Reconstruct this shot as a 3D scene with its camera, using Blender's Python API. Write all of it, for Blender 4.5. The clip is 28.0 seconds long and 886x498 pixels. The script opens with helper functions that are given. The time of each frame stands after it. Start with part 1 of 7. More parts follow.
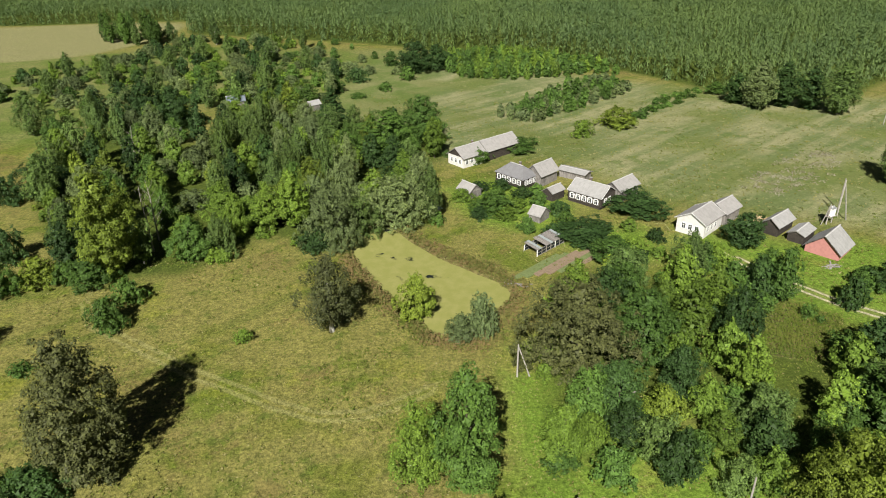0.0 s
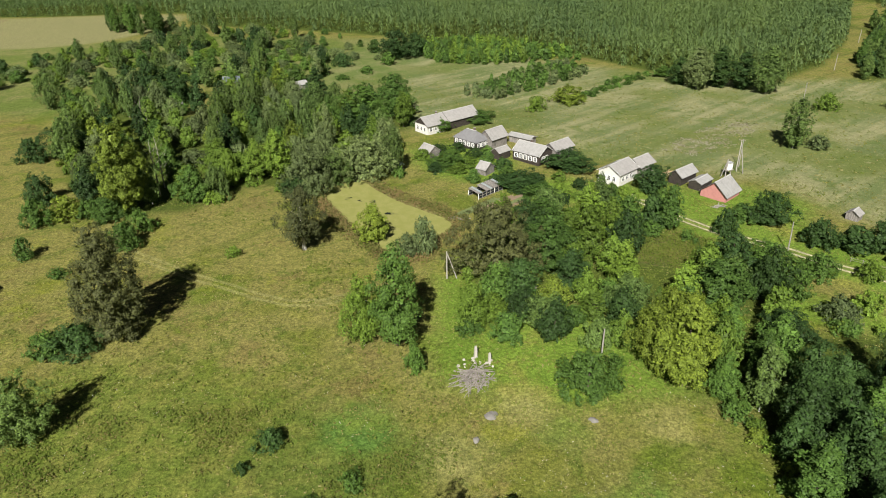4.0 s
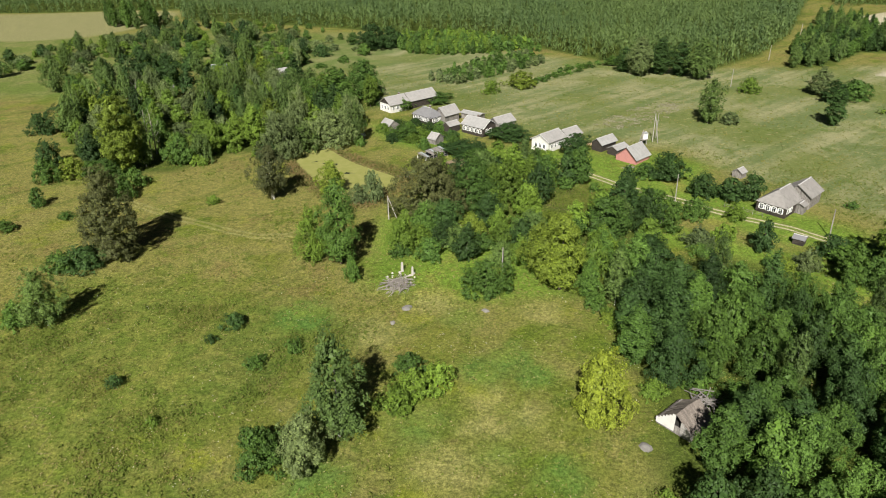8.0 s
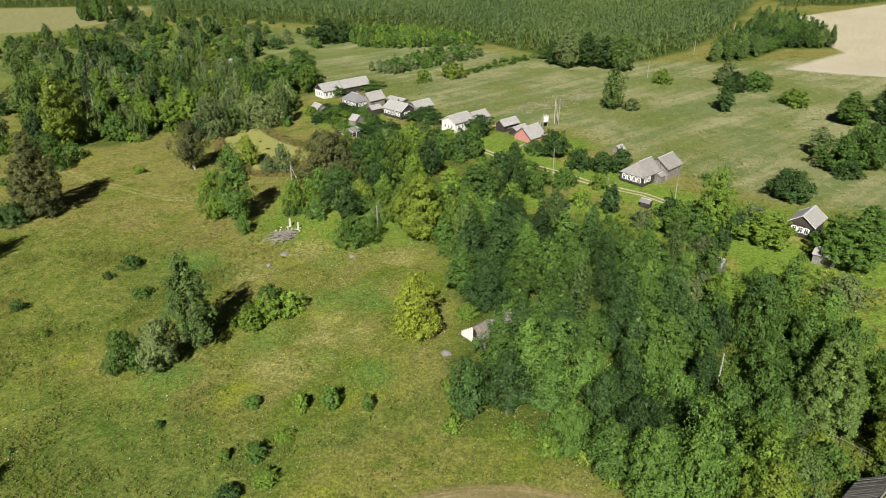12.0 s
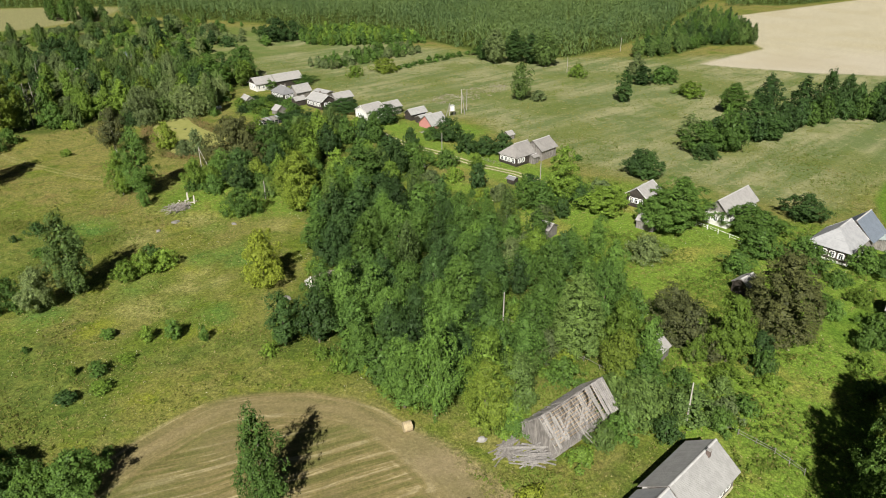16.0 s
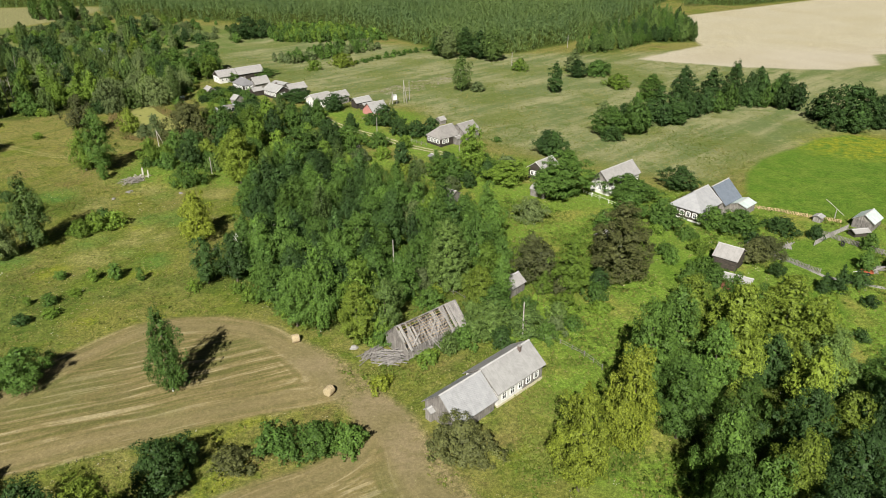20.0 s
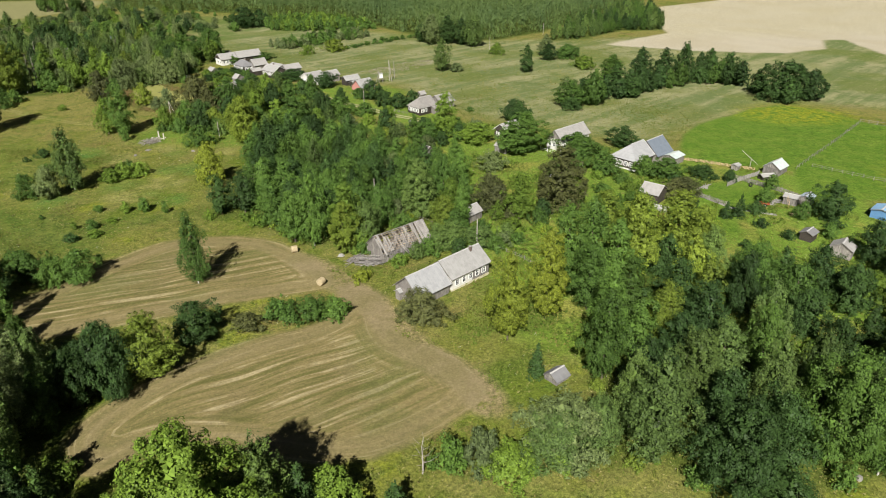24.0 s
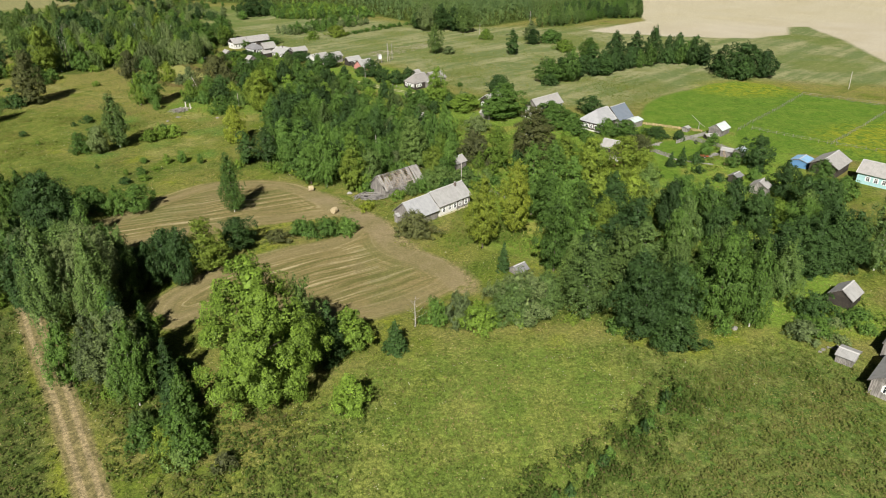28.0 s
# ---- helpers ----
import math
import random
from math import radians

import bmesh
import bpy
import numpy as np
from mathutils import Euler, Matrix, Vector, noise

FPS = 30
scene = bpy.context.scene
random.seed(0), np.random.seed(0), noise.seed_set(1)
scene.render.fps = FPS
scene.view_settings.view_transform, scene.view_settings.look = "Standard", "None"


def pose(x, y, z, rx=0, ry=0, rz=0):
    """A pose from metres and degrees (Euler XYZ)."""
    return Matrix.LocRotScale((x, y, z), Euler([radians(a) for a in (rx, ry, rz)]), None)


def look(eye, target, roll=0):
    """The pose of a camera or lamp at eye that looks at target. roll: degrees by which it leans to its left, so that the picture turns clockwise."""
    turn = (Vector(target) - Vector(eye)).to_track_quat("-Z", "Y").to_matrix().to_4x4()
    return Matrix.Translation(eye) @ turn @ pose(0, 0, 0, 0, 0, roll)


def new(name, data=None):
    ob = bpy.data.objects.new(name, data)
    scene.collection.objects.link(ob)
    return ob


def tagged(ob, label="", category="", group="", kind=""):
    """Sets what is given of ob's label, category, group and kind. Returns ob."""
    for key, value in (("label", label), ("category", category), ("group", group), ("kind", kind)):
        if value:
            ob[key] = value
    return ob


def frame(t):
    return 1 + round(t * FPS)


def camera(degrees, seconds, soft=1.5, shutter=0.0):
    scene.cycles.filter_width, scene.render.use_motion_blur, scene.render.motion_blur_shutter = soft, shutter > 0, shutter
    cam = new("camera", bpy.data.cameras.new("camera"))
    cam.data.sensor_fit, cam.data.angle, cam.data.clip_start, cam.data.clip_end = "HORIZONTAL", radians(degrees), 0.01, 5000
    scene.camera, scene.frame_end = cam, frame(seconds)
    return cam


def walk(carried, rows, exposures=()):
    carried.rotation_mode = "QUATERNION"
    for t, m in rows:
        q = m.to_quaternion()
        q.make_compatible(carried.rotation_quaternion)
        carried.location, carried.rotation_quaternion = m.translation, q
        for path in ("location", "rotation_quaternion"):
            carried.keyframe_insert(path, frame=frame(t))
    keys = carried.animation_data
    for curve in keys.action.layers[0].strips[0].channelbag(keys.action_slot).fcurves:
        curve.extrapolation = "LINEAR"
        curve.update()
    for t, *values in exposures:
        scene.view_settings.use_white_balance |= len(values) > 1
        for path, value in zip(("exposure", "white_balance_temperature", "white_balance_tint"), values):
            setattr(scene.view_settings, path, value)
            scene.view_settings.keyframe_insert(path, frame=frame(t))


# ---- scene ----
cam = camera(66.9, 28.0, soft=1.0)
METRES, EYE, TILT, LEAN, TURN = 226.4, 60.0, 0.0, 0.0, 0.0
ROWS = [
    (0.0, 0.0, 0.0, 0.0, -0.45, -26.87, 0.89),
    (0.5, 0.006, -0.0159, 0.0003, -0.43, -26.9, 0.83),
    (1.0, 0.0114, -0.0325, 0.0007, -0.46, -26.91, 0.77),
    (1.5, 0.0173, -0.0485, 0.0007, -0.44, -26.93, 0.78),
    (2.0, 0.0225, -0.065, 0.0013, -0.45, -26.97, 0.76),
    (2.5, 0.0278, -0.0814, 0.0016, -0.43, -26.97, 0.74),
    (3.0, 0.0325, -0.0982, 0.0022, -0.45, -26.99, 0.71),
    (3.5, 0.0373, -0.1146, 0.0025, -0.44, -26.99, 0.71),
    (5.5, 0.0563, -0.1803, 0.0036, -0.4, -26.92, 0.71),
    (6.0, 0.0616, -0.1969, 0.0038, -0.41, -26.86, 0.74),
    (6.5, 0.0678, -0.2132, 0.0043, -0.42, -26.83, 0.77),
    (7.0, 0.0755, -0.2293, 0.0046, -0.48, -26.81, 0.73),
    (7.5, 0.0844, -0.2444, 0.0053, -0.55, -26.82, 0.64),
    (8.0, 0.0946, -0.2587, 0.006, -0.64, -26.88, 0.57),
    (8.5, 0.1057, -0.2725, 0.0061, -0.69, -26.89, 0.43),
    (9.0, 0.1182, -0.2851, 0.0059, -0.72, -26.88, 0.37),
    (9.5, 0.1312, -0.2972, 0.0059, -0.73, -26.86, 0.31),
    (10.0, 0.1444, -0.3084, 0.0053, -0.73, -26.82, 0.25),
    (10.5, 0.1583, -0.3195, 0.005, -0.73, -26.8, 0.24),
    (11.0, 0.1728, -0.3303, 0.0049, -0.74, -26.79, 0.22),
    (11.5, 0.1871, -0.3411, 0.0049, -0.78, -26.75, 0.16),
    (12.0, 0.2022, -0.3516, 0.0053, -0.81, -26.75, 0.15),
    (12.5, 0.2173, -0.3618, 0.0055, -0.85, -26.72, 0.12),
    (14.5, 0.2804, -0.4056, 0.0088, -0.96, -26.7, 0.13),
    (15.0, 0.2959, -0.4165, 0.0093, -0.99, -26.67, 0.15),
    (15.5, 0.3112, -0.4277, 0.01, -1.02, -26.65, 0.16),
    (16.0, 0.3265, -0.439, 0.0109, -1.05, -26.64, 0.2),
    (16.5, 0.3416, -0.45, 0.0118, -1.09, -26.64, 0.26),
    (17.0, 0.356, -0.4611, 0.0127, -1.1, -26.62, 0.35),
    (17.5, 0.3692, -0.4727, 0.0141, -1.15, -26.59, 0.35),
    (18.0, 0.3801, -0.4856, 0.0154, -1.25, -26.62, 0.3),
    (18.5, 0.3893, -0.4996, 0.0164, -1.29, -26.62, 0.27),
    (19.0, 0.3969, -0.5143, 0.0172, -1.37, -26.63, 0.22),
    (19.5, 0.4031, -0.5302, 0.0177, -1.47, -26.6, 0.16),
    (20.0, 0.4083, -0.5459, 0.018, -1.54, -26.53, 0.12),
    (20.5, 0.4124, -0.5627, 0.0188, -1.62, -26.47, 0.11),
    (22.5, 0.4236, -0.6322, 0.0178, -1.93, -26.52, 0.14),
    (23.0, 0.4253, -0.6498, 0.0166, -1.97, -26.54, 0.17),
    (23.5, 0.4266, -0.6678, 0.0154, -2.01, -26.58, 0.17),
    (24.0, 0.4277, -0.6859, 0.0146, -2.06, -26.64, 0.14),
    (24.5, 0.4285, -0.7043, 0.0141, -2.09, -26.7, 0.14),
    (25.0, 0.429, -0.7229, 0.0142, -2.12, -26.74, 0.14),
    (25.5, 0.4296, -0.7417, 0.0144, -2.16, -26.78, 0.14),
    (26.0, 0.4299, -0.7603, 0.015, -2.21, -26.83, 0.1),
    (26.5, 0.4301, -0.7788, 0.0158, -2.24, -26.89, 0.1),
    (27.0, 0.4302, -0.7973, 0.0166, -2.26, -26.94, 0.11),
    (27.5, 0.4301, -0.8157, 0.0175, -2.29, -26.98, 0.11),
    (28.0, 0.4301, -0.834, 0.0182, -2.31, -27.02, 0.11),
]
walk(cam, [(t, pose(0, 0, EYE, TILT, LEAN, TURN) @ pose(METRES * x, METRES * y, METRES * z, 90 + pitch, roll, yaw)) for t, x, y, z, yaw, pitch, roll in ROWS])

# ---- light ----
SUN_HEIGHT, SUN_HEADING = 40.5, 259.0      # degrees; the heading is where the sun stands, counted from +x
world = bpy.data.worlds.new("sky")
scene.world = world
world.use_nodes = True
sky = world.node_tree.nodes.new("ShaderNodeTexSky")
sky.sky_type, sky.sun_disc = "NISHITA", False
sky.sun_elevation, sky.sun_rotation = radians(SUN_HEIGHT), radians(90 - SUN_HEADING)
sky.air_density, sky.dust_density = 1.0, 1.5
world.node_tree.links.new(sky.outputs[0], world.node_tree.nodes["Background"].inputs[0])
world.node_tree.nodes["Background"].inputs[1].default_value = 0.0095
sun = new("sun", bpy.data.lights.new("sun", "SUN"))
sun.data.energy, sun.data.angle, sun.data.color = 5.0, radians(0.6), (1.0, 0.955, 0.885)
a, b = radians(SUN_HEADING), radians(SUN_HEIGHT)
sun.matrix_world = look((300 * math.cos(a) * math.cos(b), 300 * math.sin(a) * math.cos(b), 300 * math.sin(b)), (0, 0, 0))
scene.view_settings.exposure = 0.71


# ---- materials ----
class Nodes:
    """A small writer of node materials."""

    def __init__(self, name):
        self.mat = bpy.data.materials.new(name)
        self.mat.use_nodes = True
        self.tree = self.mat.node_tree
        self.shader = self.tree.nodes["Principled BSDF"]

    def add(self, kind, **inputs):
        n = self.tree.nodes.new("ShaderNode" + kind)
        for key, value in inputs.items():
            self.put(n, int(key[1:]) if key[0] == "i" and key[1:].isdigit() else key.replace("_", " "), value)
        return n

    def put(self, n, key, value):
        if isinstance(value, bpy.types.NodeSocket):
            self.tree.links.new(value, n.inputs[key])
        else:
            n.inputs[key].default_value = value

    def coords(self):
        return self.add("NewGeometry").outputs["Position"]

    def noise(self, scale, detail=3.0, vector=None, rough=0.55):
        n = self.add("TexNoise", Scale=scale, Detail=detail, Roughness=rough)
        self.put(n, "Vector", vector if vector else self.coords())
        return n.outputs["Fac"]

    def math(self, op, a, b=0.0, c=0.0):
        n = self.tree.nodes.new("ShaderNodeMath")
        n.operation = op
        for i, v in enumerate((a, b, c)):
            self.put(n, i, v)
        return n.outputs[0]

    def ramp(self, value, low, high):
        n = self.tree.nodes.new("ShaderNodeMapRange")
        n.interpolation_type = "SMOOTHSTEP"
        for key, v in ((0, value), (1, low), (2, high)):
            self.put(n, key, v)
        return n.outputs[0]

    def mix(self, fac, a, b, blend="MIX"):
        n = self.tree.nodes.new("ShaderNodeMix")
        n.data_type, n.blend_type = "RGBA", blend
        for key, v in ((0, fac), (6, a), (7, b)):
            self.put(n, key, (*v, 1.0) if isinstance(v, tuple) and len(v) == 3 else v)
        return n.outputs[2]

    def bump(self, height, strength, distance=0.05):
        n = self.add("Bump", Strength=strength, Distance=distance, Height=height)
        self.put(self.shader, "Normal", n.outputs[0])

    def done(self, color, rough=0.8, metal=0.0, spec=0.3):
        self.put(self.shader, "Base Color", (*color, 1.0) if isinstance(color, tuple) else color)
        self.put(self.shader, "Roughness", rough)
        self.put(self.shader, "Metallic", metal)
        self.put(self.shader, "Specular IOR Level", spec)
        return self.mat


def leaf_material(name, jitter=0.22, thin=0.12, stands=0.0):
    n = Nodes(name)
    info = n.add("ObjectInfo")
    island = n.add("NewGeometry").outputs["Random Per Island"]
    own = n.mix(n.ramp(info.outputs["Random"], 0.0, 1.0), (0.84, 0.86, 0.88), (1.16, 1.14, 1.06))
    c = n.mix(1.0, info.outputs["Color"], own, "MULTIPLY")
    c = n.mix(1.0, c, n.mix(island, (1 - jitter, 1 - jitter, 1 - jitter), (1 + jitter, 1 + 0.9 * jitter, 1 + 0.5 * jitter)), "MULTIPLY")
    c = n.mix(n.math("MULTIPLY", n.ramp(n.noise(0.55, 2), 0.45, 0.75), 0.35), c, n.mix(1.0, c, (1.28, 1.24, 0.9), "MULTIPLY"))
    if stands:
        c = n.mix(n.ramp(n.noise(stands, 5, rough=0.6), 0.35, 0.65), n.mix(1.0, c, (0.84, 0.88, 0.92), "MULTIPLY"), n.mix(1.0, c, (1.14, 1.1, 0.98), "MULTIPLY"))
    n.put(n.shader, "Base Color", c)
    n.put(n.shader, "Roughness", 0.55)
    n.put(n.shader, "Specular IOR Level", 0.14)
    t = n.add("BsdfTranslucent", Color=n.mix(1.0, c, (1.1, 1.25, 0.5), "MULTIPLY"))
    m = n.add("MixShader", Fac=thin)
    n.tree.links.new(n.shader.outputs[0], m.inputs[1])
    n.tree.links.new(t.outputs[0], m.inputs[2])
    n.tree.links.new(m.outputs[0], n.tree.nodes["Material Output"].inputs[0])
    return n.mat


def wood_material(name, light, dark, along=0, rough=0.85):
    n = Nodes(name)
    co = n.add("TexCoord").outputs["Object"]
    stretch = [9.0, 9.0, 9.0]
    stretch[along] = 0.7
    m = n.add("Mapping", Vector=co, Scale=tuple(stretch))
    grain = n.noise(1.0, 4, m.outputs[0])
    stain = n.noise(0.7, 3, co)
    c = n.mix(n.ramp(grain, 0.3, 0.7), dark, light)
    c = n.mix(n.math("MULTIPLY", n.ramp(stain, 0.5, 0.7), 0.5), c, tuple(0.55 * v for v in dark))
    rand = n.add("ObjectInfo").outputs["Random"]
    c = n.mix(1.0, c, n.mix(rand, (0.8, 0.8, 0.8), (1.15, 1.15, 1.13)), "MULTIPLY")
    n.bump(grain, 0.4, 0.02)
    return n.done(c, rough)


def plain_material(name, color, rough=0.8, wear=0.25, metal=0.0, scale=1.5):
    n = Nodes(name)
    co = n.add("TexCoord").outputs["Object"]
    c = n.mix(n.math("MULTIPLY", n.ramp(n.noise(scale, 4, co), 0.4, 0.7), wear), color, tuple(0.45 * v for v in color))
    c = n.mix(n.math("MULTIPLY", n.ramp(n.noise(scale * 9, 3, co), 0.45, 0.7), wear), c, tuple(min(1, 1.25 * v) for v in color))
    return n.done(c, rough, metal)


def slate_material(name, color, moss=0.35):
    """Corrugated fibre-cement sheets: waves run down the slope, sheets lap each metre or so."""
    n = Nodes(name)
    co = n.add("TexCoord").outputs["Object"]
    x = n.add("SeparateXYZ", Vector=co).outputs
    wave = n.math("SINE", n.math("MULTIPLY", x[0], 2 * math.pi / 0.17))
    sheet = n.math("FRACT", n.math("MULTIPLY", x[0], 1 / 1.1))
    lap = n.ramp(n.math("ABSOLUTE", n.math("SUBTRACT", sheet, 0.5)), 0.47, 0.5)
    c = n.mix(n.ramp(n.noise(1.1, 4, co), 0.35, 0.7), color, tuple(0.85 * v for v in color))
    c = n.mix(n.math("MULTIPLY", n.ramp(n.noise(0.45, 4, co), 0.55, 0.8), moss), c, (0.09, 0.095, 0.07))
    c = n.mix(n.math("MULTIPLY", lap, 0.35), c, tuple(0.45 * v for v in color))
    down = n.add("Mapping", Vector=co, Scale=(7.0, 0.6, 0.6))
    c = n.mix(n.math("MULTIPLY", n.ramp(n.noise(1.0, 3, down.outputs[0]), 0.5, 0.75), 0.28), c, tuple(0.5 * v for v in color))
    n.bump(wave, 0.4, 0.02)
    return n.done(c, 0.8)


LEAF = leaf_material("leaves", 0.42)
NEEDLE = leaf_material("far_foliage", 0.26, 0.3, 0.02)
BARK = wood_material("bark", (0.16, 0.13, 0.1), (0.07, 0.055, 0.045), 2)
BIRCH_BARK = wood_material("birch_bark", (0.62, 0.6, 0.56), (0.2, 0.19, 0.18), 2)
DEAD_WOOD = wood_material("dead_wood", (0.36, 0.33, 0.3), (0.2, 0.18, 0.16), 2)
LOG_DARK = wood_material("dark_logs", (0.075, 0.062, 0.05), (0.03, 0.026, 0.023), 0)
LOG_GREY = wood_material("grey_boards", (0.3, 0.28, 0.26), (0.13, 0.12, 0.11), 2)
PLANK = wood_material("weathered_planks", (0.36, 0.34, 0.32), (0.2, 0.19, 0.18), 1)
SLATE = slate_material("slate_roof", (0.335, 0.332, 0.32))
SLATE_WARM = slate_material("slate_roof_warm", (0.33, 0.32, 0.305))
SLATE_PALE = slate_material("slate_roof_pale", (0.345, 0.35, 0.355))
SLATE_DARK = slate_material("slate_roof_dark", (0.2, 0.2, 0.205), 0.5)
TIN_BLUE = slate_material("blue_grey_tin", (0.16, 0.19, 0.23), 0.1)
TIN_BRIGHT = slate_material("blue_tin", (0.22, 0.38, 0.55), 0.1)
TIN_SKY = slate_material("sky_blue_tin", (0.42, 0.5, 0.58), 0.1)
TIN_PALE = slate_material("pale_green_tin", (0.5, 0.58, 0.55), 0.1)
PLANK_ROOF = slate_material("plank_roof", (0.265, 0.252, 0.236), 0.75)
WHITE_WALL = plain_material("white_plaster", (0.62, 0.61, 0.58), 0.9)
WHITE_PAINT = plain_material("white_paint", (0.8, 0.8, 0.78), 0.6, 0.15)
PINK_WALL = plain_material("pink_paint", (0.45, 0.205, 0.185), 0.85)
RED_PAINT = plain_material("red_brown_boards", (0.2, 0.075, 0.055), 0.8)
BLUE_PAINT = plain_material("blue_paint", (0.1, 0.22, 0.4), 0.7)
TURQUOISE = plain_material("turquoise_paint", (0.34, 0.54, 0.56), 0.7)
DUSTY_GLASS = plain_material("dusty_glass", (0.3, 0.34, 0.34), 0.3, 0.3)
GLASS = plain_material("window_glass", (0.02, 0.025, 0.03), 0.12, 0.1)
BRICK = plain_material("chimney_brick", (0.15, 0.115, 0.1), 0.9)
STRAW = plain_material("straw", (0.4, 0.33, 0.2), 0.95, 0.5, scale=4)
CONCRETE = plain_material("concrete", (0.3, 0.29, 0.27), 0.9, 0.35)
PALE_STONE = plain_material("pale_stone", (0.46, 0.43, 0.38), 0.9, 0.4)
POLE_WOOD = wood_material("pole_wood", (0.42, 0.4, 0.36), (0.24, 0.22, 0.2), 2)
FRESH_WOOD = wood_material("sawn_wood", (0.55, 0.42, 0.26), (0.4, 0.28, 0.16), 0)
STEEL = plain_material("galvanised_steel", (0.55, 0.56, 0.57), 0.45, 0.2, 0.6)
SHADE_BLACK = plain_material("interior_shade", (0.03, 0.028, 0.025), 0.95)
RIDGE_CAP = plain_material("pale_ridge_caps", (0.46, 0.455, 0.44), 0.85, 0.3)
OLD_ROOF = wood_material("old_roof_boards", (0.25, 0.215, 0.185), (0.13, 0.112, 0.098), 1)
PLINTH = plain_material("yellowed_plinth", (0.5, 0.46, 0.32), 0.9)

# ---- plan: outlines on the ground, in metres ----
POND = [(-19.5, 123.3), (-17.0, 127.2), (-11.2, 129.8), (-7.3, 122.8), (-1.6, 115.1), (4.8, 109.2), (9.6, 104.8), (11.8, 100.7), (9.0, 96.2),
    (3.4, 87.2), (-1.5, 88.9), (-6.3, 96.7), (-10.6, 103.5), (-15.5, 112.2)]
HAY_UPPER = [(5.0, -61.9), (20.8, -49.5), (33.7, -30.0), (44.9, -19.6), (63.9, -21.9), (75.2, -33.0), (79.5, -40.3), (81.0, -44.8), (67.8, -47.4),
    (52.2, -53.5), (35.7, -59.9), (27.6, -62.0), (13.6, -73.7)]
HAY_LOWER = [(79.7, -42.6), (85.1, -42.8), (90.7, -49.3), (92.1, -62.1), (101.4, -65.7), (107.2, -76.0), (104.7, -79.7), (97.4, -85.3),
    (88.6, -91.2), (70.6, -87.4), (59.4, -87.0), (55.3, -92.7), (50.4, -89.7), (47.5, -83.4), (51.0, -75.1), (64.4, -62.7), (83.0, -54.8)]
WHEAT = [(197.3, 211.2), (242.9, 247.8), (247.5, 291.5), (257.2, 354.2), (615.8, 586.1), (765.9, 404.8), (306.9, -24.3), (314.3, 117.7),
    (327.7, 176.5), (331.6, 218.5), (319.8, 219.1), (306.1, 192.0), (280.8, 182.4), (236.5, 190.1)]
GREEN = [(174.8, 36.0), (180.5, 48.5), (190.6, 60.9), (204.9, 70.5), (217.0, 79.5), (228.5, 83.0), (240.5, 77.5), (245.9, 58.6), (267.6, 45.2), (308.1, 12.1), (265.3, -34.9), (228.1, -16.2),
    (209.3, -6.6), (191.7, -4.8), (198.3, 14.2), (173.9, 23.4)]
TRACK = [(26.3, -82.2), (31.0, -89.7), (35.7, -96.5), (42.1, -105.5), (45.8, -110.8), (51.8, -120.1), (57.0, -128.1), (61.3, -134.7)]
LANE = [(55.5, 112.2), (60.0, 104.3), (66.7, 96.1), (77.7, 86.6), (83.2, 80.1), (88.8, 75.0), (96.3, 69.8), (102.2, 62.8), (108.5, 56.4)]
LANE2 = [(100.0, 70.1), (115.0, 58.0), (134.1, 31.0), (138.8, 26.4), (145.2, 15.5)]
FIELD_NW = [(-259.9, 323.1), (-358.8, 458.2), (-265.8, 424.7), (-205.7, 435.8), (-154.2, 439.2), (-148.1, 382.3), (-164.3, 335.2), (-182.8, 323.0),
    (-202.4, 315.6)]
WOOD_L = [(-67.9, 107.5), (-57.8, 108.2), (-48.0, 110.0), (-35.8, 126.6), (-25.1, 118.4), (-16.9, 125.8), (-1.6, 130.8), (-3.1, 156.1),
    (-9.0, 164.5), (1.3, 170.5), (-1.8, 193.3), (-23.8, 194.6), (-32.6, 210.1), (-42.4, 204.5), (-49.1, 221.2), (-61.9, 211.9), (-72.7, 189.2),
    (-84.6, 204.0), (-80.5, 213.1), (-95.8, 235.3), (-103.7, 188.3), (-112.1, 188.7), (-97.6, 149.4), (-82.1, 127.1)]
WOOD_NW = [(-161.1, 224.9), (-158.1, 239.5), (-145.5, 238.6), (-106.3, 193.8), (-98.6, 243.4), (-67.4, 218.9), (-43.3, 231.7), (-28.2, 260.2),
    (-44.9, 304.7), (-82.8, 366.7), (-132.4, 363.2), (-149.5, 313.6), (-170.0, 303.1), (-176.6, 271.3), (-184.7, 262.5)]
WOOD_A = [(48.9, -11.1), (55.4, -11.3), (62.0, -17.8), (70.6, -25.0), (76.4, -25.8), (83.1, -25.3), (88.6, -18.5), (87.6, -5.3), (84.3, 13.7),
    (90.8, 26.5), (88.2, 49.2), (76.9, 57.3), (62.3, 57.8), (52.4, 46.8), (49.2, 33.8), (50.4, 14.7), (47.2, -0.3)]
WOOD_A2 = [(24.1, 67.9), (35.9, 67.6), (38.8, 52.7), (44.7, 44.2), (48.9, 40.2), (55.8, 47.9), (62.2, 52.0), (66.9, 72.2), (60.2, 91.8),
    (47.7, 99.9), (34.0, 108.6), (22.1, 109.1), (14.4, 73.9), (12.8, 58.1)]
WOOD_B = [(124, -66), (121, -78.3), (108.8, -91.0), (116.6, -91.9), (126.9, -91.8), (136.0, -98.7), (142.2, -96.9), (155.7, -93.5), (158, -70), (156, -42),
    (150, -37), (140, -34), (128, -36), (126, -46)]
WOOD_B2 = [(155.7, -93.5), (166, -84), (176, -74), (186, -66), (182, -54), (170, -48), (158, -44), (158, -70)]
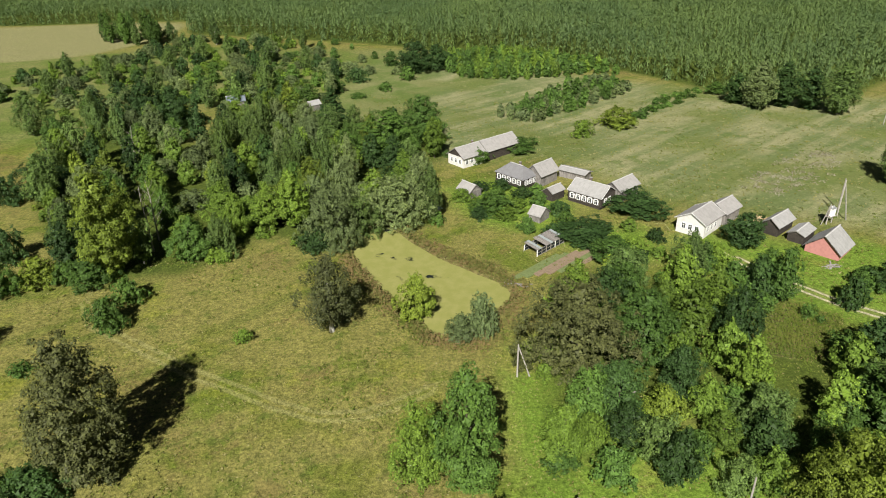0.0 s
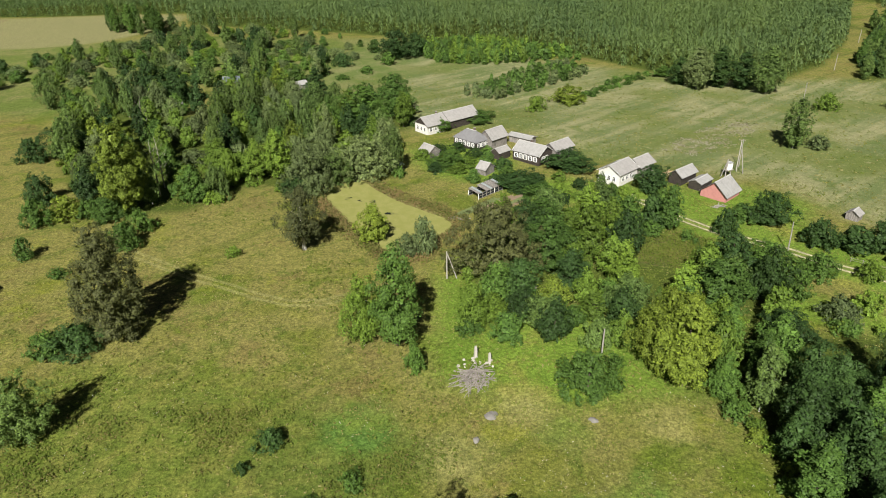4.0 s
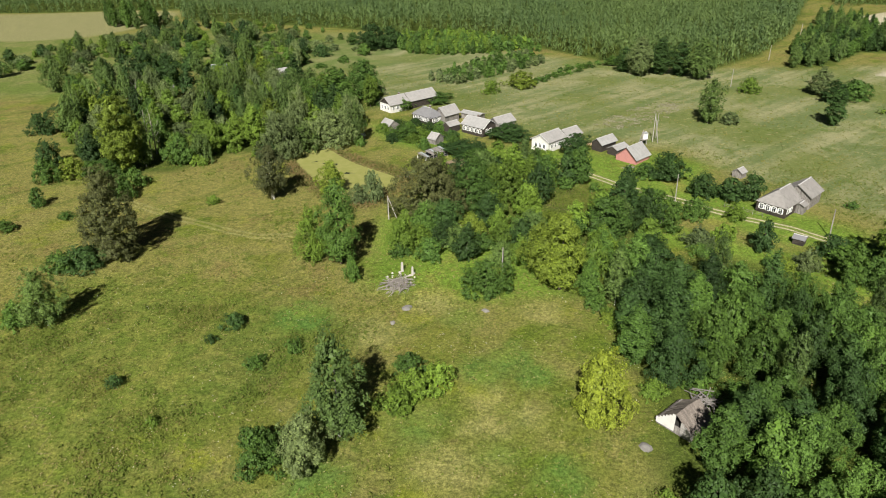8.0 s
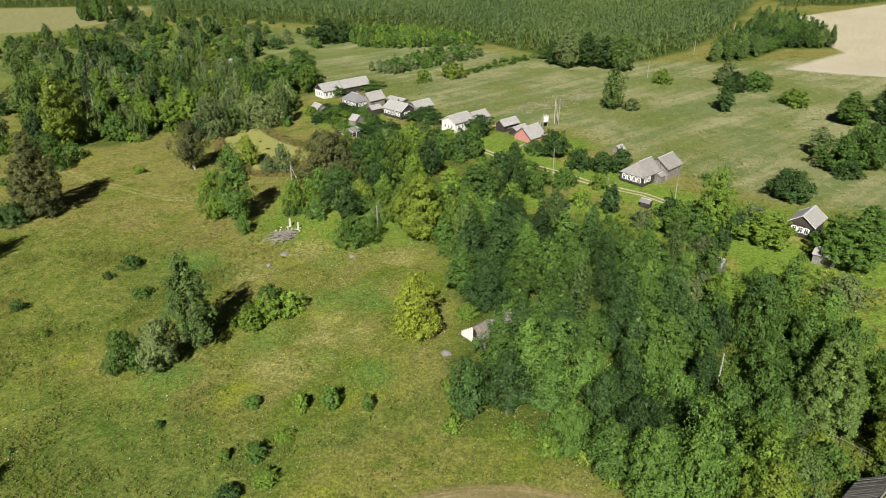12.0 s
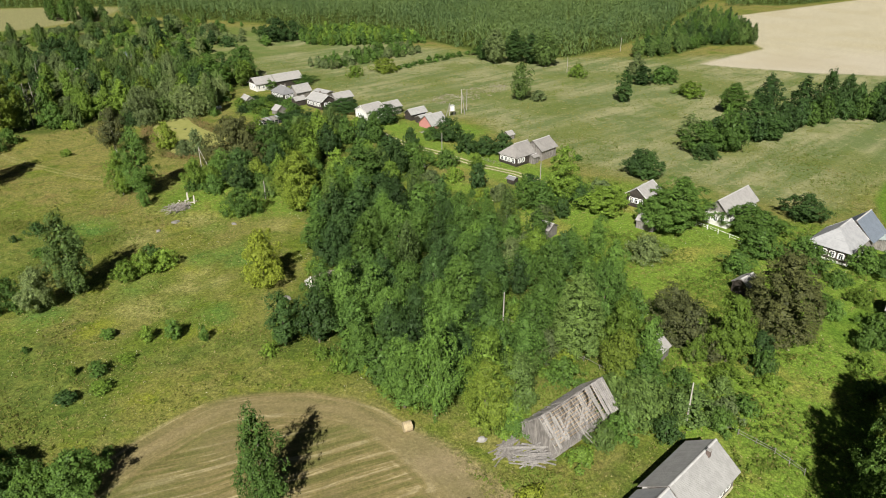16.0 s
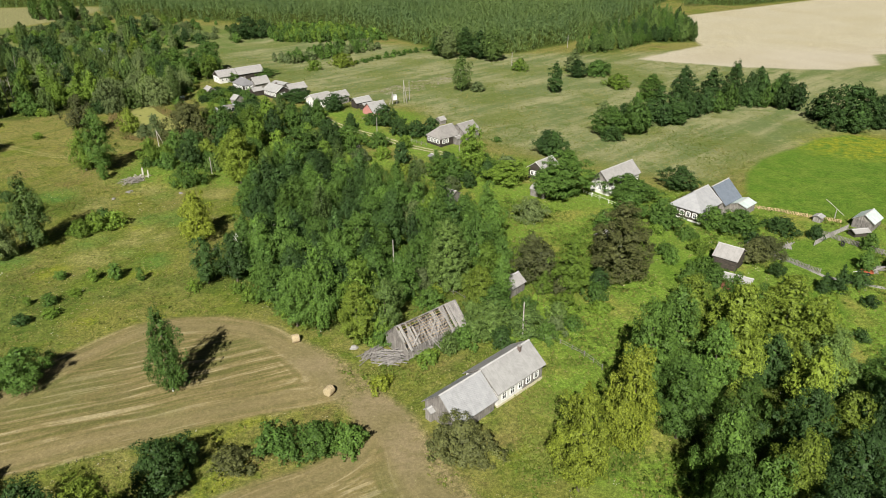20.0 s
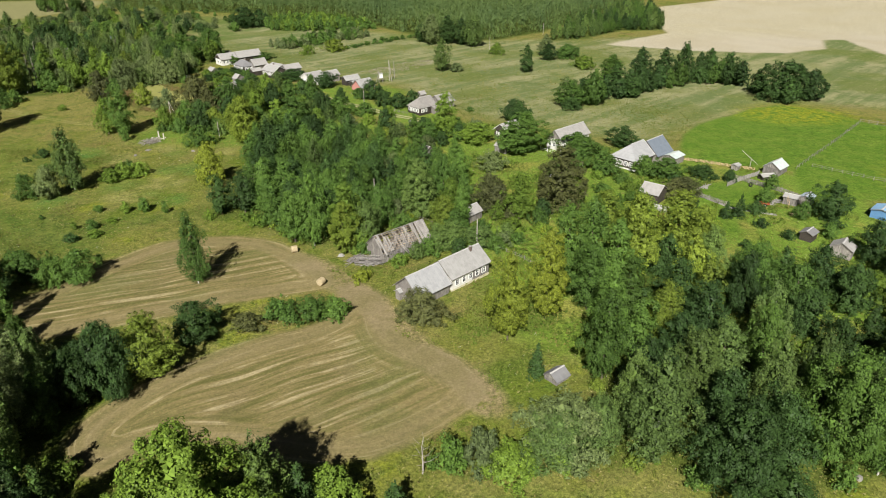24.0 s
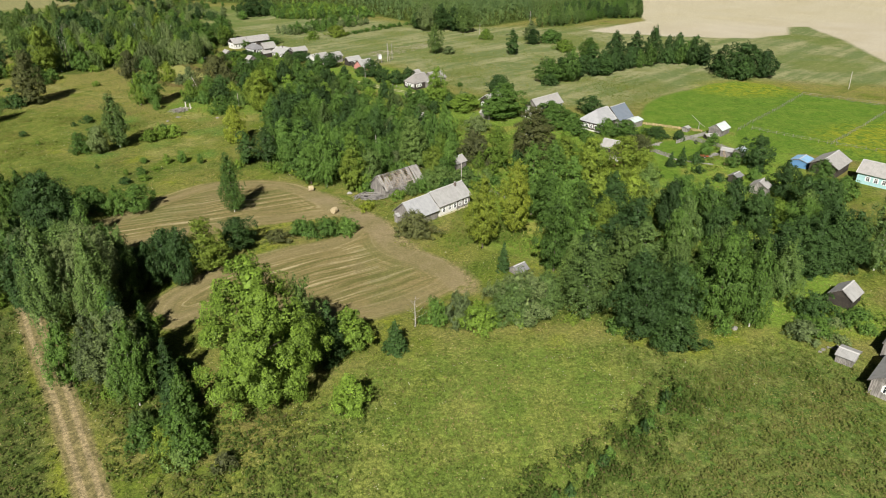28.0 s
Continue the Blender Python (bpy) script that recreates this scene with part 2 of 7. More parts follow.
WOOD_C = [(128, -35), (142, -30), (152, -32), (148, -44), (134, -48), (127, -44)]
SCRUB_C = [(116, -13), (119.8, -20.8), (127.4, -19.6), (140, -15), (150, -20), (144, -28), (118, -28), (112, -24)]
WOOD_D = [(87.6, -5.3), (88.6, -18.5), (97.9, -15.7), (101.0, -18.8), (105.1, -20.4), (113.2, -9.6), (108.1, -2.1), (107.4, 10.6), (108.1, 20.5),
    (100.6, 26.2), (93.8, 32.3), (89.6, 26.6), (84.3, 13.7)]
SCRUB_LANE = [(43.1, 109.0), (54.8, 102.3), (70.5, 70.3), (94.3, 56.7), (111.7, 56.1), (120.7, 44.5), (111.9, 41.3), (98.0, 36.9), (88.2, 49.2),
    (76.9, 57.3), (55.0, 70.8)]
GARDENS = [(136.6, 30.9), (148.0, 19.3), (152.5, 9.3), (146.5, -13.9), (139.1, -13.7), (141.0, 0.9), (142.2, 19.4)]
WOOD_E = [(13.3, -85.4), (27.8, -83.2), (36.7, -91.7), (49.5, -111.0), (66.0, -120.7), (71.0, -119.9), (62.6, -109.0), (55.4, -94.2), (45.4, -79.0),
    (41.1, -70.1), (19.2, -48.0), (-10.7, -22.5), (-10.3, -46.6)]
SCRUB_EAST = [(161.4, -93.6), (171.8, -89.5), (182.1, -92.7), (177.3, -102.6), (170.0, -105.3), (161.8, -101.9)]
VILLAGE_YARD = [(2.5, 152.0), (24.3, 151.0), (27.0, 128.2), (42.4, 127.6), (45.3, 114.5), (32.8, 108.2), (20.3, 123.0), (9.2, 129.0), (1.0, 141.6)]
TRAIL = [(-61.5, 99.4), (-57.7, 93.1), (-49.6, 88.0), (-41.4, 82.6), (-37.1, 79.7), (-29.4, 75.6), (-23.9, 72.5), (-17.3, 69.8), (-11.2, 69.8), (-6.8, 71.7), (-2.2, 74.9)]
TRACK_SIDE = [(22, -78), (30, -80), (38, -92), (50, -108), (62, -128), (54, -134), (40, -112), (28, -94)]
EAST_YARD = [(158, 8), (176, 12), (190, 2), (194, -14), (186, -30), (170, -36), (150, -26), (146, -10)]

FOREST = [(-460, 470), (-265, 428), (-205, 438), (-154, 442), (-141, 391), (-64, 361), (-36, 349), (6, 324), (27, 322), (55, 298), (76, 274), (98, 243),
    (106, 230), (142, 229), (168, 252), (205, 302), (240, 362), (275, 425), (350, 560), (380, 690), (-520, 690)]
SPIT = [(168, 222), (192, 232), (218, 258), (244, 257), (252, 300), (264, 346), (246, 352), (222, 306), (188, 262)]
FAR_WOOD = [(288, 412), (345, 424), (430, 470), (520, 560), (540, 690), (400, 690), (370, 560)]
YOUNG_STRIP = [(28, 203), (52, 224), (70, 243), (60, 262), (34, 232), (18, 212)]
YOUNG_BAND = [(8, 268), (30, 262), (62, 272), (72, 268), (60, 292), (28, 314), (6, 312), (-2, 290)]
DIRT_WAY = [(72, -33), (77.5, -38), (82, -44), (87.5, -50), (91, -58), (96, -66), (104, -74), (106, -79)]
PLOT = [(45.1, 84.4), (57.6, 96.4), (63.7, 91.8), (62.1, 85.4), (53.3, 79.9)]
CROP = [(20, -84), (26, -86), (33, -98), (44, -114), (56, -134), (64, -170), (70, -250), (-40, -262), (-150, -240), (-170, -170), (-120, -120), (-60, -96), (-20, -84)]
LOW_SCRUB = [(13.3, 64), (24, 72), (34, 74), (42, 68), (42, 54), (28, 56), (21, 57), (13, 57)]
LANE_SCRUB = [(98, -24), (106, -8), (124, -8), (128, -22), (122, -32), (114, -34), (108, -26)]
LAWNS = [[(165.9, 2.8), (176.3, 7.5), (185.7, -1.0), (175.0, -11.1), (167.3, -12.0), (165.2, -4.9)], [(139.9, -4.1), (152.2, 0.6), (149.2, -11.5), (138.8, -11.1)], [(162.9, -11.9), (172.3, -11.0), (166.9, -24.3), (158.9, -24.0)]]
NORTH_SCATTER = [(-72, 222), (-28, 236), (-8, 262), (-12, 304), (-50, 356), (-92, 330)]
HEDGE_ROW = [(58.0, 206.5), (77.2, 232), (94.1, 244), (91.9, 234), (75.0, 219.5), (59.0, 201.3)]
WOODSIDE = [(8, 48), (8, 84), (15, 88), (22, 72), (40, 60), (56, 56), (54, 44), (20, 42)]
TREE_ROW = [(145.9, 77.5), (161.5, 93.3), (176.4, 94.3), (194.0, 108.8), (213.6, 119.1), (227.2, 110.9), (230.2, 119.9), (216.6, 128.1), (197.0, 117.8), (179.4, 103.3), (164.5, 102.3), (148.9, 86.5)]
TREE_CLUMP = [(225.8, 96.1), (232.2, 82.9), (247.4, 87.0), (246.4, 96.0), (232.2, 95.9), (227.8, 106.1)]
WEST_ROUGH = [(-64, 24), (-46, 54), (-24, 50), (-6, 42), (4, 28), (-10, 10), (-40, 4)]
THICKET = [(38, -88), (52, -96), (62, -104), (80, -112), (90, -116), (84, -134), (66, -132), (56, -122), (44, -106)]
BROOK = [(10, -30), (25.4, -19), (36.6, -13), (47, -8), (47, -2), (34, -7), (22, -12), (10, -18)]
LUSH = [(46, 122), (60, 122), (70, 118), (84, 120), (93, 108), (86, 97), (97, 83), (112, 66), (106, 55), (92, 63), (78, 76), (66, 88), (58, 98), (48, 112)]
EAST_GREEN = [(96, 60), (112, 66), (130, 60), (150, 38), (176, 28), (198, 12), (206, -8), (198, -30), (198, -60), (178, -76), (178, -98), (158, -96), (112, -62), (108, -36), (98, -20), (88, 0), (86, 30)]
HOME_GREEN = [(0, 150), (14, 158), (26, 150), (30, 136), (20, 128), (8, 136)]
UPLAND = [(-20, 172), (30, 172), (48, 142), (64, 134), (90, 124), (100, 98), (118, 72), (140, 56), (168, 42), (230, 88), (330, 60), (420, 90), (420, 240), (140, 226), (60, 262), (20, 316), (-30, 330), (-40, 220)]
RANK = [(-66, 2), (-30, -6), (-6, -22), (12, -34), (30, -30), (24, -16), (12, -6), (-4, -2), (-20, 8), (-44, 16), (-66, 18)]
DITCH = [(-60, 8), (-30, 22), (0, 38), (14, 34), (-6, 20), (-34, 4), (-60, -6)]
# rounds of fresh green grass and of pale dry grass in the meadow: x, y, radius
FRESH = [(27.8, 21.8, 3.4), (32.4, 24.8, 3.4), (35.2, 21.2, 3.0), (18.4, 10.7, 3.4), (6.2, 0.3, 4.0), (28.5, 5.2, 1.6), (25.2, 37.1, 2.5), (36.0, 0.8, 3.0), (-1.6, 37.8, 5.0)]
PALE = [(27.8, 14.9, 1.6), (27.3, 10.5, 2.4), (21.2, 2.9, 3.4), (38.7, 38.4, 3.0), (20.3, 41.9, 3.0), (10.4, 32.1, 3.0), (33.5, 11.8, 1.6), (26.4, 1.0, 1.5)]
NEAR_FIELD = [(88, -104), (104, -97), (124, -98), (141, -104), (158, -98), (170, -110), (186, -132), (192, -170), (170, -215), (120, -228), (70, -220), (58, -180), (66, -150), (78, -122)]

WASTE = [(126, -98), (142, -105), (157, -101), (172, -112), (192, -135), (194, -172), (130, -180), (112, -150), (113, -133), (126, -122), (133, -110)]
SPIT_WEST = [(-178, 364), (-146, 350), (-138, 366), (-163, 384), (-180, 380)]
NORTH_WEST = [(-240, 196), (-112, 192), (-95, 235), (-20, 212), (2, 250), (-16, 330), (-140, 348), (-165, 330), (-245, 330)]
BRUSH = [(71, 147), (77, 156), (99, 174), (106, 170), (95, 153), (78, 143)]


def inside_distance(poly, x, y):
    """Metres inside (+) or outside (-) of an outline."""
    best, odd = np.full(x.shape, 1e9), np.zeros(x.shape, bool)
    for (ax, ay), (bx, by) in zip(poly, poly[1:] + poly[:1]):
        dx, dy = bx - ax, by - ay
        k = np.clip(((x - ax) * dx + (y - ay) * dy) / (dx * dx + dy * dy + 1e-9), 0, 1)
        best = np.minimum(best, (x - ax - k * dx) ** 2 + (y - ay - k * dy) ** 2)
        cross = (ay > y) != (by > y)
        odd ^= cross & (x < dx * (y - ay) / (dy if abs(dy) > 1e-9 else 1e-9) + ax)
    return np.where(odd, 1, -1) * np.sqrt(best)


def beside(line, x, y):
    """Metres to the left (+) or right (-) of a line."""
    best, side = np.full(x.shape, 1e9), np.zeros(x.shape)
    for (ax, ay), (bx, by) in zip(line, line[1:]):
        dx, dy = bx - ax, by - ay
        k = np.clip(((x - ax) * dx + (y - ay) * dy) / (dx * dx + dy * dy), 0, 1)
        d = np.hypot(x - ax - k * dx, y - ay - k * dy)
        s = np.sign(dx * (y - ay) - dy * (x - ax))
        near = d < best
        best, side = np.where(near, d, best), np.where(near, s, side)
    return best * side


def is_in(poly, x, y, margin=0.0):
    return float(inside_distance(poly, np.array([x]), np.array([y]))[0]) > margin


def ground_z(x, y):
    """Low swells of the meadow, and the hollow of the pond."""
    x, y = np.asarray(x, float), np.asarray(y, float)
    z = 0.16 * np.sin(x * 0.11 + 0.6 * np.sin(y * 0.07)) * np.cos(y * 0.09 + 1.3) + 0.08 * np.sin(x * 0.31 + y * 0.23)
    d = inside_distance(POND, x, y)
    return z * np.clip(-d / 6, 0, 1) - 0.7 * np.clip((d + 1.2) / 2.4, 0, 1)


def gz(x, y):
    return float(ground_z(np.array([x]), np.array([y]))[0])


def mesh_of(name, verts, faces, material=None, smooth=False):
    me = bpy.data.meshes.new(name)
    me.from_pydata(verts, [], faces)
    if material:
        me.materials.append(material)
    if smooth:
        me.polygons.foreach_set("use_smooth", [True] * len(me.polygons))
    return me


def triangles(name, verts, material):
    """A mesh of loose triangles from an array of their corners."""
    me = bpy.data.meshes.new(name)
    n = len(verts) // 3
    me.vertices.add(3 * n), me.loops.add(3 * n), me.polygons.add(n)
    me.vertices.foreach_set("co", np.ascontiguousarray(verts, np.float32).ravel())
    me.loops.foreach_set("vertex_index", np.arange(3 * n, dtype=np.int32))
    me.polygons.foreach_set("loop_start", np.arange(0, 3 * n, 3, dtype=np.int32))
    me.materials.append(material)
    me.update(calc_edges=True)
    return me


def ground_material():
    n = Nodes("meadow")
    def attr(name):
        a = n.tree.nodes.new("ShaderNodeAttribute")
        a.attribute_name = name
        return a.outputs["Fac"]
    wob = n.math("MULTIPLY", n.math("SUBTRACT", n.noise(0.35, 4), 0.5), 5.0)
    def edge(name, soft=1.2, jag=1.0):
        return n.ramp(n.math("ADD", attr(name), n.math("MULTIPLY", wob, jag)), -soft, soft)
    big, mid, fine = n.noise(0.018, 4), n.noise(0.12, 5), n.noise(2.2, 4)
    tuft = n.noise(0.7, 5, rough=0.7)
    c = n.mix(n.ramp(big, 0.38, 0.62), (0.132, 0.154, 0.03), (0.19, 0.182, 0.054))
    north = n.add("SeparateXYZ", Vector=n.coords()).outputs[1]
    east = n.ramp(n.add("SeparateXYZ", Vector=n.coords()).outputs[0], -24.0, 2.0)
    dry = n.ramp(n.math("ADD", north, n.math("MULTIPLY", n.math("SUBTRACT", n.noise(0.02, 4), 0.5), 130.0)), -5.0, 95.0)
    c = n.mix(n.ramp(n.math("ADD", mid, n.math("MULTIPLY", dry, 0.2)), 0.42, 0.7), c, (0.208, 0.192, 0.072))
    c = n.mix(n.math("MULTIPLY", n.ramp(n.noise(0.05, 5, rough=0.65), 0.52, 0.62), 0.75), c, (0.105, 0.148, 0.02))
    c = n.mix(n.math("MULTIPLY", n.ramp(n.noise(0.085, 6, rough=0.65), 0.55, 0.64), n.math("SUBTRACT", 0.75, n.math("MULTIPLY", dry, 0.4))), c, (0.205, 0.222, 0.03))
    c = n.mix(n.math("MULTIPLY", n.ramp(n.noise(0.075, 6, n.add("Mapping", Vector=n.coords(), Location=(31, 17, 5)).outputs[0], 0.68), 0.54, 0.64), 0.7), c, (0.185, 0.146, 0.066))
    rows = n.add("Mapping", Vector=n.add("Mapping", Vector=n.coords(), Rotation=(0, 0, radians(-40))).outputs[0], Scale=(0.012, 0.13, 0.1))
    furrow = n.noise(1.0, 5, rows.outputs[0], 0.6)
    c = n.mix(n.math("MULTIPLY", n.ramp(furrow, 0.5, 0.7), 0.5), c, (0.21, 0.195, 0.078))
    c = n.mix(n.math("MULTIPLY", n.ramp(furrow, 0.46, 0.34), 0.6), c, (0.085, 0.12, 0.024))
    c = n.mix(n.math("MULTIPLY", n.ramp(n.noise(0.22, 6, rough=0.65), 0.55, 0.66), 0.6), c, (0.07, 0.112, 0.02))
    veil = n.math("ADD", n.math("MULTIPLY", furrow, 0.6), n.math("MULTIPLY", n.noise(0.06, 6, rough=0.65), 0.4))
    high = n.mix(n.ramp(veil, 0.42, 0.59), (0.127, 0.154, 0.058), (0.265, 0.248, 0.132))
    high = n.mix(n.math("MULTIPLY", n.ramp(n.noise(0.03, 5), 0.48, 0.62), 0.8), high, (0.118, 0.142, 0.036))
    high = n.mix(n.math("MULTIPLY", n.ramp(n.noise(0.35, 5, rough=0.65), 0.56, 0.68), 0.45), high, (0.3, 0.275, 0.15))
    high = n.mix(n.math("MULTIPLY", n.ramp(n.noise(0.11, 6, rough=0.68), 0.55, 0.64), 0.7), high, (0.1, 0.135, 0.036))
    c = n.mix(1.0, c, n.mix(dry, n.mix(east, (0.94, 0.92, 0.77), (0.86, 0.86, 0.74)), (0.9, 0.88, 0.74)), "MULTIPLY")
    c = n.mix(edge("upland", 8.0, 2.0), c, high)
    c = n.mix(n.math("MULTIPLY", edge("northwest", 9.0, 2.0), 0.8), c, n.mix(n.ramp(n.noise(0.06, 6, rough=0.65), 0.4, 0.62), (0.105, 0.145, 0.034), (0.175, 0.178, 0.07)))
    c = n.mix(n.math("MULTIPLY", edge("rank", 4.0, 1.6), 0.8), c, n.mix(n.ramp(n.noise(0.3, 5), 0.4, 0.65), n.mix(east, (0.1, 0.135, 0.023), (0.062, 0.1, 0.018)), n.mix(east, (0.165, 0.17, 0.04), (0.115, 0.14, 0.03))))
    c = n.mix(edge("lush", 4.0), c, n.mix(n.ramp(n.noise(0.07, 5), 0.53, 0.68), n.mix(mid, (0.1, 0.172, 0.022), (0.16, 0.215, 0.036)), (0.205, 0.205, 0.048)))
    c = n.mix(n.math("MULTIPLY", edge("near", 4.0), 0.8), c, n.mix(n.ramp(n.noise(0.16, 5), 0.4, 0.65), (0.11, 0.16, 0.03), (0.185, 0.205, 0.05)))
    c = n.mix(n.math("MULTIPLY", edge("fresh", 3.0, 1.2), 0.75), c, n.mix(n.ramp(mid, 0.4, 0.62), (0.075, 0.15, 0.032), (0.12, 0.178, 0.03)))
    c = n.mix(n.math("MULTIPLY", edge("pale", 3.0, 1.2), 0.6), c, (0.3, 0.265, 0.11))
    c = n.mix(n.math("MULTIPLY", edge("waste", 4.0, 1.6), 0.85), c, n.mix(n.ramp(n.noise(0.25, 6, rough=0.65), 0.42, 0.6), (0.072, 0.115, 0.025), (0.135, 0.145, 0.046)))
    c = n.mix(n.math("MULTIPLY", edge("crop", 1.5, 0.3), 0.9), c, n.mix(n.ramp(n.noise(0.4, 5), 0.4, 0.65), (0.055, 0.08, 0.019), (0.1, 0.108, 0.034)))
    # wood floors: dark litter and undergrowth, lowered further for the shade between crowns
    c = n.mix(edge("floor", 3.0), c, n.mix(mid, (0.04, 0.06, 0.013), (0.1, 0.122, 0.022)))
    c = n.mix(edge("bright", 1.2, 0.3), c, n.mix(n.ramp(n.noise(0.2, 4), 0.35, 0.7), (0.085, 0.15, 0.018), (0.12, 0.175, 0.026)))
    c = n.mix(n.math("MULTIPLY", edge("flower", 7.0, 1.6), n.math("MULTIPLY", n.ramp(n.noise(0.35, 6, rough=0.65), 0.36, 0.62), 0.7)), c, (0.25, 0.238, 0.02))
    # mown hay with its swaths
    def swaths(angle, field):
        turned = n.add("Mapping", Vector=n.coords(), Rotation=(0, 0, radians(-angle)))
        flat = n.add("SeparateXYZ", Vector=turned.outputs[0]).outputs
        bent = n.math("ADD", flat[1], n.math("MULTIPLY", n.noise(0.03, 2), 6.0))
        def laid(across, pitch):
            lay = n.tree.nodes.new("ShaderNodeCombineXYZ")
            n.put(lay, 0, n.math("MULTIPLY", flat[0], 0.06))
            n.put(lay, 1, across)
            comb = n.math("MULTIPLY", n.math("SINE", n.math("MULTIPLY", across, 2 * math.pi / pitch)), 0.05)
            return n.math("ADD", n.noise(1.0, 5, lay.outputs[0], 0.62), comb)
        ring = n.ramp(n.math("ADD", attr(field), n.math("MULTIPLY", n.math("SUBTRACT", n.noise(0.08, 3), 0.5), 12.0)), 9.0, 3.0)
        inner, outer = laid(bent, 2.6), laid(attr(field), 2.4)
        return n.math("ADD", n.math("MULTIPLY", inner, n.math("SUBTRACT", 1.0, ring)), n.math("MULTIPLY", outer, ring))
    def hay(angle, field):
        s = swaths(angle, field)
        h = n.mix(n.ramp(s, 0.38, 0.56), (0.122, 0.112, 0.038), (0.205, 0.16, 0.072))
        h = n.mix(n.math("MULTIPLY", n.ramp(s, 0.535, 0.62), n.ramp(n.noise(0.12, 4), 0.3, 0.6)), h, (0.37, 0.3, 0.175))
        h = n.mix(n.math("MULTIPLY", n.ramp(n.noise(0.06, 5), 0.5, 0.62), 0.5), h, (0.12, 0.125, 0.04))
        return n.mix(n.math("MULTIPLY", n.ramp(mid, 0.52, 0.7), 0.5), h, (0.2, 0.15, 0.078))
    c = n.mix(edge("hay_upper", 0.8, 0.35), c, hay(20, "hay_upper"))
    c = n.mix(edge("hay_lower", 0.8, 0.35), c, hay(29, "hay_lower"))
    c = n.mix(n.math("MULTIPLY", n.ramp(n.math("ABSOLUTE", n.math("ADD", attr("rim"), n.math("MULTIPLY", wob, 0.35))), 3.2, 0.3), 0.75), c, (0.215, 0.168, 0.084))
    c = n.mix(n.math("MULTIPLY", n.ramp(attr("dirt"), -1.6, 0.6), n.ramp(tuft, 0.25, 0.55)), c, n.mix(n.ramp(mid, 0.4, 0.65), (0.235, 0.182, 0.104), (0.19, 0.155, 0.075)))
    c = n.mix(n.math("MULTIPLY", edge("plot", 1.5), 0.85), c, n.mix(n.ramp(n.noise(0.8, 4), 0.4, 0.65), (0.1, 0.13, 0.035), (0.17, 0.13, 0.07)))
    c = n.mix(edge("wheat", 2.0, 0.5), c, n.mix(n.ramp(n.noise(0.03, 4), 0.4, 0.65), (0.43, 0.37, 0.292), (0.405, 0.345, 0.258)))
    c = n.mix(edge("field_nw", 3.0), c, n.mix(mid, (0.25, 0.22, 0.12), (0.2, 0.195, 0.085)))
    # wheel ruts
    def ruts(name, gauge, wide, bare):
        d = n.math("ABSOLUTE", n.math("SUBTRACT", n.math("ABSOLUTE", n.math("ADD", attr(name), n.math("MULTIPLY", wob, 0.06))), gauge))
        return n.math("MULTIPLY", n.ramp(d, wide, 0.4 * wide), bare)
    c = n.mix(n.math("MULTIPLY", n.ramp(n.math("ABSOLUTE", attr("lane")), 2.4, 1.2), 0.7), c, (0.16, 0.18, 0.05))
    c = n.mix(ruts("lane", 0.85, 0.42, 0.95), c, (0.42, 0.37, 0.27))
    c = n.mix(n.math("MULTIPLY", n.ramp(n.math("ABSOLUTE", attr("track")), 2.6, 1.7), 0.9), c, (0.185, 0.145, 0.075))
    c = n.mix(ruts("track", 0.9, 0.55, 0.9), c, (0.285, 0.215, 0.13))
    c = n.mix(ruts("trail", 0.8, 0.6, 0.45), c, (0.27, 0.25, 0.11))
    c = n.mix(n.math("MULTIPLY", n.ramp(attr("pond"), -2.6, -0.4), 0.75), c, (0.16, 0.13, 0.06))
    # fine grain of grass, and pale seed heads
    c = n.mix(n.math("MULTIPLY", n.ramp(n.noise(1.7, 5, rough=0.75), 0.6, 0.68), 0.45), c, (0.27, 0.26, 0.12))
    before = c
    c = n.mix(1.0, c, n.mix(n.ramp(fine, 0.25, 0.75), (0.62, 0.64, 0.6), (1.36, 1.35, 1.3)), "MULTIPLY")
    c = n.mix(1.0, c, n.mix(n.ramp(n.noise(6.5, 3), 0.28, 0.72), (0.66, 0.68, 0.66), (1.34, 1.32, 1.3)), "MULTIPLY")
    c = n.mix(1.0, c, n.mix(n.ramp(tuft, 0.3, 0.7), (0.78, 0.8, 0.78), (1.18, 1.17, 1.12)), "MULTIPLY")
    c = n.mix(n.math("MULTIPLY", edge("upland", 20.0, 0.0), 0.6), c, before)
    mown = n.math("MAXIMUM", edge("hay_upper", 1.0, 0.2), edge("hay_lower", 1.0, 0.2))
    c = n.mix(n.math("MULTIPLY", mown, 0.6), c, before)
    c = n.mix(1.0, c, (0.955, 1.0, 1.0), "MULTIPLY")
    rough = n.math("ADD", n.math("MULTIPLY", tuft, 0.7), n.math("MULTIPLY", fine, 0.3))
    n.bump(rough, 0.4, 0.5)
    return n.done(c, 0.95, 0.0, 0.1)


def rounded(poly):
    """The outline with its corners cut three times."""
    for _ in range(3):
        poly = [(p[0] * (1 - k) + q[0] * k, p[1] * (1 - k) + q[1] * k) for p, q in zip(poly, poly[1:] + poly[:1]) for k in (0.25, 0.75)]
    return poly


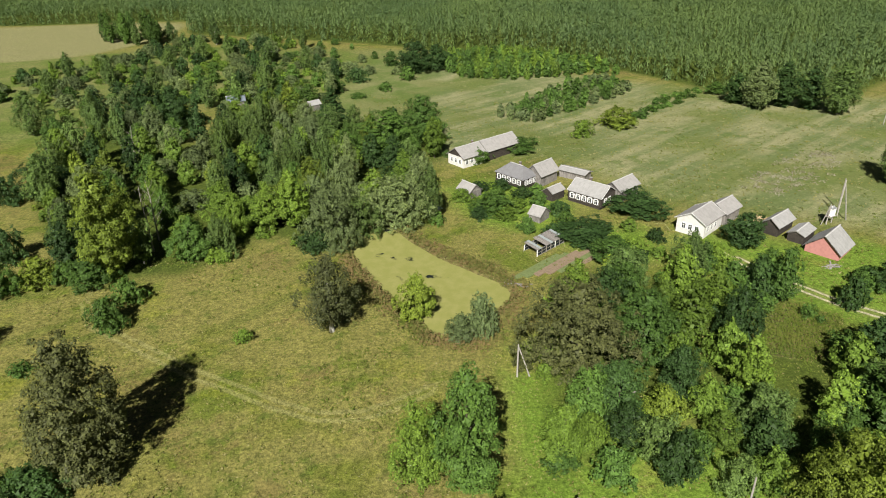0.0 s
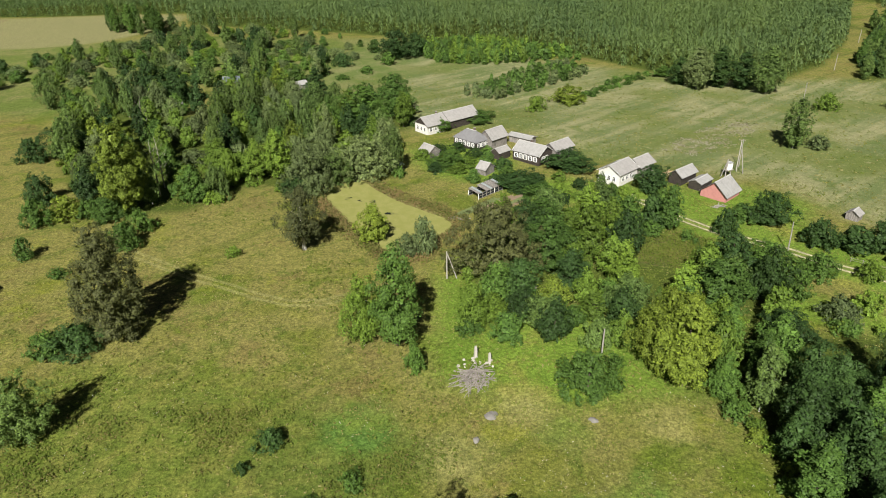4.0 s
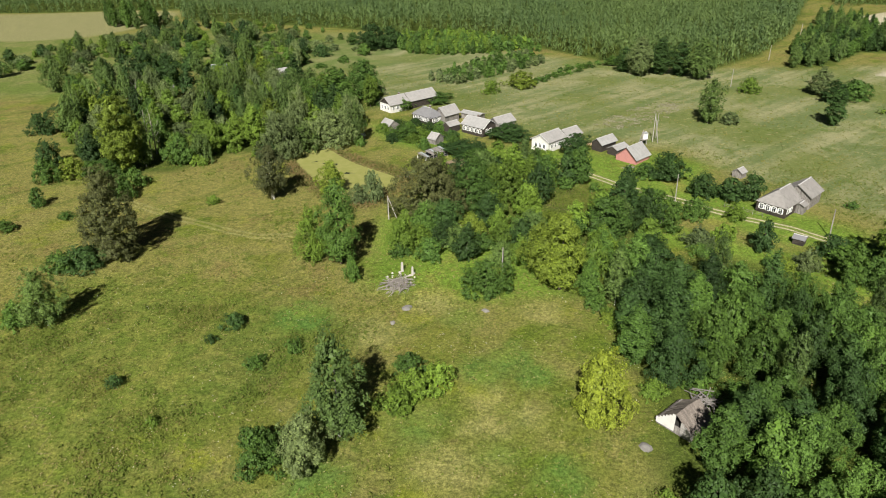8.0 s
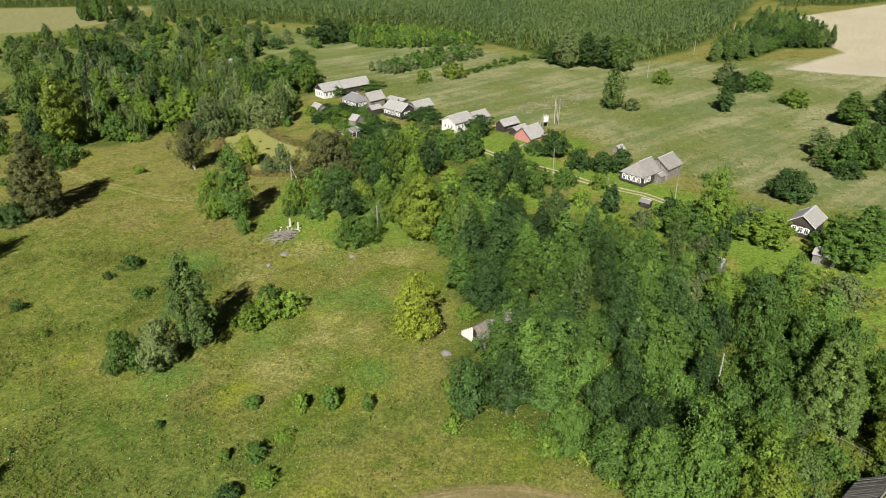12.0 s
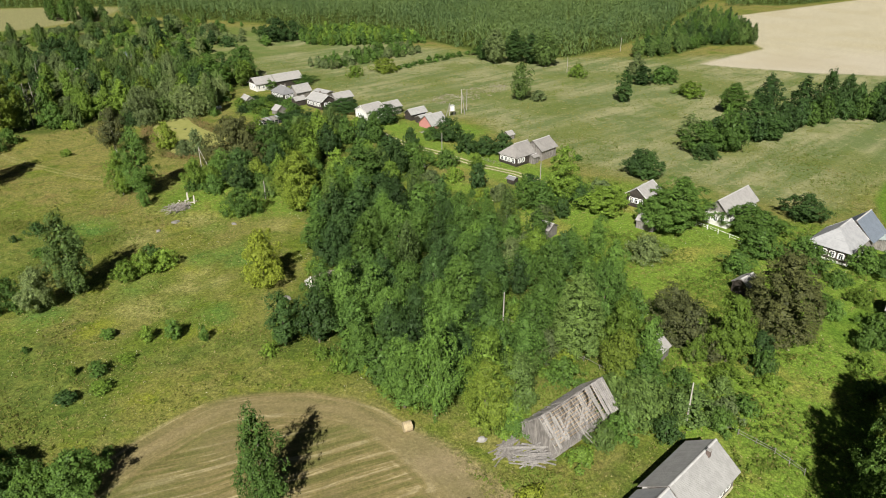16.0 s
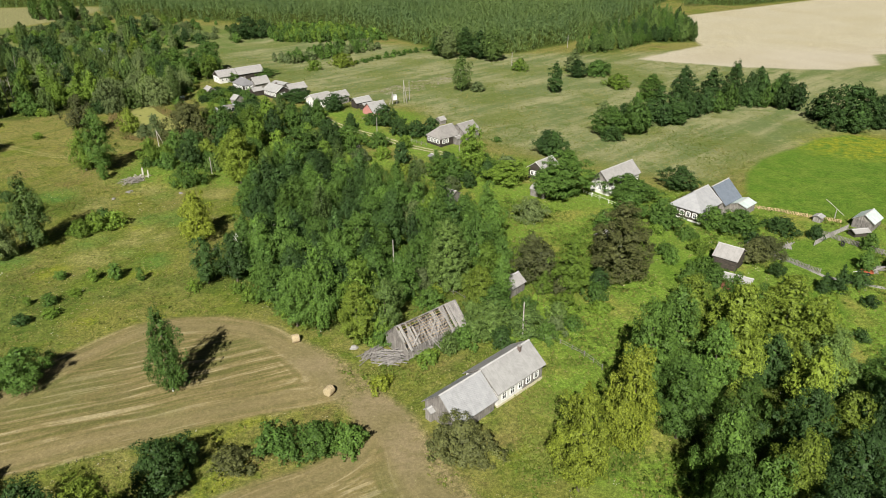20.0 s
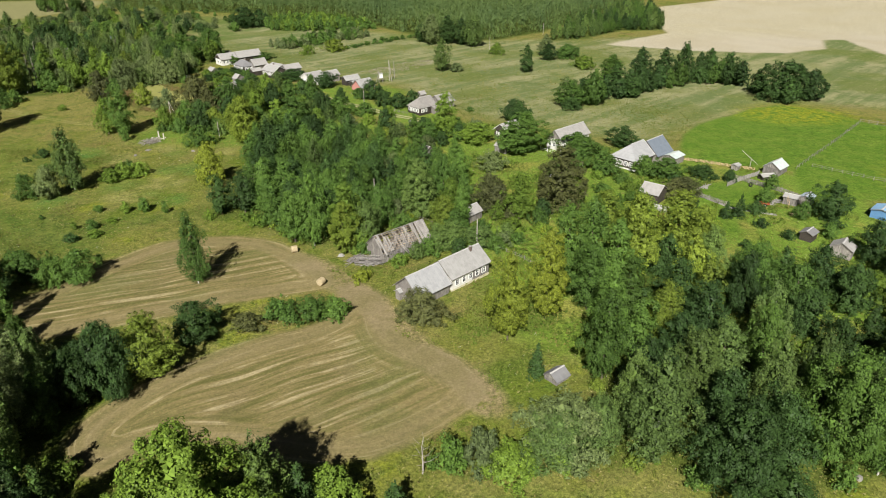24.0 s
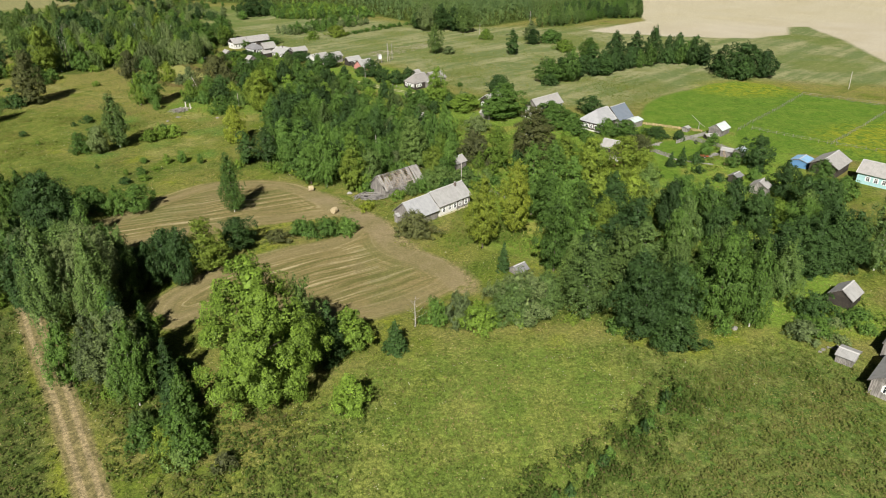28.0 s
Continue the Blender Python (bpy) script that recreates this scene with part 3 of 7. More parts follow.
def ground_sheet():
    def axis(lo, hi, step, far):
        mid = list(np.arange(lo, hi + step, step))
        out, s = [], step
        while (out[-1] if out else hi) < far:
            s *= 1.35
            out.append((out[-1] if out else mid[-1]) + s)
        low, s = [], step
        while (low[-1] if low else lo) > -far:
            s *= 1.35
            low.append((low[-1] if low else lo) - s)
        return np.array(low[::-1] + mid + out)
    xs, ys = axis(-150, 330, 1.8, 4200), axis(-160, 260, 1.8, 4200)
    gx, gy = np.meshgrid(xs, ys)
    x, y = gx.ravel(), gy.ravel()
    w, h = len(xs), len(ys)
    i = (np.arange(h - 1)[:, None] * w + np.arange(w - 1)[None, :]).ravel()
    quads = np.stack([i, i + 1, i + w + 1, i + w], 1)
    me = bpy.data.meshes.new("ground")
    me.vertices.add(len(x)), me.loops.add(4 * len(quads)), me.polygons.add(len(quads))
    me.vertices.foreach_set("co", np.stack([x, y, ground_z(x, y)], 1).astype(np.float32).ravel())
    me.loops.foreach_set("vertex_index", quads.astype(np.int32).ravel())
    me.polygons.foreach_set("loop_start", np.arange(0, 4 * len(quads), 4, dtype=np.int32))
    me.update(calc_edges=True)
    me.polygons.foreach_set("use_smooth", [True] * len(me.polygons))
    biggest = lambda *polys: np.max([inside_distance(p, x, y) for p in polys], 0)
    upper, lower = inside_distance(rounded(HAY_UPPER), x, y), inside_distance(rounded(HAY_LOWER), x, y)
    layers = {
        "hay_upper": upper, "hay_lower": lower, "rim": np.maximum(upper, lower) - 3.0,
        "wheat": inside_distance(WHEAT, x, y), "bright": biggest(GREEN, *LAWNS), "pond": inside_distance(POND, x, y),
        "flower": np.maximum(15 - np.hypot((x - 228) * 0.8, (y - 71) * 1.3), 17 - np.hypot((x - 247) * 0.7, y - 4)),
        "fresh": np.max([r - np.hypot(x - a, y - b) for a, b, r in FRESH], 0), "pale": np.max([r - np.hypot(x - a, y - b) for a, b, r in PALE], 0),
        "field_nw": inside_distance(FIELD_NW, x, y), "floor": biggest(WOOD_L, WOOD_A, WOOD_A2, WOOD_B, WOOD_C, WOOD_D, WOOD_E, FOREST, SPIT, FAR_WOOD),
        "lush": biggest(WOODSIDE, LUSH, EAST_GREEN, HOME_GREEN, SCRUB_LANE, GARDENS, VILLAGE_YARD), "rank": biggest(DITCH, BROOK, RANK, WEST_ROUGH), "upland": inside_distance(UPLAND, x, y), "near": inside_distance(NEAR_FIELD, x, y), "waste": inside_distance(WASTE, x, y), "northwest": inside_distance(NORTH_WEST, x, y),
        "dirt": 2.6 - np.abs(beside(DIRT_WAY, x, y)), "plot": inside_distance(PLOT, x, y), "crop": inside_distance(CROP, x, y),
        "track": beside(TRACK, x, y), "lane": beside(LANE, x, y), "trail": beside(TRAIL, x, y),
    }
    for name, values in layers.items():
        me.attributes.new(name, "FLOAT", "POINT").data.foreach_set("value", np.clip(values, -60, 60).astype(np.float32))
    me.materials.append(ground_material())
    return tagged(new("ground", me), "rough summer meadow with mown hay, wheat and lanes", "ground", kind="structure")


ground_sheet()


def pond():
    n = Nodes("duckweed")
    cover = n.ramp(n.noise(0.22, 5), 0.3, 0.36)
    c = n.mix(n.ramp(n.noise(0.5, 4), 0.35, 0.7), (0.235, 0.242, 0.066), (0.275, 0.272, 0.088))
    c = n.mix(n.math("MULTIPLY", n.ramp(n.noise(6.0, 3), 0.4, 0.7), 0.4), c, (0.17, 0.19, 0.05))
    c = n.mix(cover, (0.02, 0.025, 0.02), c)
    n.done(c, n.mix(cover, (0.08, 0.08, 0.08), (0.75, 0.75, 0.75)))
    # the outline, rounded by two rounds of corner cutting and a little noise
    line = [Vector(p) for p in POND]
    for _ in range(3):
        line = [q for p, r in zip(line, line[1:] + line[:1]) for q in (p * 0.75 + r * 0.25, p * 0.25 + r * 0.75)]
    mid = sum(line, Vector((0, 0))) / len(line)
    verts = [(*(mid + (p - mid) * (1.05 + 0.05 * noise.noise((p.x * 0.3, p.y * 0.3, 0)))), -0.22) for p in line]
    me = mesh_of("pond", verts, [tuple(range(len(verts)))], n.mat)
    tagged(new("pond", me), "small pond covered with yellow-green duckweed", "pond", kind="structure")


pond()

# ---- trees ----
# far: extra blue in the leaf colour stands for haze over the distant forest
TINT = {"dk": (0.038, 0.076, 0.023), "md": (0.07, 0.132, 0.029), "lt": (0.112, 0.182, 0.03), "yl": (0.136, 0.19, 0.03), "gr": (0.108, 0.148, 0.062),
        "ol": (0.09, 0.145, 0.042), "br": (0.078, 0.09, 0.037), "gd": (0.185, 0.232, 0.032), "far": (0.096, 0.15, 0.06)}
WORD = {"dk": "dark green", "md": "green", "lt": "light green", "yl": "yellow-green", "gd": "bright yellow-green", "gr": "grey-green", "ol": "olive-green", "br": "brownish green"}


def tube(verts, faces, points, radii, sides=6):
    start = len(verts)
    for i, (p, r) in enumerate(zip(points, radii)):
        p = Vector(p)
        way = (Vector(points[min(i + 1, len(points) - 1)]) - Vector(points[max(i - 1, 0)])).normalized()
        u = way.orthogonal().normalized()
        v = way.cross(u)
        for k in range(sides):
            a = 2 * math.pi * k / sides
            verts.append(tuple(p + (u * math.cos(a) + v * math.sin(a)) * r))
    for i in range(len(points) - 1):
        for k in range(sides):
            a, b = start + i * sides + k, start + i * sides + (k + 1) % sides
            faces.append((a, b, b + sides, a + sides))
    faces.append(tuple(start + (len(points) - 1) * sides + k for k in range(sides)))


def stem(name, seed, h, r, material, limbs=7, spread=2.5, low=0.25):
    rng = random.Random(seed)
    verts, faces = [], []
    bend = [(rng.uniform(-0.03, 0.03) * h * f, rng.uniform(-0.03, 0.03) * h * f, h * f * 0.92 - 0.15 * (f == 0)) for f in (0, 0.2, 0.45, 0.7, 1)]
    tube(verts, faces, bend, [r * 1.15, r * 0.9, r * 0.65, r * 0.4, r * 0.1], 7)
    for i in range(limbs):
        f, a = low + (0.85 - low) * i / max(1, limbs - 1), i * 2.4 + rng.uniform(-0.4, 0.4)
        z, reach = h * 0.92 * f, spread * rng.uniform(0.6, 1.0) * (1.1 - 0.6 * f)
        ends = [(0, 0, z), (math.cos(a) * reach * 0.5, math.sin(a) * reach * 0.5, z + reach * 0.35), (math.cos(a + 0.2) * reach, math.sin(a + 0.2) * reach, z + reach * 0.8)]
        first = len(verts)
        tube(verts, faces, ends, [r * 0.4 * (1.1 - f), r * 0.25 * (1.1 - f), r * 0.06], 5)
        faces.append((first, first + 1, min(range(35), key=lambda k: abs(verts[k][2] - z))))
    return mesh_of(name, verts, faces, material, True)


def crown(name, seed, h, w, low, profile, lump, cover, size, flat=0.8, droop=0.0, uneven=1.0):
    """Leaf sprays as loose triangles: lumps of them close the outside of a lobed crown, coarser sprays fill its dark inside."""
    rng = np.random.default_rng(seed)
    fs, rs = np.array(profile).T
    z0, z1 = low * h + lump * 0.5, h - lump * 0.6
    grid = np.linspace(0, 1, 80)
    rim = np.interp(grid, fs, rs) * w / 2
    slant = np.hypot(np.gradient(rim, grid), z1 - z0)
    area = float(np.mean(2 * math.pi * rim * slant))
    weight = np.cumsum(rim * slant + 0.02 * area / math.pi)
    weight /= weight[-1]
    tip = rng.uniform(0, 2 * math.pi, 4)

    def lobes(ang, f):
        return 1 + uneven * (0.16 * np.sin(2 * ang + tip[0] + 2.5 * f) + 0.15 * np.sin(3 * ang + tip[1] - 3 * f) + 0.11 * np.sin(5 * ang + tip[2] + 9 * f) + 0.07 * np.sin(14 * f + tip[3] + 2 * ang))
    # boughs at uneven depth, each with its own lumps of sprays on the outer side
    stout = (0.6 + 0.4 * flat) * lump * lump
    boughs = max(6, int(0.36 * area / stout))
    g = np.interp((np.arange(boughs) + rng.random(boughs)) / boughs, weight, grid)
    turn = np.arange(boughs) * 2.39996 + rng.uniform(-0.6, 0.6, boughs)
    reach = np.interp(g, fs, rs) * w / 2 * lobes(turn, g)
    reach = np.maximum(reach - 0.6 * lump, 0.05 * w) * np.where(rng.random(boughs) < 0.3, rng.uniform(0.45, 0.75, boughs), rng.uniform(0.82, 1.04, boughs))
    core = np.stack([np.cos(turn) * reach, np.sin(turn) * reach, z0 + (z1 - z0) * g * (1 - uneven * 0.16 * (1 + np.sin(3 * turn + tip[2])) * np.clip(reach / (0.3 * w), 0, 1)) + rng.normal(size=boughs) * 0.03 * h], 1)
    rb = lump * rng.uniform(0.65, 1.3, boughs) * (0.6 + 0.4 * np.clip(np.interp(g, fs, rs) * 1.6, 0, 1))
    each = 13
    which = np.repeat(np.arange(boughs), each)
    count = boughs * each
    f, ang = g[which], turn[which]
    side = np.stack([np.cos(ang), np.sin(ang), 0.25 + 1.1 * np.clip(f - 0.25, 0, 1)], 1)
    side /= np.linalg.norm(side, axis=1, keepdims=True)
    way = rng.normal(size=(count, 3)) + 0.7 * side + np.array([0, 0, 0.25])
    way /= np.linalg.norm(way, axis=1, keepdims=True)
    centre = core[which] + way * (rb[which] * rng.uniform(0.45, 1.0, count))[:, None] * np.array([1, 1, flat])
    rc = rb[which] * rng.uniform(0.22, 0.5, count)
    leaves = int(cover * area / (1.1 * size * size))
    pick = rng.choice(count, leaves, p=rc ** 2 / np.sum(rc ** 2))
    d = rng.normal(size=(leaves, 3)) + 0.6 * way[pick] + np.array([0, 0, 0.3])
    d /= np.linalg.norm(d, axis=1, keepdims=True)
    out = rng.uniform(0.72, 1.08, leaves) + np.where(rng.random(leaves) < 0.07, rng.uniform(0.1, 0.5, leaves), 0)
    p = centre[pick] + d * (rc[pick] * out)[:, None] * np.array([1, 1, flat])
    if droop:
        p[:, 2] -= droop * rng.random(leaves) ** 2 * rc[pick]
    nrm = d * 0.6 + way[pick] * 0.5 + side[pick] * 0.2 + np.array([0, 0, 0.2]) + rng.normal(size=(leaves, 3)) * 0.36
    s = size * rng.uniform(0.55, 1.35, leaves)
    # the inside
    inner = int(0.4 * area / (1.1 * (2.6 * size) ** 2))
    fi = np.interp(rng.random(inner), weight, grid)
    ai = rng.uniform(0, 2 * math.pi, inner)
    ri = np.interp(fi, fs, rs) * w / 2 * lobes(ai, fi) * rng.uniform(0.15, 0.5, inner)
    p = np.concatenate([p, np.stack([np.cos(ai) * ri, np.sin(ai) * ri, z0 + (z1 - z0) * np.minimum(fi, 0.93)], 1)])
    nrm = np.concatenate([nrm, np.stack([np.cos(ai), np.sin(ai), 0.4 + 0 * ai], 1) + rng.normal(size=(inner, 3)) * 0.4])
    s = np.concatenate([s, 2.6 * size * rng.uniform(0.7, 1.3, inner)])[:, None]
    total = leaves + inner
    p[:, 2] = np.maximum(p[:, 2], 0.05 + 0.1 * rng.random(total))
    nrm /= np.linalg.norm(nrm, axis=1, keepdims=True)
    u = np.cross(nrm, rng.normal(size=(total, 3)))
    u /= np.linalg.norm(u, axis=1, keepdims=True)
    v = np.cross(nrm, u)
    t = np.empty((total, 3, 3))
    for k, turn in enumerate((0.0, 2.0, 4.1)):
        t[:, k] = p + (u * math.cos(turn) + v * math.sin(turn)) * s * (1.3 if k == 0 else 0.75)
    return triangles(name, t.reshape(-1, 3), LEAF)


BROAD = [(0, 0.5), (0.15, 0.85), (0.35, 1.0), (0.55, 0.88), (0.75, 0.6), (0.9, 0.34), (1, 0.12)]
OVAL = [(0, 0.42), (0.2, 0.82), (0.45, 1.0), (0.7, 0.82), (0.9, 0.5), (1, 0.2)]
TALL = [(0, 0.38), (0.2, 0.76), (0.42, 1.0), (0.65, 0.85), (0.85, 0.55), (1, 0.2)]
CONE = [(0, 0.75), (0.15, 0.95), (0.35, 1.0), (0.6, 0.88), (0.8, 0.68), (0.92, 0.48), (1, 0.22)]
SPIRE = [(0, 1.0), (0.3, 0.8), (0.6, 0.5), (0.85, 0.25), (1, 0.05)]
DOME = [(0, 0.9), (0.3, 1.0), (0.6, 0.92), (0.85, 0.65), (1, 0.35)]
# kind: height, width, crown's foot, outline, lump radius, leaf cover, flatness, droop, trunk radius, bark, limbs
KINDS = {
    "great": (24.0, 16.0, 0.02, BROAD, 1.35, 1.9, 1.15, 0.3, 0.45, BARK, 14),
    "round": (10.0, 9.0, 0.02, OVAL, 0.95, 1.35, 1.0, 0.0, 0.2, BARK, 6),
    "maple": (16.0, 9.0, 0.06, TALL, 1.0, 1.35, 0.95, 0.2, 0.24, BARK, 9),
    "birch": (15.0, 7.5, 0.05, TALL, 0.66, 1.15, 1.8, 1.6, 0.15, BIRCH_BARK, 9),
    "aspen": (14.0, 5.0, 0.02, TALL, 0.64, 1.35, 1.5, 0.2, 0.13, BARK, 5),
    "willow": (8.0, 10.0, 0.0, DOME, 0.82, 1.3, 1.1, 0.2, 0.18, BARK, 7),
    "cone": (18.0, 9.5, 0.02, CONE, 0.75, 1.5, 1.0, 0.5, 0.28, BARK, 8),
    "old": (14.0, 10.0, 0.16, OVAL, 0.9, 1.15, 1.2, 0.8, 0.42, BIRCH_BARK, 10),
    "spruce": (14.0, 6.0, 0.02, SPIRE, 0.6, 1.4, 0.6, 0.9, 0.18, BARK, 4),
    "shrub": (4.0, 5.0, 0.0, DOME, 0.56, 1.3, 1.05, 0.0, 0.06, BARK, 4),
    "bush": (2.4, 3.0, 0.0, DOME, 0.46, 1.2, 1.0, 0.0, 0.04, BARK, 4),
    "sapling": (3.0, 2.0, 0.0, CONE, 0.34, 1.2, 1.3, 0.0, 0.035, BARK, 3),
}
BULK = (0.58, 0.95, 1.35, 1.8)      # nominal size of each girth
TREE_NAME = {"round": "broadleaf_tree", "maple": "maple_tree", "birch": "birch_tree", "aspen": "aspen_tree", "willow": "willow_tree", "cone": "linden_tree", "great": "great_maple",
             "old": "old_birch_tree", "spruce": "spruce_tree", "shrub": "shrub", "bush": "bush", "sapling": "sapling", "dead": "dead_tree"}
TREE_WORD = {"round": "broad rounded leafy tree", "maple": "tall leafy tree with layered crown", "birch": "slender birch with drooping crown and pale trunk",
             "aspen": "slim tall tree in a dense stand", "willow": "wide bushy willow with many stems", "great": "huge broad maple with deep layered crown", "cone": "very tall dense conical tree",
             "old": "old birch with thick pale forked trunk", "spruce": "pointed spruce with dense needles", "shrub": "low rounded leafy shrub in grass", "bush": "low bush at the edge of a wood",
             "sapling": "small young tree in tall grass", "dead": "bare dead tree with grey branches"}
MADE, PLANTED = {}, []
pick = random.Random(7)


def tree_parts(kind, variant, remote, girth):
    """Shared meshes of a kind: sprays have one size in the world, coarser at the far side, so stout trees carry more of them than slight ones."""
    key = kind, variant, remote, girth
    if key not in MADE:
        h, w, low, prof, lump, cover, flat, droop, r, bark, limbs = KINDS[kind]
        seed = 100 * list(KINDS).index(kind) + variant
        size = (0.145, 0.18, 0.27)[remote] / BULK[girth]
        if remote:
            lump, cover = lump * 0.8, cover * 1.2
        MADE[key] = (stem("trunk", seed, h * 0.85, r, bark, limbs, w * 0.3), crown("crown", seed, h, w, low, prof, lump / BULK[girth] ** 0.45, cover, size, flat, droop, {"cone": 0.3, "spruce": 0.3, "sapling": 0.3, "great": 0.5}.get(kind, 1.0)))
    return MADE[key]


def tree(kind, x, y, h, w, tint, mixed=False):
    PLANTED.append((x, y, w))
    tint = "ol" if kind == "birch" and tint == "gr" and pick.random() < 0.7 else tint
    turn, z = pick.uniform(0, 6.28), gz(x, y) - 0.05
    if kind == "dead":
        me = stem("dead_tree", pick.randrange(99), 10.0, 0.16, DEAD_WOOD, 16, 3.0, 0.2)
        ob = tagged(new("dead_tree", me), "bare dead tree with grey branches", "tree")
        ob.matrix_world = Matrix.LocRotScale((x, y, z), Euler((0, 0, turn)), (w / 5, w / 5, h / 10))
        return ob
    h0, w0 = KINDS[kind][:2]
    bulk = (w / w0) ** 0.67 * (h / h0) ** 0.33
    girth = 0 if bulk < 0.74 else 1 if bulk < 1.18 or kind == "sapling" else 3 if kind == "great" else 2 if bulk < 1.55 else 3
    trunk, leaves = tree_parts(kind, pick.randrange(3 if girth in (1, 2) else 2), 0 if y < 90 - 0.5 * max(x, 0) else 1 if y < 215 - 0.8 * max(x, 0) else 2, girth)
    tone = pick.uniform(0.7, 1.28) if mixed else pick.uniform(0.86, 1.16)
    shade = [max(0.0, c * tone) for c in TINT[tint]]
    m = Matrix.LocRotScale((x, y, z), Euler((0, 0, turn)), (w / w0, w / w0 * pick.uniform(0.9, 1.1), h / h0))
    top = tagged(new(TREE_NAME[kind]), WORD[tint] + " " + TREE_WORD[kind], "bush" if kind in ("shrub", "bush") else "tree")
    top.matrix_world = m
    for name, me in (("trunk", trunk), ("crown", leaves)):
        ob = new(name, me)
        ob.parent = top
        ob.color = (*shade, 1.0)
    return top


def grove(poly, spacing, mixture, seed, clear=()):
    """Fill an outline with trees of a mixture of (kind, height from, to, width from, to, tint)."""
    rng = random.Random(seed)
    xs, ys = [p[0] for p in poly], [p[1] for p in poly]
    tries = int((max(xs) - min(xs)) * (max(ys) - min(ys)) / spacing ** 2 * 7)
    own = []
    for _ in range(tries):
        x, y = rng.uniform(min(xs), max(xs)), rng.uniform(min(ys), max(ys))
        kind, h0, h1, w0, w1, tint = rng.choice(mixture)
        h, w = rng.uniform(h0, h1), rng.uniform(w0, w1) * 0.84
        if any((x - a) ** 2 + (y - b) ** 2 < (spacing * rng.uniform(0.8, 1.2)) ** 2 for a, b in own):
            continue
        if not is_in(poly, x, y, 0.5) or any((x - a) ** 2 + (y - b) ** 2 < (0.33 * (w + c)) ** 2 for a, b, c in PLANTED):
            continue
        if any((x - a) ** 2 + (y - b) ** 2 < r * r for a, b, r in KEEP_OUT + GLADES) or any(is_in(p, x, y, -0.5) for p in clear):
            continue
        own.append((x, y))
        tree(kind, x, y, h, w, tint, True)


# ---- buildings ----
GLADES = [(90.5, 2, 4), (86.5, -12, 4), (92, -5, 3.5), (119, -36, 8), (123, -41, 6), (116, -44, 5), (125, -29, 6), (131, -24, 5), (139, -55, 4.5), (130, -64, 5), (146, -68, 5), (-69, 217, 6), (-63, 224, 7), (-57, 219, 6), (-77, 205, 6), (-77, 196, 6), (-72, 210, 5), (-29, 262, 14), (-6, 251, 12), (-35, 323, 12), (-60, 311, 8), (-73, 330, 8), (55.5, 87.5, 8.5), (51, 79, 6.5), (47.5, 72, 4.5), (20, 80, 9), (62, 55, 6), (70, 55, 6.5), (77, 53, 6.5), (85, 47, 6.5), (88, 38, 6), (66, 48, 6), (75, 46, 6), (82, 40, 5), (22, 113, 7), (26, 111, 6), (21, 104, 5), (26, 104, 5), (51, -4, 4.5)]   # open to the sky, but overgrown
KEEP_OUT = [(53.8, 10.2, 5.0), (49.5, 4.0, 5.5), (92.0, -29.2, 6.0), (87.5, -33.0, 5.5), (96.5, -25.6, 5.0), (20.0, 118.4, 5.0), (116.8, -73.8, 3.5), (115.0, -79.0, 4.5), (113.5, -83.5, 3.5), (113, -57, 3.0), (114, -64, 3.5), (108, -68, 4), (56, 12, 6), (62, 14, 5), (57, 5, 3), (-71.2, 206.2, 6), (-59.6, 225.4, 6), (-74.3, 184.1, 5), (-51.9, 109.1, 5)]   # ruins and frames built further down


def part(name, bm, material, parent, label=""):
    """One mesh under a thing or a part. bm: a bmesh or (verts, faces)."""
    if isinstance(bm, tuple):
        me = mesh_of(name, *bm)
    else:
        me = bpy.data.meshes.new(name)
        bm.to_mesh(me)
        bm.free()
    me.materials.append(material)
    ob = new(name, me)
    ob.parent = parent
    if label:
        ob["label"] = label
    return ob


def block(x0, x1, y0, y1, z0, z1):
    v = [(x, y, z) for z in (z0, z1) for x, y in ((x0, y0), (x1, y0), (x1, y1), (x0, y1))]
    return v, [(3, 2, 1, 0), (4, 5, 6, 7), (0, 1, 5, 4), (1, 2, 6, 5), (2, 3, 7, 6), (3, 0, 4, 7)]


def joined(*solids):
    verts, faces = [], []
    for v, f in solids:
        k = len(verts)
        verts += v
        faces += [tuple(i + k for i in q) for q in f]
    return verts, faces


def beam(a, b, r, sides=4):
    v, f = [], []
    tube(v, f, [a, b], [r, r], sides)
    f.append(tuple(reversed(range(sides))))
    return v, f


def slab(points, thick):
    """A flat panel: its upper face, thickened downwards."""
    k = len(points)
    v = [tuple(p) for p in points] + [(p[0], p[1], p[2] - thick) for p in points]
    return v, [tuple(range(k)), tuple(reversed(range(k, 2 * k)))] + [(i, i + k, (i + 1) % k + k, (i + 1) % k) for i in range(k)]


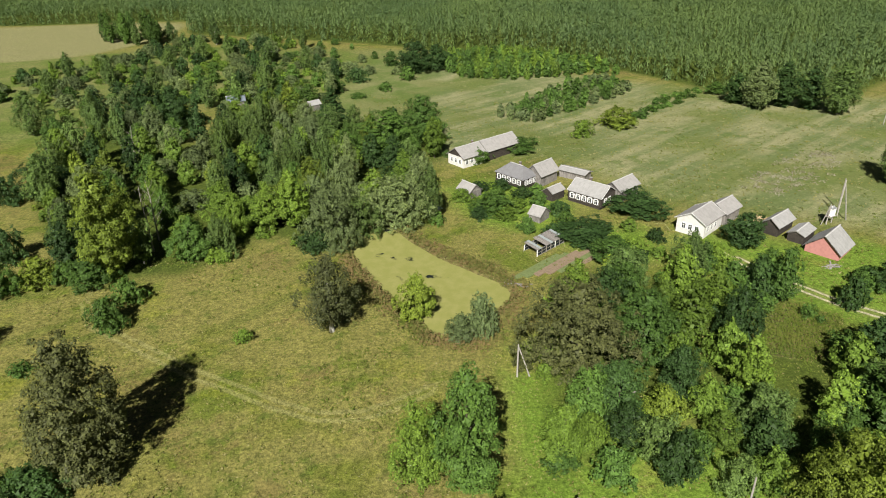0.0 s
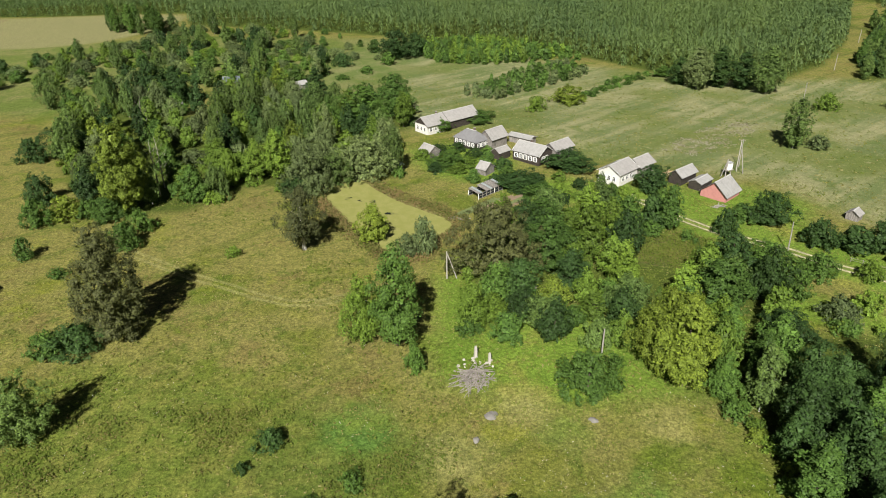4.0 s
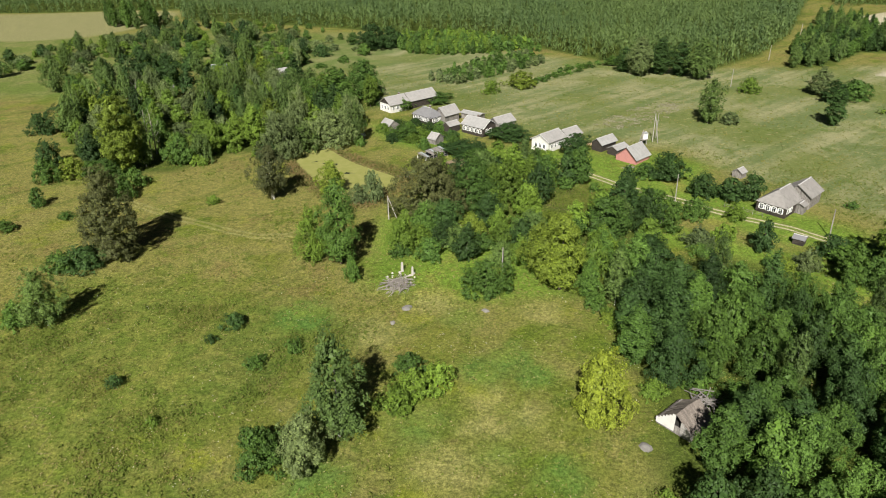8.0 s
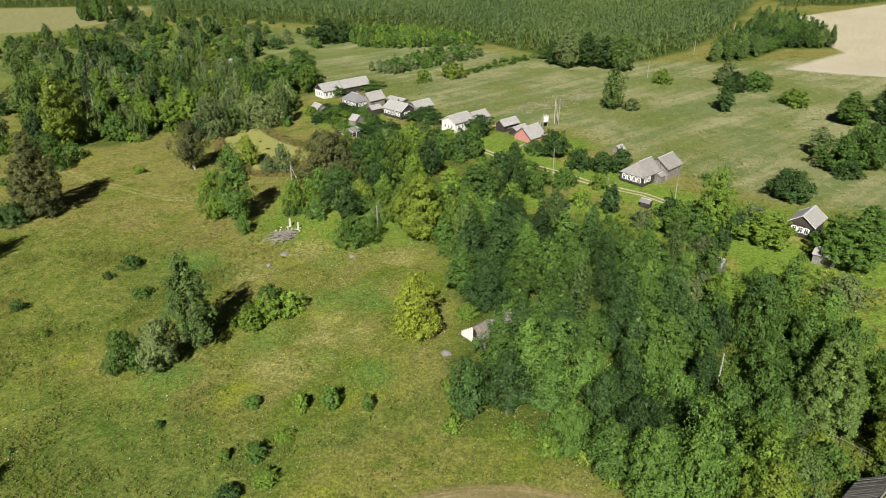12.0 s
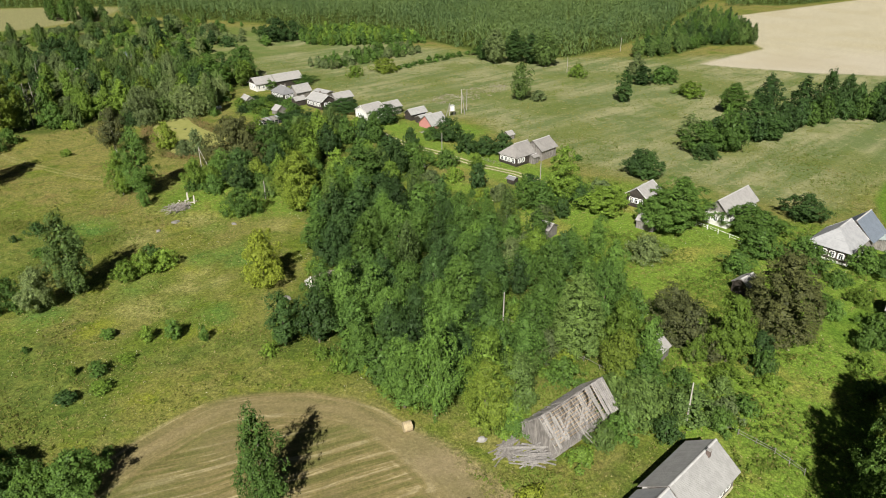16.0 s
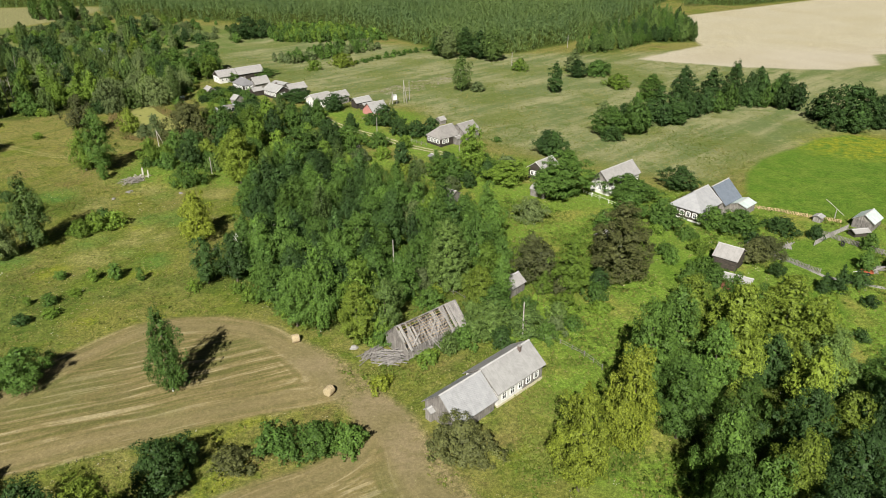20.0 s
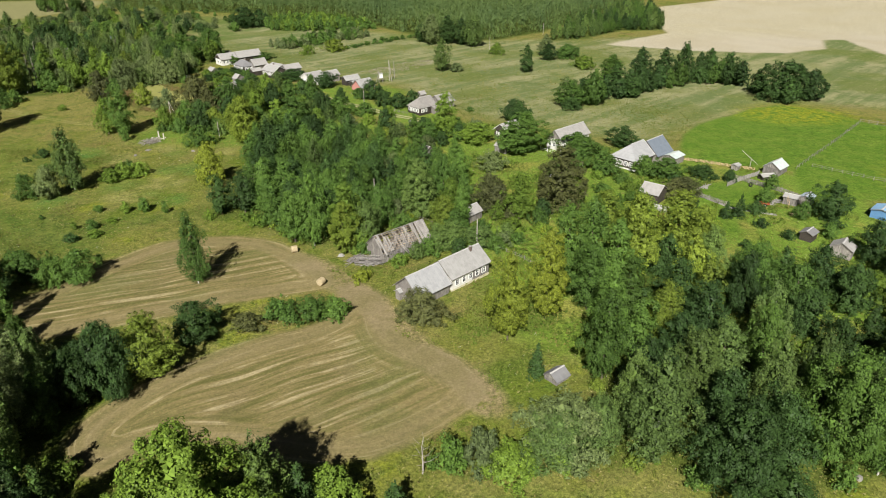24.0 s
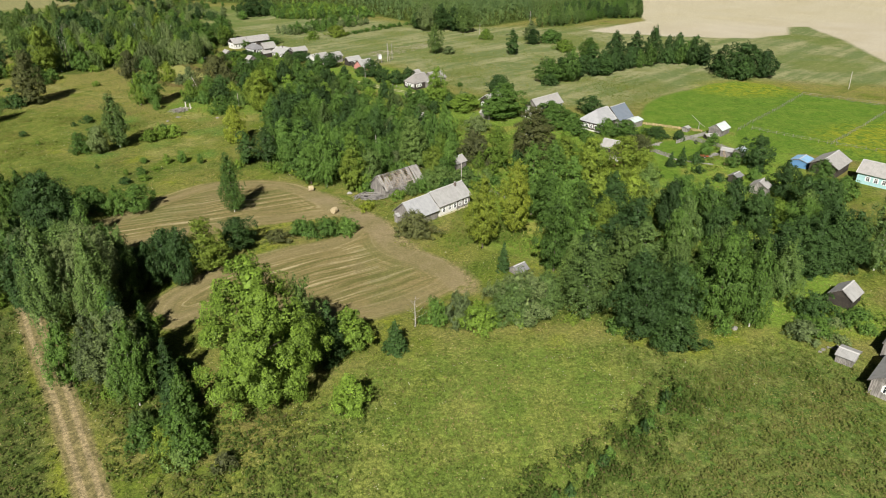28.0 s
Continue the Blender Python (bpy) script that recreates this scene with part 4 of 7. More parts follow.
def window(parent, side, u, z, half_l, half_w, wide=0.75, high=1.1, surround=None, shutters=True):
    """A casement set in the wall of a house; side: -y, +y, -x or +x."""
    def at(du, dz0, dz1, out0, out1, du1):
        lo, hi = u + du, u + du1
        if side == "-y":
            return block(lo, hi, -half_w - out1, -half_w - out0, z + dz0, z + dz1)
        if side == "+y":
            return block(lo, hi, half_w + out0, half_w + out1, z + dz0, z + dz1)
        if side == "-x":
            return block(-half_l - out1, -half_l - out0, lo, hi, z + dz0, z + dz1)
        return block(half_l + out0, half_l + out1, lo, hi, z + dz0, z + dz1)
    w, h, f = wide / 2, high, 0.08
    s = surround or WHITE_PAINT
    frame_solid = joined(at(-w - f, -f, 0, -0.02, 0.06, w + f), at(-w - f, h, h + 0.16, -0.02, 0.08, w + f), at(-w - f, 0, h, -0.02, 0.05, -w),
                         at(w, 0, h, -0.02, 0.05, w + f), at(-0.03, 0, h, -0.02, 0.04, 0.03), at(-w, h * 0.62, h * 0.62 + 0.05, -0.02, 0.04, -0.03), at(0.03, h * 0.62, h * 0.62 + 0.05, -0.02, 0.04, w))
    win = part("window", frame_solid, s, parent)
    part("pane", at(-w, 0, h, -0.02, 0.012, w), GLASS, win)
    if shutters:
        part("shutter", at(-w - f - 0.2, 0, h, 0.0, 0.04, -w - f - 0.02), s, win)
        part("shutter", at(w + f + 0.02, 0, h, 0.0, 0.04, w + f + 0.2), s, win)
    return win


def roof_panels(l, w, he, hr, hip_lo=0.0, hip_hi=0.0, over=0.35):
    """Panels of a ridged roof along x; hip_lo and hip_hi: how far the ridge stops short of the ends."""
    a, b = l / 2, w / 2
    r0, r1 = -a + hip_lo, a - hip_hi
    panels = [[(-a, -b, he), (a, -b, he), (r1, 0, hr), (r0, 0, hr)], [(a, b, he), (-a, b, he), (r0, 0, hr), (r1, 0, hr)]]
    if hip_lo:
        panels.append([(-a, b, he), (-a, -b, he), (r0, 0, hr)])
    if hip_hi:
        panels.append([(a, -b, he), (a, b, he), (r1, 0, hr)])
    return panels


def house(name, label, x, y, yaw, l, w, he, hr, wall, roof, hip_lo=0.0, hip_hi=0.0, gable=None, windows=(), chimney=None, base=None, trim=None, category="house", logs=0):
    """A house or shed with its ridge along its own x; l, w are the roof's, the walls stand back under the eaves."""
    over = 0.42 if l > 6 else 0.25
    hl, hw, z = l / 2 - over, w / 2 - over, gz(x, y)
    top = tagged(new(name), label, category)
    top.matrix_world = pose(x, y, z, 0, 0, yaw)
    KEEP_OUT.append((x + 0.25 * l * math.cos(radians(yaw)), y + 0.25 * l * math.sin(radians(yaw)), 0.5 * max(w, 0.6 * l) + 1.4))
    KEEP_OUT.append((x - 0.25 * l * math.cos(radians(yaw)), y - 0.25 * l * math.sin(radians(yaw)), 0.5 * max(w, 0.6 * l) + 1.4))
    slope = (hr - he) / (w / 2)
    wall_top = he + slope * over - 0.1
    part("wall", block(-hl, hl, -hw, hw, -0.4, wall_top), wall, top)
    if logs:
        # courses of round logs, crossing at the corners
        n_log = logs
        step = (wall_top - 0.35) / n_log
        for i in range(n_log):
            zc = 0.4 + step * (i + 0.5)
            part("log_course", joined(beam((-hl - 0.2, -hw, zc), (hl + 0.2, -hw, zc), step * 0.56, 6), beam((-hl - 0.2, hw, zc), (hl + 0.2, hw, zc), step * 0.56, 6),
                                      beam((-hl, -hw - 0.2, zc), (-hl, hw + 0.2, zc), step * 0.55, 6), beam((hl, -hw - 0.2, zc), (hl, hw + 0.2, zc), step * 0.55, 6)), wall, top)
    if base:
        part("plinth", block(-hl - 0.08, hl + 0.08, -hw - 0.08, hw + 0.08, -0.4, 0.45), base, top)
    for sign, cut in ((-1, hip_lo), (1, hip_hi)):
        if cut:
            continue
        xs = sorted((sign * hl, sign * (hl - 0.12)))
        tri = [(hw, wall_top), (-hw, wall_top), (0, hr - 0.12)]
        v = [(xx, yy, zz) for xx in xs for yy, zz in tri]
        part("gable", (v, [(0, 1, 2), (5, 4, 3), (0, 3, 4, 1), (1, 4, 5, 2), (2, 5, 3, 0)]), gable or wall, top)
        b = sign * l / 2
        for s in (-1, 1):
            v = [(b, s * w / 2, he - 0.14), (b, s * w / 2, he + 0.03), (b, 0, hr + 0.03), (b, 0, hr - 0.16)]
            v += [(p[0] - sign * 0.05, p[1], p[2]) for p in v]
            part("bargeboard", (v, [(0, 1, 2, 3), (7, 6, 5, 4), (0, 4, 5, 1), (1, 5, 6, 2), (2, 6, 7, 3), (3, 7, 4, 0)]), trim or LOG_GREY, top)
    for p in roof_panels(l, w, he, hr, hip_lo, hip_hi):
        part("roof_slope", slab(p, 0.09), roof, top)
    part("ridge_cap", joined(slab([(-l / 2 + hip_lo, -0.16, hr + 0.0), (l / 2 - hip_hi, -0.16, hr + 0.0), (l / 2 - hip_hi, 0, hr + 0.07), (-l / 2 + hip_lo, 0, hr + 0.07)], 0.05),
                             slab([(l / 2 - hip_hi, 0.16, hr), (-l / 2 + hip_lo, 0.16, hr), (-l / 2 + hip_lo, 0, hr + 0.07), (l / 2 - hip_hi, 0, hr + 0.07)], 0.05)), RIDGE_CAP, top)
    proud = 0.17 if logs else 0.0
    for side, first, step, count in windows:
        for i in range(count):
            window(top, side, first + i * step, 1.05, hl + proud, hw + proud, 0.72, 1.1)
    if chimney:
        cx, cy = chimney
        zc = hr - abs(cy) * slope
        stack = part("chimney", block(cx - 0.22, cx + 0.22, cy - 0.22, cy + 0.22, zc - 0.4, hr + 0.45), BRICK, top)
        part("cap", block(cx - 0.28, cx + 0.28, cy - 0.28, cy + 0.28, hr + 0.45, hr + 0.53), CONCRETE, stack)
    return top


house("white_walled_house", "white-walled house under a pale slate gable roof", 6.7, 169.0, 40.3, 8.6, 6.8, 2.7, 5.0, WHITE_WALL, SLATE_WARM, gable=LOG_DARK,
      windows=(("-x", -1.6, 1.6, 3), ("-y", -2.6, 1.8, 2)), chimney=(2.5, 0.6))
house("long_barn", "long dark board barn with pale slate roof", 14.9, 176.0, 40.3, 12.6, 6.6, 2.5, 4.9, LOG_DARK, SLATE_WARM, category="barn")
house("hip_roof_house", "dark log house with hipped slate roof and white shutters", 18.3, 154.1, -47.4, 9.3, 6.0, 2.6, 4.9, LOG_DARK, SLATE_DARK, 2.7, 2.7,
      windows=(("-y", -3.3, 1.6, 5), ("+x", -1.5, 1.5, 3)), chimney=(0.6, 0.5), logs=8)
house("barn", "dark board barn with pale slate gable roof", 24.5, 154.7, 44, 7.3, 5.4, 2.7, 5.2, LOG_GREY, SLATE_WARM)
house("village_house", "dark log house with slate roof and white windows", 34.1, 141.5, -43.4, 9.1, 6.9, 2.7, 4.8, LOG_DARK, SLATE,
      windows=(("-y", -3.2, 1.55, 5), ("+x", -1.4, 1.6, 2)), chimney=(-1.0, 0.8), trim=WHITE_PAINT, logs=8)
house("house_annex", "board annex with pale slate roof behind a log house", 41.2, 143.6, 42, 8.1, 5.2, 2.8, 4.6, LOG_GREY, SLATE_WARM)
house("low_shed", "low board shed with flat grey roof", 33.0, 156.5, -40, 8.0, 4.0, 1.9, 2.4, LOG_GREY, SLATE, category="shed")
house("white_house", "white plastered house with pale slate roof", 53.0, 125.7, 44, 8.6, 6.8, 3.0, 4.9, WHITE_WALL, SLATE_WARM, gable=WHITE_WALL,
      windows=(("-x", -1.4, 1.4, 3), ("-y", -2.4, 1.7, 3)), trim=WHITE_PAINT)
house("house_annex", "board annex with grey-pink slate roof behind the white house", 59.6, 130.6, 42, 7.0, 5.4, 2.7, 4.5, LOG_GREY, SLATE_WARM)
house("cow_shed", "low log shed with worn slate roof", 68.6, 124.4, 40, 7.4, 4.2, 2.0, 3.6, LOG_DARK, SLATE, category="shed")
pink = house("pink_house", "small house with pink walls and pale slate roof", 74.4, 115.1, 42.8, 7.6, 7.0, 1.2, 4.2, PINK_WALL, SLATE, gable=PINK_WALL, windows=(), trim=LOG_DARK)
house("lean_to", "lean-to shed with worn grey slate beside the pink house", 71.6, 120.4, 42.8, 6.0, 3.6, 1.7, 2.5, LOG_DARK, SLATE, category="shed")
house("old_house", "old dark log house with weathered plank roof and white-blue windows", 97.7, 79.4, 41, 8.2, 7.0, 2.6, 5.5, LOG_DARK, PLANK_ROOF, 2.6, 0.0,
      windows=(("-x", -2.1, 1.4, 4), ("-y", -2.6, 1.5, 2)), logs=8)
house("hay_barn", "weathered barn with pale worn plank roof", 104.8, 83.6, 43, 7.4, 7.0, 2.8, 5.2, LOG_GREY, PLANK_ROOF, category="barn")
house("porch", "small board porch beside an old log house", 102.2, 78.2, 43, 2.6, 2.4, 1.9, 2.5, LOG_GREY, PLANK_ROOF, category="porch")
house("garden_house", "small dark house with slate roof behind trees", 124.2, 48.3, 45, 7.6, 5.8, 2.9, 5.0, LOG_DARK, SLATE_WARM, windows=(("-x", -1.2, 1.2, 3),), trim=WHITE_PAINT)
house("white_long_house", "white plastered house with pale slate roof", 141.6, 39.7, 40.6, 14.0, 6.4, 3.1, 6.0, WHITE_WALL, SLATE_WARM, gable=LOG_GREY,
      windows=(("-x", -1.6, 1.6, 3), ("-y", -5.4, 1.8, 2)))
house("farm_house", "large log house with half-hipped slate roof and white plinth", 155.7, 20.9, 41.2, 9.7, 8.4, 2.9, 6.3, LOG_DARK, SLATE_PALE, 3.4, 0.0, base=WHITE_WALL,
      windows=(("-x", -2.4, 1.6, 4), ("-y", -3.2, 1.6, 2)), trim=WHITE_PAINT)
house("tin_barn", "board barn with blue-grey tin roof joined to a house", 163.2, 26.2, 41.2, 8.4, 8.2, 2.4, 6.2, LOG_GREY, TIN_BLUE, category="barn")
house("shed", "low shed with pale tin roof beside a barn", 168.2, 23.2, 41.2, 5.4, 4.4, 2.0, 2.7, LOG_GREY, TIN_PALE, category="shed")
farm = house("long_farmhouse", "long house with pale slate roof and white wall", 103.8, -41.6, 42, 10.9, 7.2, 2.8, 5.5, WHITE_WALL, SLATE, gable=LOG_GREY, base=PLINTH,
      windows=(("-y", -3.6, 1.8, 5),), chimney=(2.6, -0.5))
part("board_wall", joined(block(0.5, 5.04, -3.188, -3.1, 0.45, 2.98), block(5.03, 5.038, -3.1, 3.1, 0.45, 2.98)), LOG_GREY, farm, "unplastered grey-brown boards")
house("house_barn", "grey board barn joined to a long white house", 96.75, -47.95, 42, 8.3, 7.3, 2.05, 5.2, LOG_GREY, SLATE_PALE, category="barn")
house("privy", "small grey board privy beside a barn", 92.6, -49.2, 42, 1.6, 1.6, 1.7, 2.2, LOG_GREY, SLATE, category="shed")
house("log_shed", "small grey log shed with plank roof in grass", 98.1, 31.4, -40.4, 4.4, 4.0, 2.1, 3.2, LOG_GREY, PLANK_ROOF, category="shed")
house("shed", "small shed with worn slate roof among bushes", 121.3, 34.5, -40, 4.5, 3.6, 1.9, 3.0, LOG_GREY, SLATE_WARM, category="shed")
house("bath_house", "small bath house with slate roof under trees", 108.0, -13.3, 45.7, 5.0, 4.0, 1.9, 3.4, LOG_GREY, SLATE_WARM, category="shed", chimney=(-1.0, 0.3))
house("shed", "small dark shed with pale gable roof", 131.1, 6.6, 36, 4.1, 3.6, 2.1, 3.3, LOG_DARK, SLATE_WARM, category="shed")
house("shed", "board shed with broad pale slate roof", 153.8, -3.8, -41, 5.2, 6.0, 2.4, 4.2, LOG_DARK, SLATE_WARM, category="shed")
house("shed", "low red-brown shed with pale slate roof", 151.4, -13.6, -35, 5.4, 3.4, 2.0, 2.8, RED_PAINT, SLATE, category="shed")
house("shed", "small board shed with pale slate roof in a garden", 6.4, 146.7, -50, 4.8, 4.2, 1.5, 3.1, LOG_GREY, SLATE_WARM, category="shed")
house("shed", "small board shed with pale slate roof in a garden", 20.8, 132.0, -40, 3.4, 4.2, 1.5, 3.0, LOG_GREY, SLATE_WARM, category="shed")
house("shed", "small dark shed with pale gable roof", 25.7, 143.8, 42, 4.8, 3.4, 2.0, 3.1, LOG_DARK, SLATE_WARM, category="shed")
house("small_shed", "tiny dark shed beside the lane", 94.6, 62.9, -42, 2.6, 2.4, 1.3, 1.9, LOG_DARK, SLATE_DARK, category="shed")
house("small_shed", "tiny shed with pale roof in the meadow", 97.6, 100.6, 40, 3.0, 3.0, 1.4, 2.4, LOG_GREY, SLATE_WARM, category="shed")
house("field_barn", "grey board barn with pale green tin roof by the field", 192.9, 13.7, 40, 5.7, 4.8, 1.9, 3.5, LOG_GREY, TIN_PALE, category="barn")
house("small_shed", "tiny board shed beside the field fence", 183.6, 17.0, 40, 2.4, 2.2, 1.3, 1.7, LOG_GREY, SLATE, category="shed")
house("low_shed", "low open shed with rusty slate roof", 188.4, 9.0, 10, 4.2, 2.6, 1.1, 1.6, LOG_DARK, SLATE_WARM, category="shed")
house("shed", "low yard shed with pale slate roof", 186.2, -8.2, -42, 3.6, 3.0, 1.9, 2.5, LOG_GREY, SLATE, category="shed")
house("shed", "small board shed with pale blue tin roof in a yard", 189.8, -8.6, 42, 3.6, 3.0, 1.9, 2.6, LOG_GREY, TIN_SKY, category="shed")
house("log_shed", "grey log shed with slate gable roof", 183.2, -35.1, 46.7, 3.8, 4.6, 2.0, 3.4, LOG_GREY, SLATE_WARM, category="shed")
house("log_shed", "dark small log shed under a tree", 180.2, -27.5, 40, 3.4, 3.0, 1.7, 2.4, LOG_DARK, SLATE_DARK, category="shed")
house("log_shed", "log shed with pale slate gable roof", 174.1, -87.6, 39.1, 5.2, 4.4, 1.9, 3.5, LOG_DARK, SLATE, category="shed")
house("small_roof", "low shelter with pale slate roof in weeds", 164.5, -104.9, -46.8, 3.0, 3.8, 1.4, 1.9, LOG_GREY, SLATE, category="shed")
house("large_barn", "barn with sagging pink-grey slate roof joined to a house", 208.8, -21.0, 41.8, 10.4, 7.8, 2.6, 4.8, LOG_DARK, SLATE_WARM, category="barn")
house("turquoise_house", "long turquoise-painted house with grey slate roof", 217.4, -32.4, -50, 13.0, 6.8, 2.9, 5.6, TURQUOISE, SLATE_WARM, windows=(("-y", -3.5, 1.9, 4),), trim=WHITE_PAINT)
house("blue_shed", "blue-painted shed with bright blue tin roof", 203.4, -16.9, 42, 5.2, 4.6, 2.0, 2.6, BLUE_PAINT, TIN_BRIGHT, category="shed")
house("edge_house", "grey board house with slate roof at a garden", 167.8, -112.2, 42, 9.0, 6.4, 2.4, 4.6, LOG_GREY, SLATE, windows=(("-x", -1.0, 1.6, 2),))
house("edge_barn", "grey barn with pale slate roof at a garden", 174.4, -104.2, 42, 6.0, 6.0, 2.6, 5.2, LOG_GREY, SLATE_WARM, category="barn")


def pole(x, y, h, lean=0.0, label="grey wooden utility pole standing in grass", arms=False):
    z = gz(x, y)
    v, f = [], []
    tube(v, f, [(0, 0, -0.4), (0, lean * 0.5, h * 0.5), (0, lean, h)], [0.13, 0.115, 0.09], 8)
    top = tagged(new("utility_pole"), label, "pole")
    top.location = (x, y, z)
    part("post", (v, f), POLE_WOOD, top)
    if arms:
        part("crossarm", block(-0.7, 0.7, lean - 0.06, lean + 0.06, h - 0.45, h - 0.33), POLE_WOOD, top)
        for dx in (-0.6, 0.6):
            part("insulator", block(dx - 0.05, dx + 0.05, lean - 0.05, lean + 0.05, h - 0.33, h - 0.16), WHITE_PAINT, top)
    return top


pole(133.2, 196.0, 6.6)
pole(168.6, 243.0, 6.6)
pole(211.1, 301.4, 6.6)
pole(86.3, 133.8, 7.4)
pole(76.8, 86.0, 6.4, 0.5)
pole(102.2, 65.5, 6.2, 0.4)
pole(85.6, -3.9, 6.4)
pole(108.4, -28.5, 6.4, 0.3)
pole(267.4, 68.2, 6.8, 0.6)
pole(33.3, 53.0, 5.0, 0.0, "pale grey wooden post in grass")

# ---- planting ----
tree("great", 74.3, -109.5, 24.2, 19.0, "lt")
tree("maple", 110.6, -63.2, 17.2, 7.4, "gd")
tree("maple", 118.2, -56.6, 18.4, 7.6, "gd")
tree("maple", 132.5, -37.0, 17.2, 9.0, "yl")
tree("maple", 151.0, -40.0, 14.5, 9.0, "yl")
tree("maple", 126.0, -54.0, 14.0, 7.5, "md")
tree("maple", 123.6, -46.3, 18.5, 8.5, "md")
tree("maple", 129.5, -40.5, 17.0, 8.0, "md")
tree("maple", 138.6, -61.5, 15.0, 8.0, "dk")
tree("maple", 141.0, -68.0, 14.0, 8.0, "dk")
tree("maple", 134.4, -74.7, 13.0, 7.5, "dk")
tree("maple", 130.2, -69.6, 12.0, 6.5, "md")
tree("cone", 130.0, -8.5, 15.5, 12.5, "br")
tree("round", 35.0, -74.0, 12.6, 12.5, "gr")
tree("round", 18.0, -55.0, 16.0, 13.5, "dk")
tree("birch", 79.8, -104.3, 16.5, 6.0, "ol")
tree("spruce", 83.0, -101.5, 12.0, 5.5, "dk")
tree("maple", 86.3, -98.9, 8.6, 6.6, "lt")
tree("birch", 36.0, -91.0, 19.5, 7.5, "ol")
tree("birch", 44.0, -91.5, 19.0, 7.5, "ol")
tree("birch", 30.0, -86.0, 16.0, 8.0, "dk")
tree("birch", 56.6, -111.0, 14.5, 5.5, "md")
tree("spruce", 60.5, -108.5, 10.5, 5.0, "dk")
tree("spruce", 62.5, -113.0, 8.5, 4.5, "dk")
tree("spruce", 50.0, -99.0, 13.0, 6.5, "dk")
tree("round", 52.5, -75.6, 12.5, 6.5, "dk")
tree("round", 87.3, -114.5, 7.4, 5.6, "lt")
tree("shrub", 67.0, -121.0, 4.0, 5.5, "md")
tree("shrub", 60.0, -119.0, 3.6, 5.0, "md")
tree("shrub", 58.5, -115.6, 3.2, 3.8, "ol")
tree("shrub", 66.0, -123.0, 2.6, 3.6, "ol")
tree("shrub", 52.2, -108.0, 3.4, 4.0, "lt")
tree("shrub", 71.8, -123.5, 2.4, 3.2, "br")
tree("shrub", 47.4, -101.0, 4.0, 4.5, "ol")
tree("shrub", 43.0, -96.0, 3.6, 4.2, "lt")
tree("round", 134.4, -96.5, 14.2, 12.0, "dk")
tree("birch", 142.8, -86.5, 16.2, 6.5, "ol")
tree("round", 149.0, -91.5, 17.8, 11.0, "md")
tree("birch", 126.5, -90.2, 15.6, 9.0, "ol")
tree("willow", 113.5, -90.8, 7.8, 9.0, "ol")
tree("willow", 119.5, -87.5, 7.4, 8.0, "ol")
tree("aspen", 164.0, -81.0, 13.5, 6.5, "dk")
tree("aspen", 168.3, -79.0, 14.5, 6.5, "dk")
tree("aspen", 172.5, -78.5, 14.0, 6.5, "dk")
tree("aspen", 176.5, -77.5, 14.5, 6.5, "dk")
tree("aspen", 180.5, -77.0, 14.0, 6.5, "dk")
tree("shrub", 166.3, -91.6, 4.6, 7.0, "dk")
tree("shrub", 160.7, -98.5, 3.2, 5.5, "gr")
tree("round", 187.4, -38.5, 9.8, 7.5, "dk")
tree("round", 187.2, -47.8, 9.5, 8.0, "dk")
tree("round", 193.5, -47.5, 9.0, 7.5, "dk")
tree("aspen", 186.6, -53.5, 11.0, 7.0, "dk")
tree("round", 199.0, -34.0, 8.5, 7.0, "md")
tree("spruce", 167.4, -15.2, 4.6, 3.0, "dk")
tree("spruce", 170.5, -15.0, 6.2, 3.2, "dk")
tree("maple", 137.5, -42.5, 18.8, 10.0, "yl")
tree("maple", 147.0, -38.0, 17.5, 10.0, "yl")
tree("dead", -57.6, 119.4, 15.5, 6.5, "gr")
tree("dead", -80.0, 168.0, 13.0, 6.5, "gr")
tree("shrub", 95.5, -33.0, 3.6, 4.0, "ol")
tree("shrub", 99.9, -29.4, 4.2, 5.6, "ol")
tree("shrub", 103.4, -28.2, 3.7, 4.6, "ol")
tree("maple", 80.7, -29.3, 12, 7.4, "yl")
tree("round", 85.0, -25.9, 10.5, 7.3, "ol")
tree("shrub", 92.4, -36.1, 2.6, 3.9, "lt")
tree("shrub", 93.0, -19.8, 4.5, 5.9, "md")
tree("round", 101.7, -18.0, 8.4, 6.4, "yl")
tree("shrub", 98.3, -31.5, 4.0, 4.8, "md")
tree("shrub", 84.7, -30.2, 3.0, 4.2, "md")
tree("shrub", 104.4, -31.6, 3.9, 4.7, "dk")
tree("birch", -124.6, 200.4, 14.7, 8.6, "gr")
tree("round", -112.0, 189.7, 9.0, 8.1, "md")
tree("round", -95.1, 150.5, 10.2, 11.9, "dk")
tree("shrub", -101.6, 145.3, 7.1, 7.8, "dk")
tree("shrub", -84.3, 116.2, 7.5, 6.7, "dk")
tree("maple", -61.2, 110.0, 21.6, 12.0, "yl")
tree("dead", -58.5, 124.8, 14.3, 5.8, "gr")
tree("round", -94.3, 211.2, 14.3, 13.3, "dk")
tree("round", -82.4, 204.4, 13.9, 12.9, "dk")
tree("spruce", -33.3, 202.1, 13.6, 12.5, "dk")
tree("round", -10.3, 281.9, 13.0, 17.2, "dk")
tree("round", -1.5, 284.5, 10.6, 13.9, "dk")
tree("shrub", -32.6, 264.7, 5.8, 7.9, "dk")
tree("maple", -13.8, 171.3, 14.6, 15.8, "md")
tree("round", -5.4, 187.4, 14.2, 15.1, "md")
tree("willow", -10.1, 130.8, 11.1, 14.6, "gr")
tree("willow", -22.2, 120.9, 12.7, 11.6, "gr")
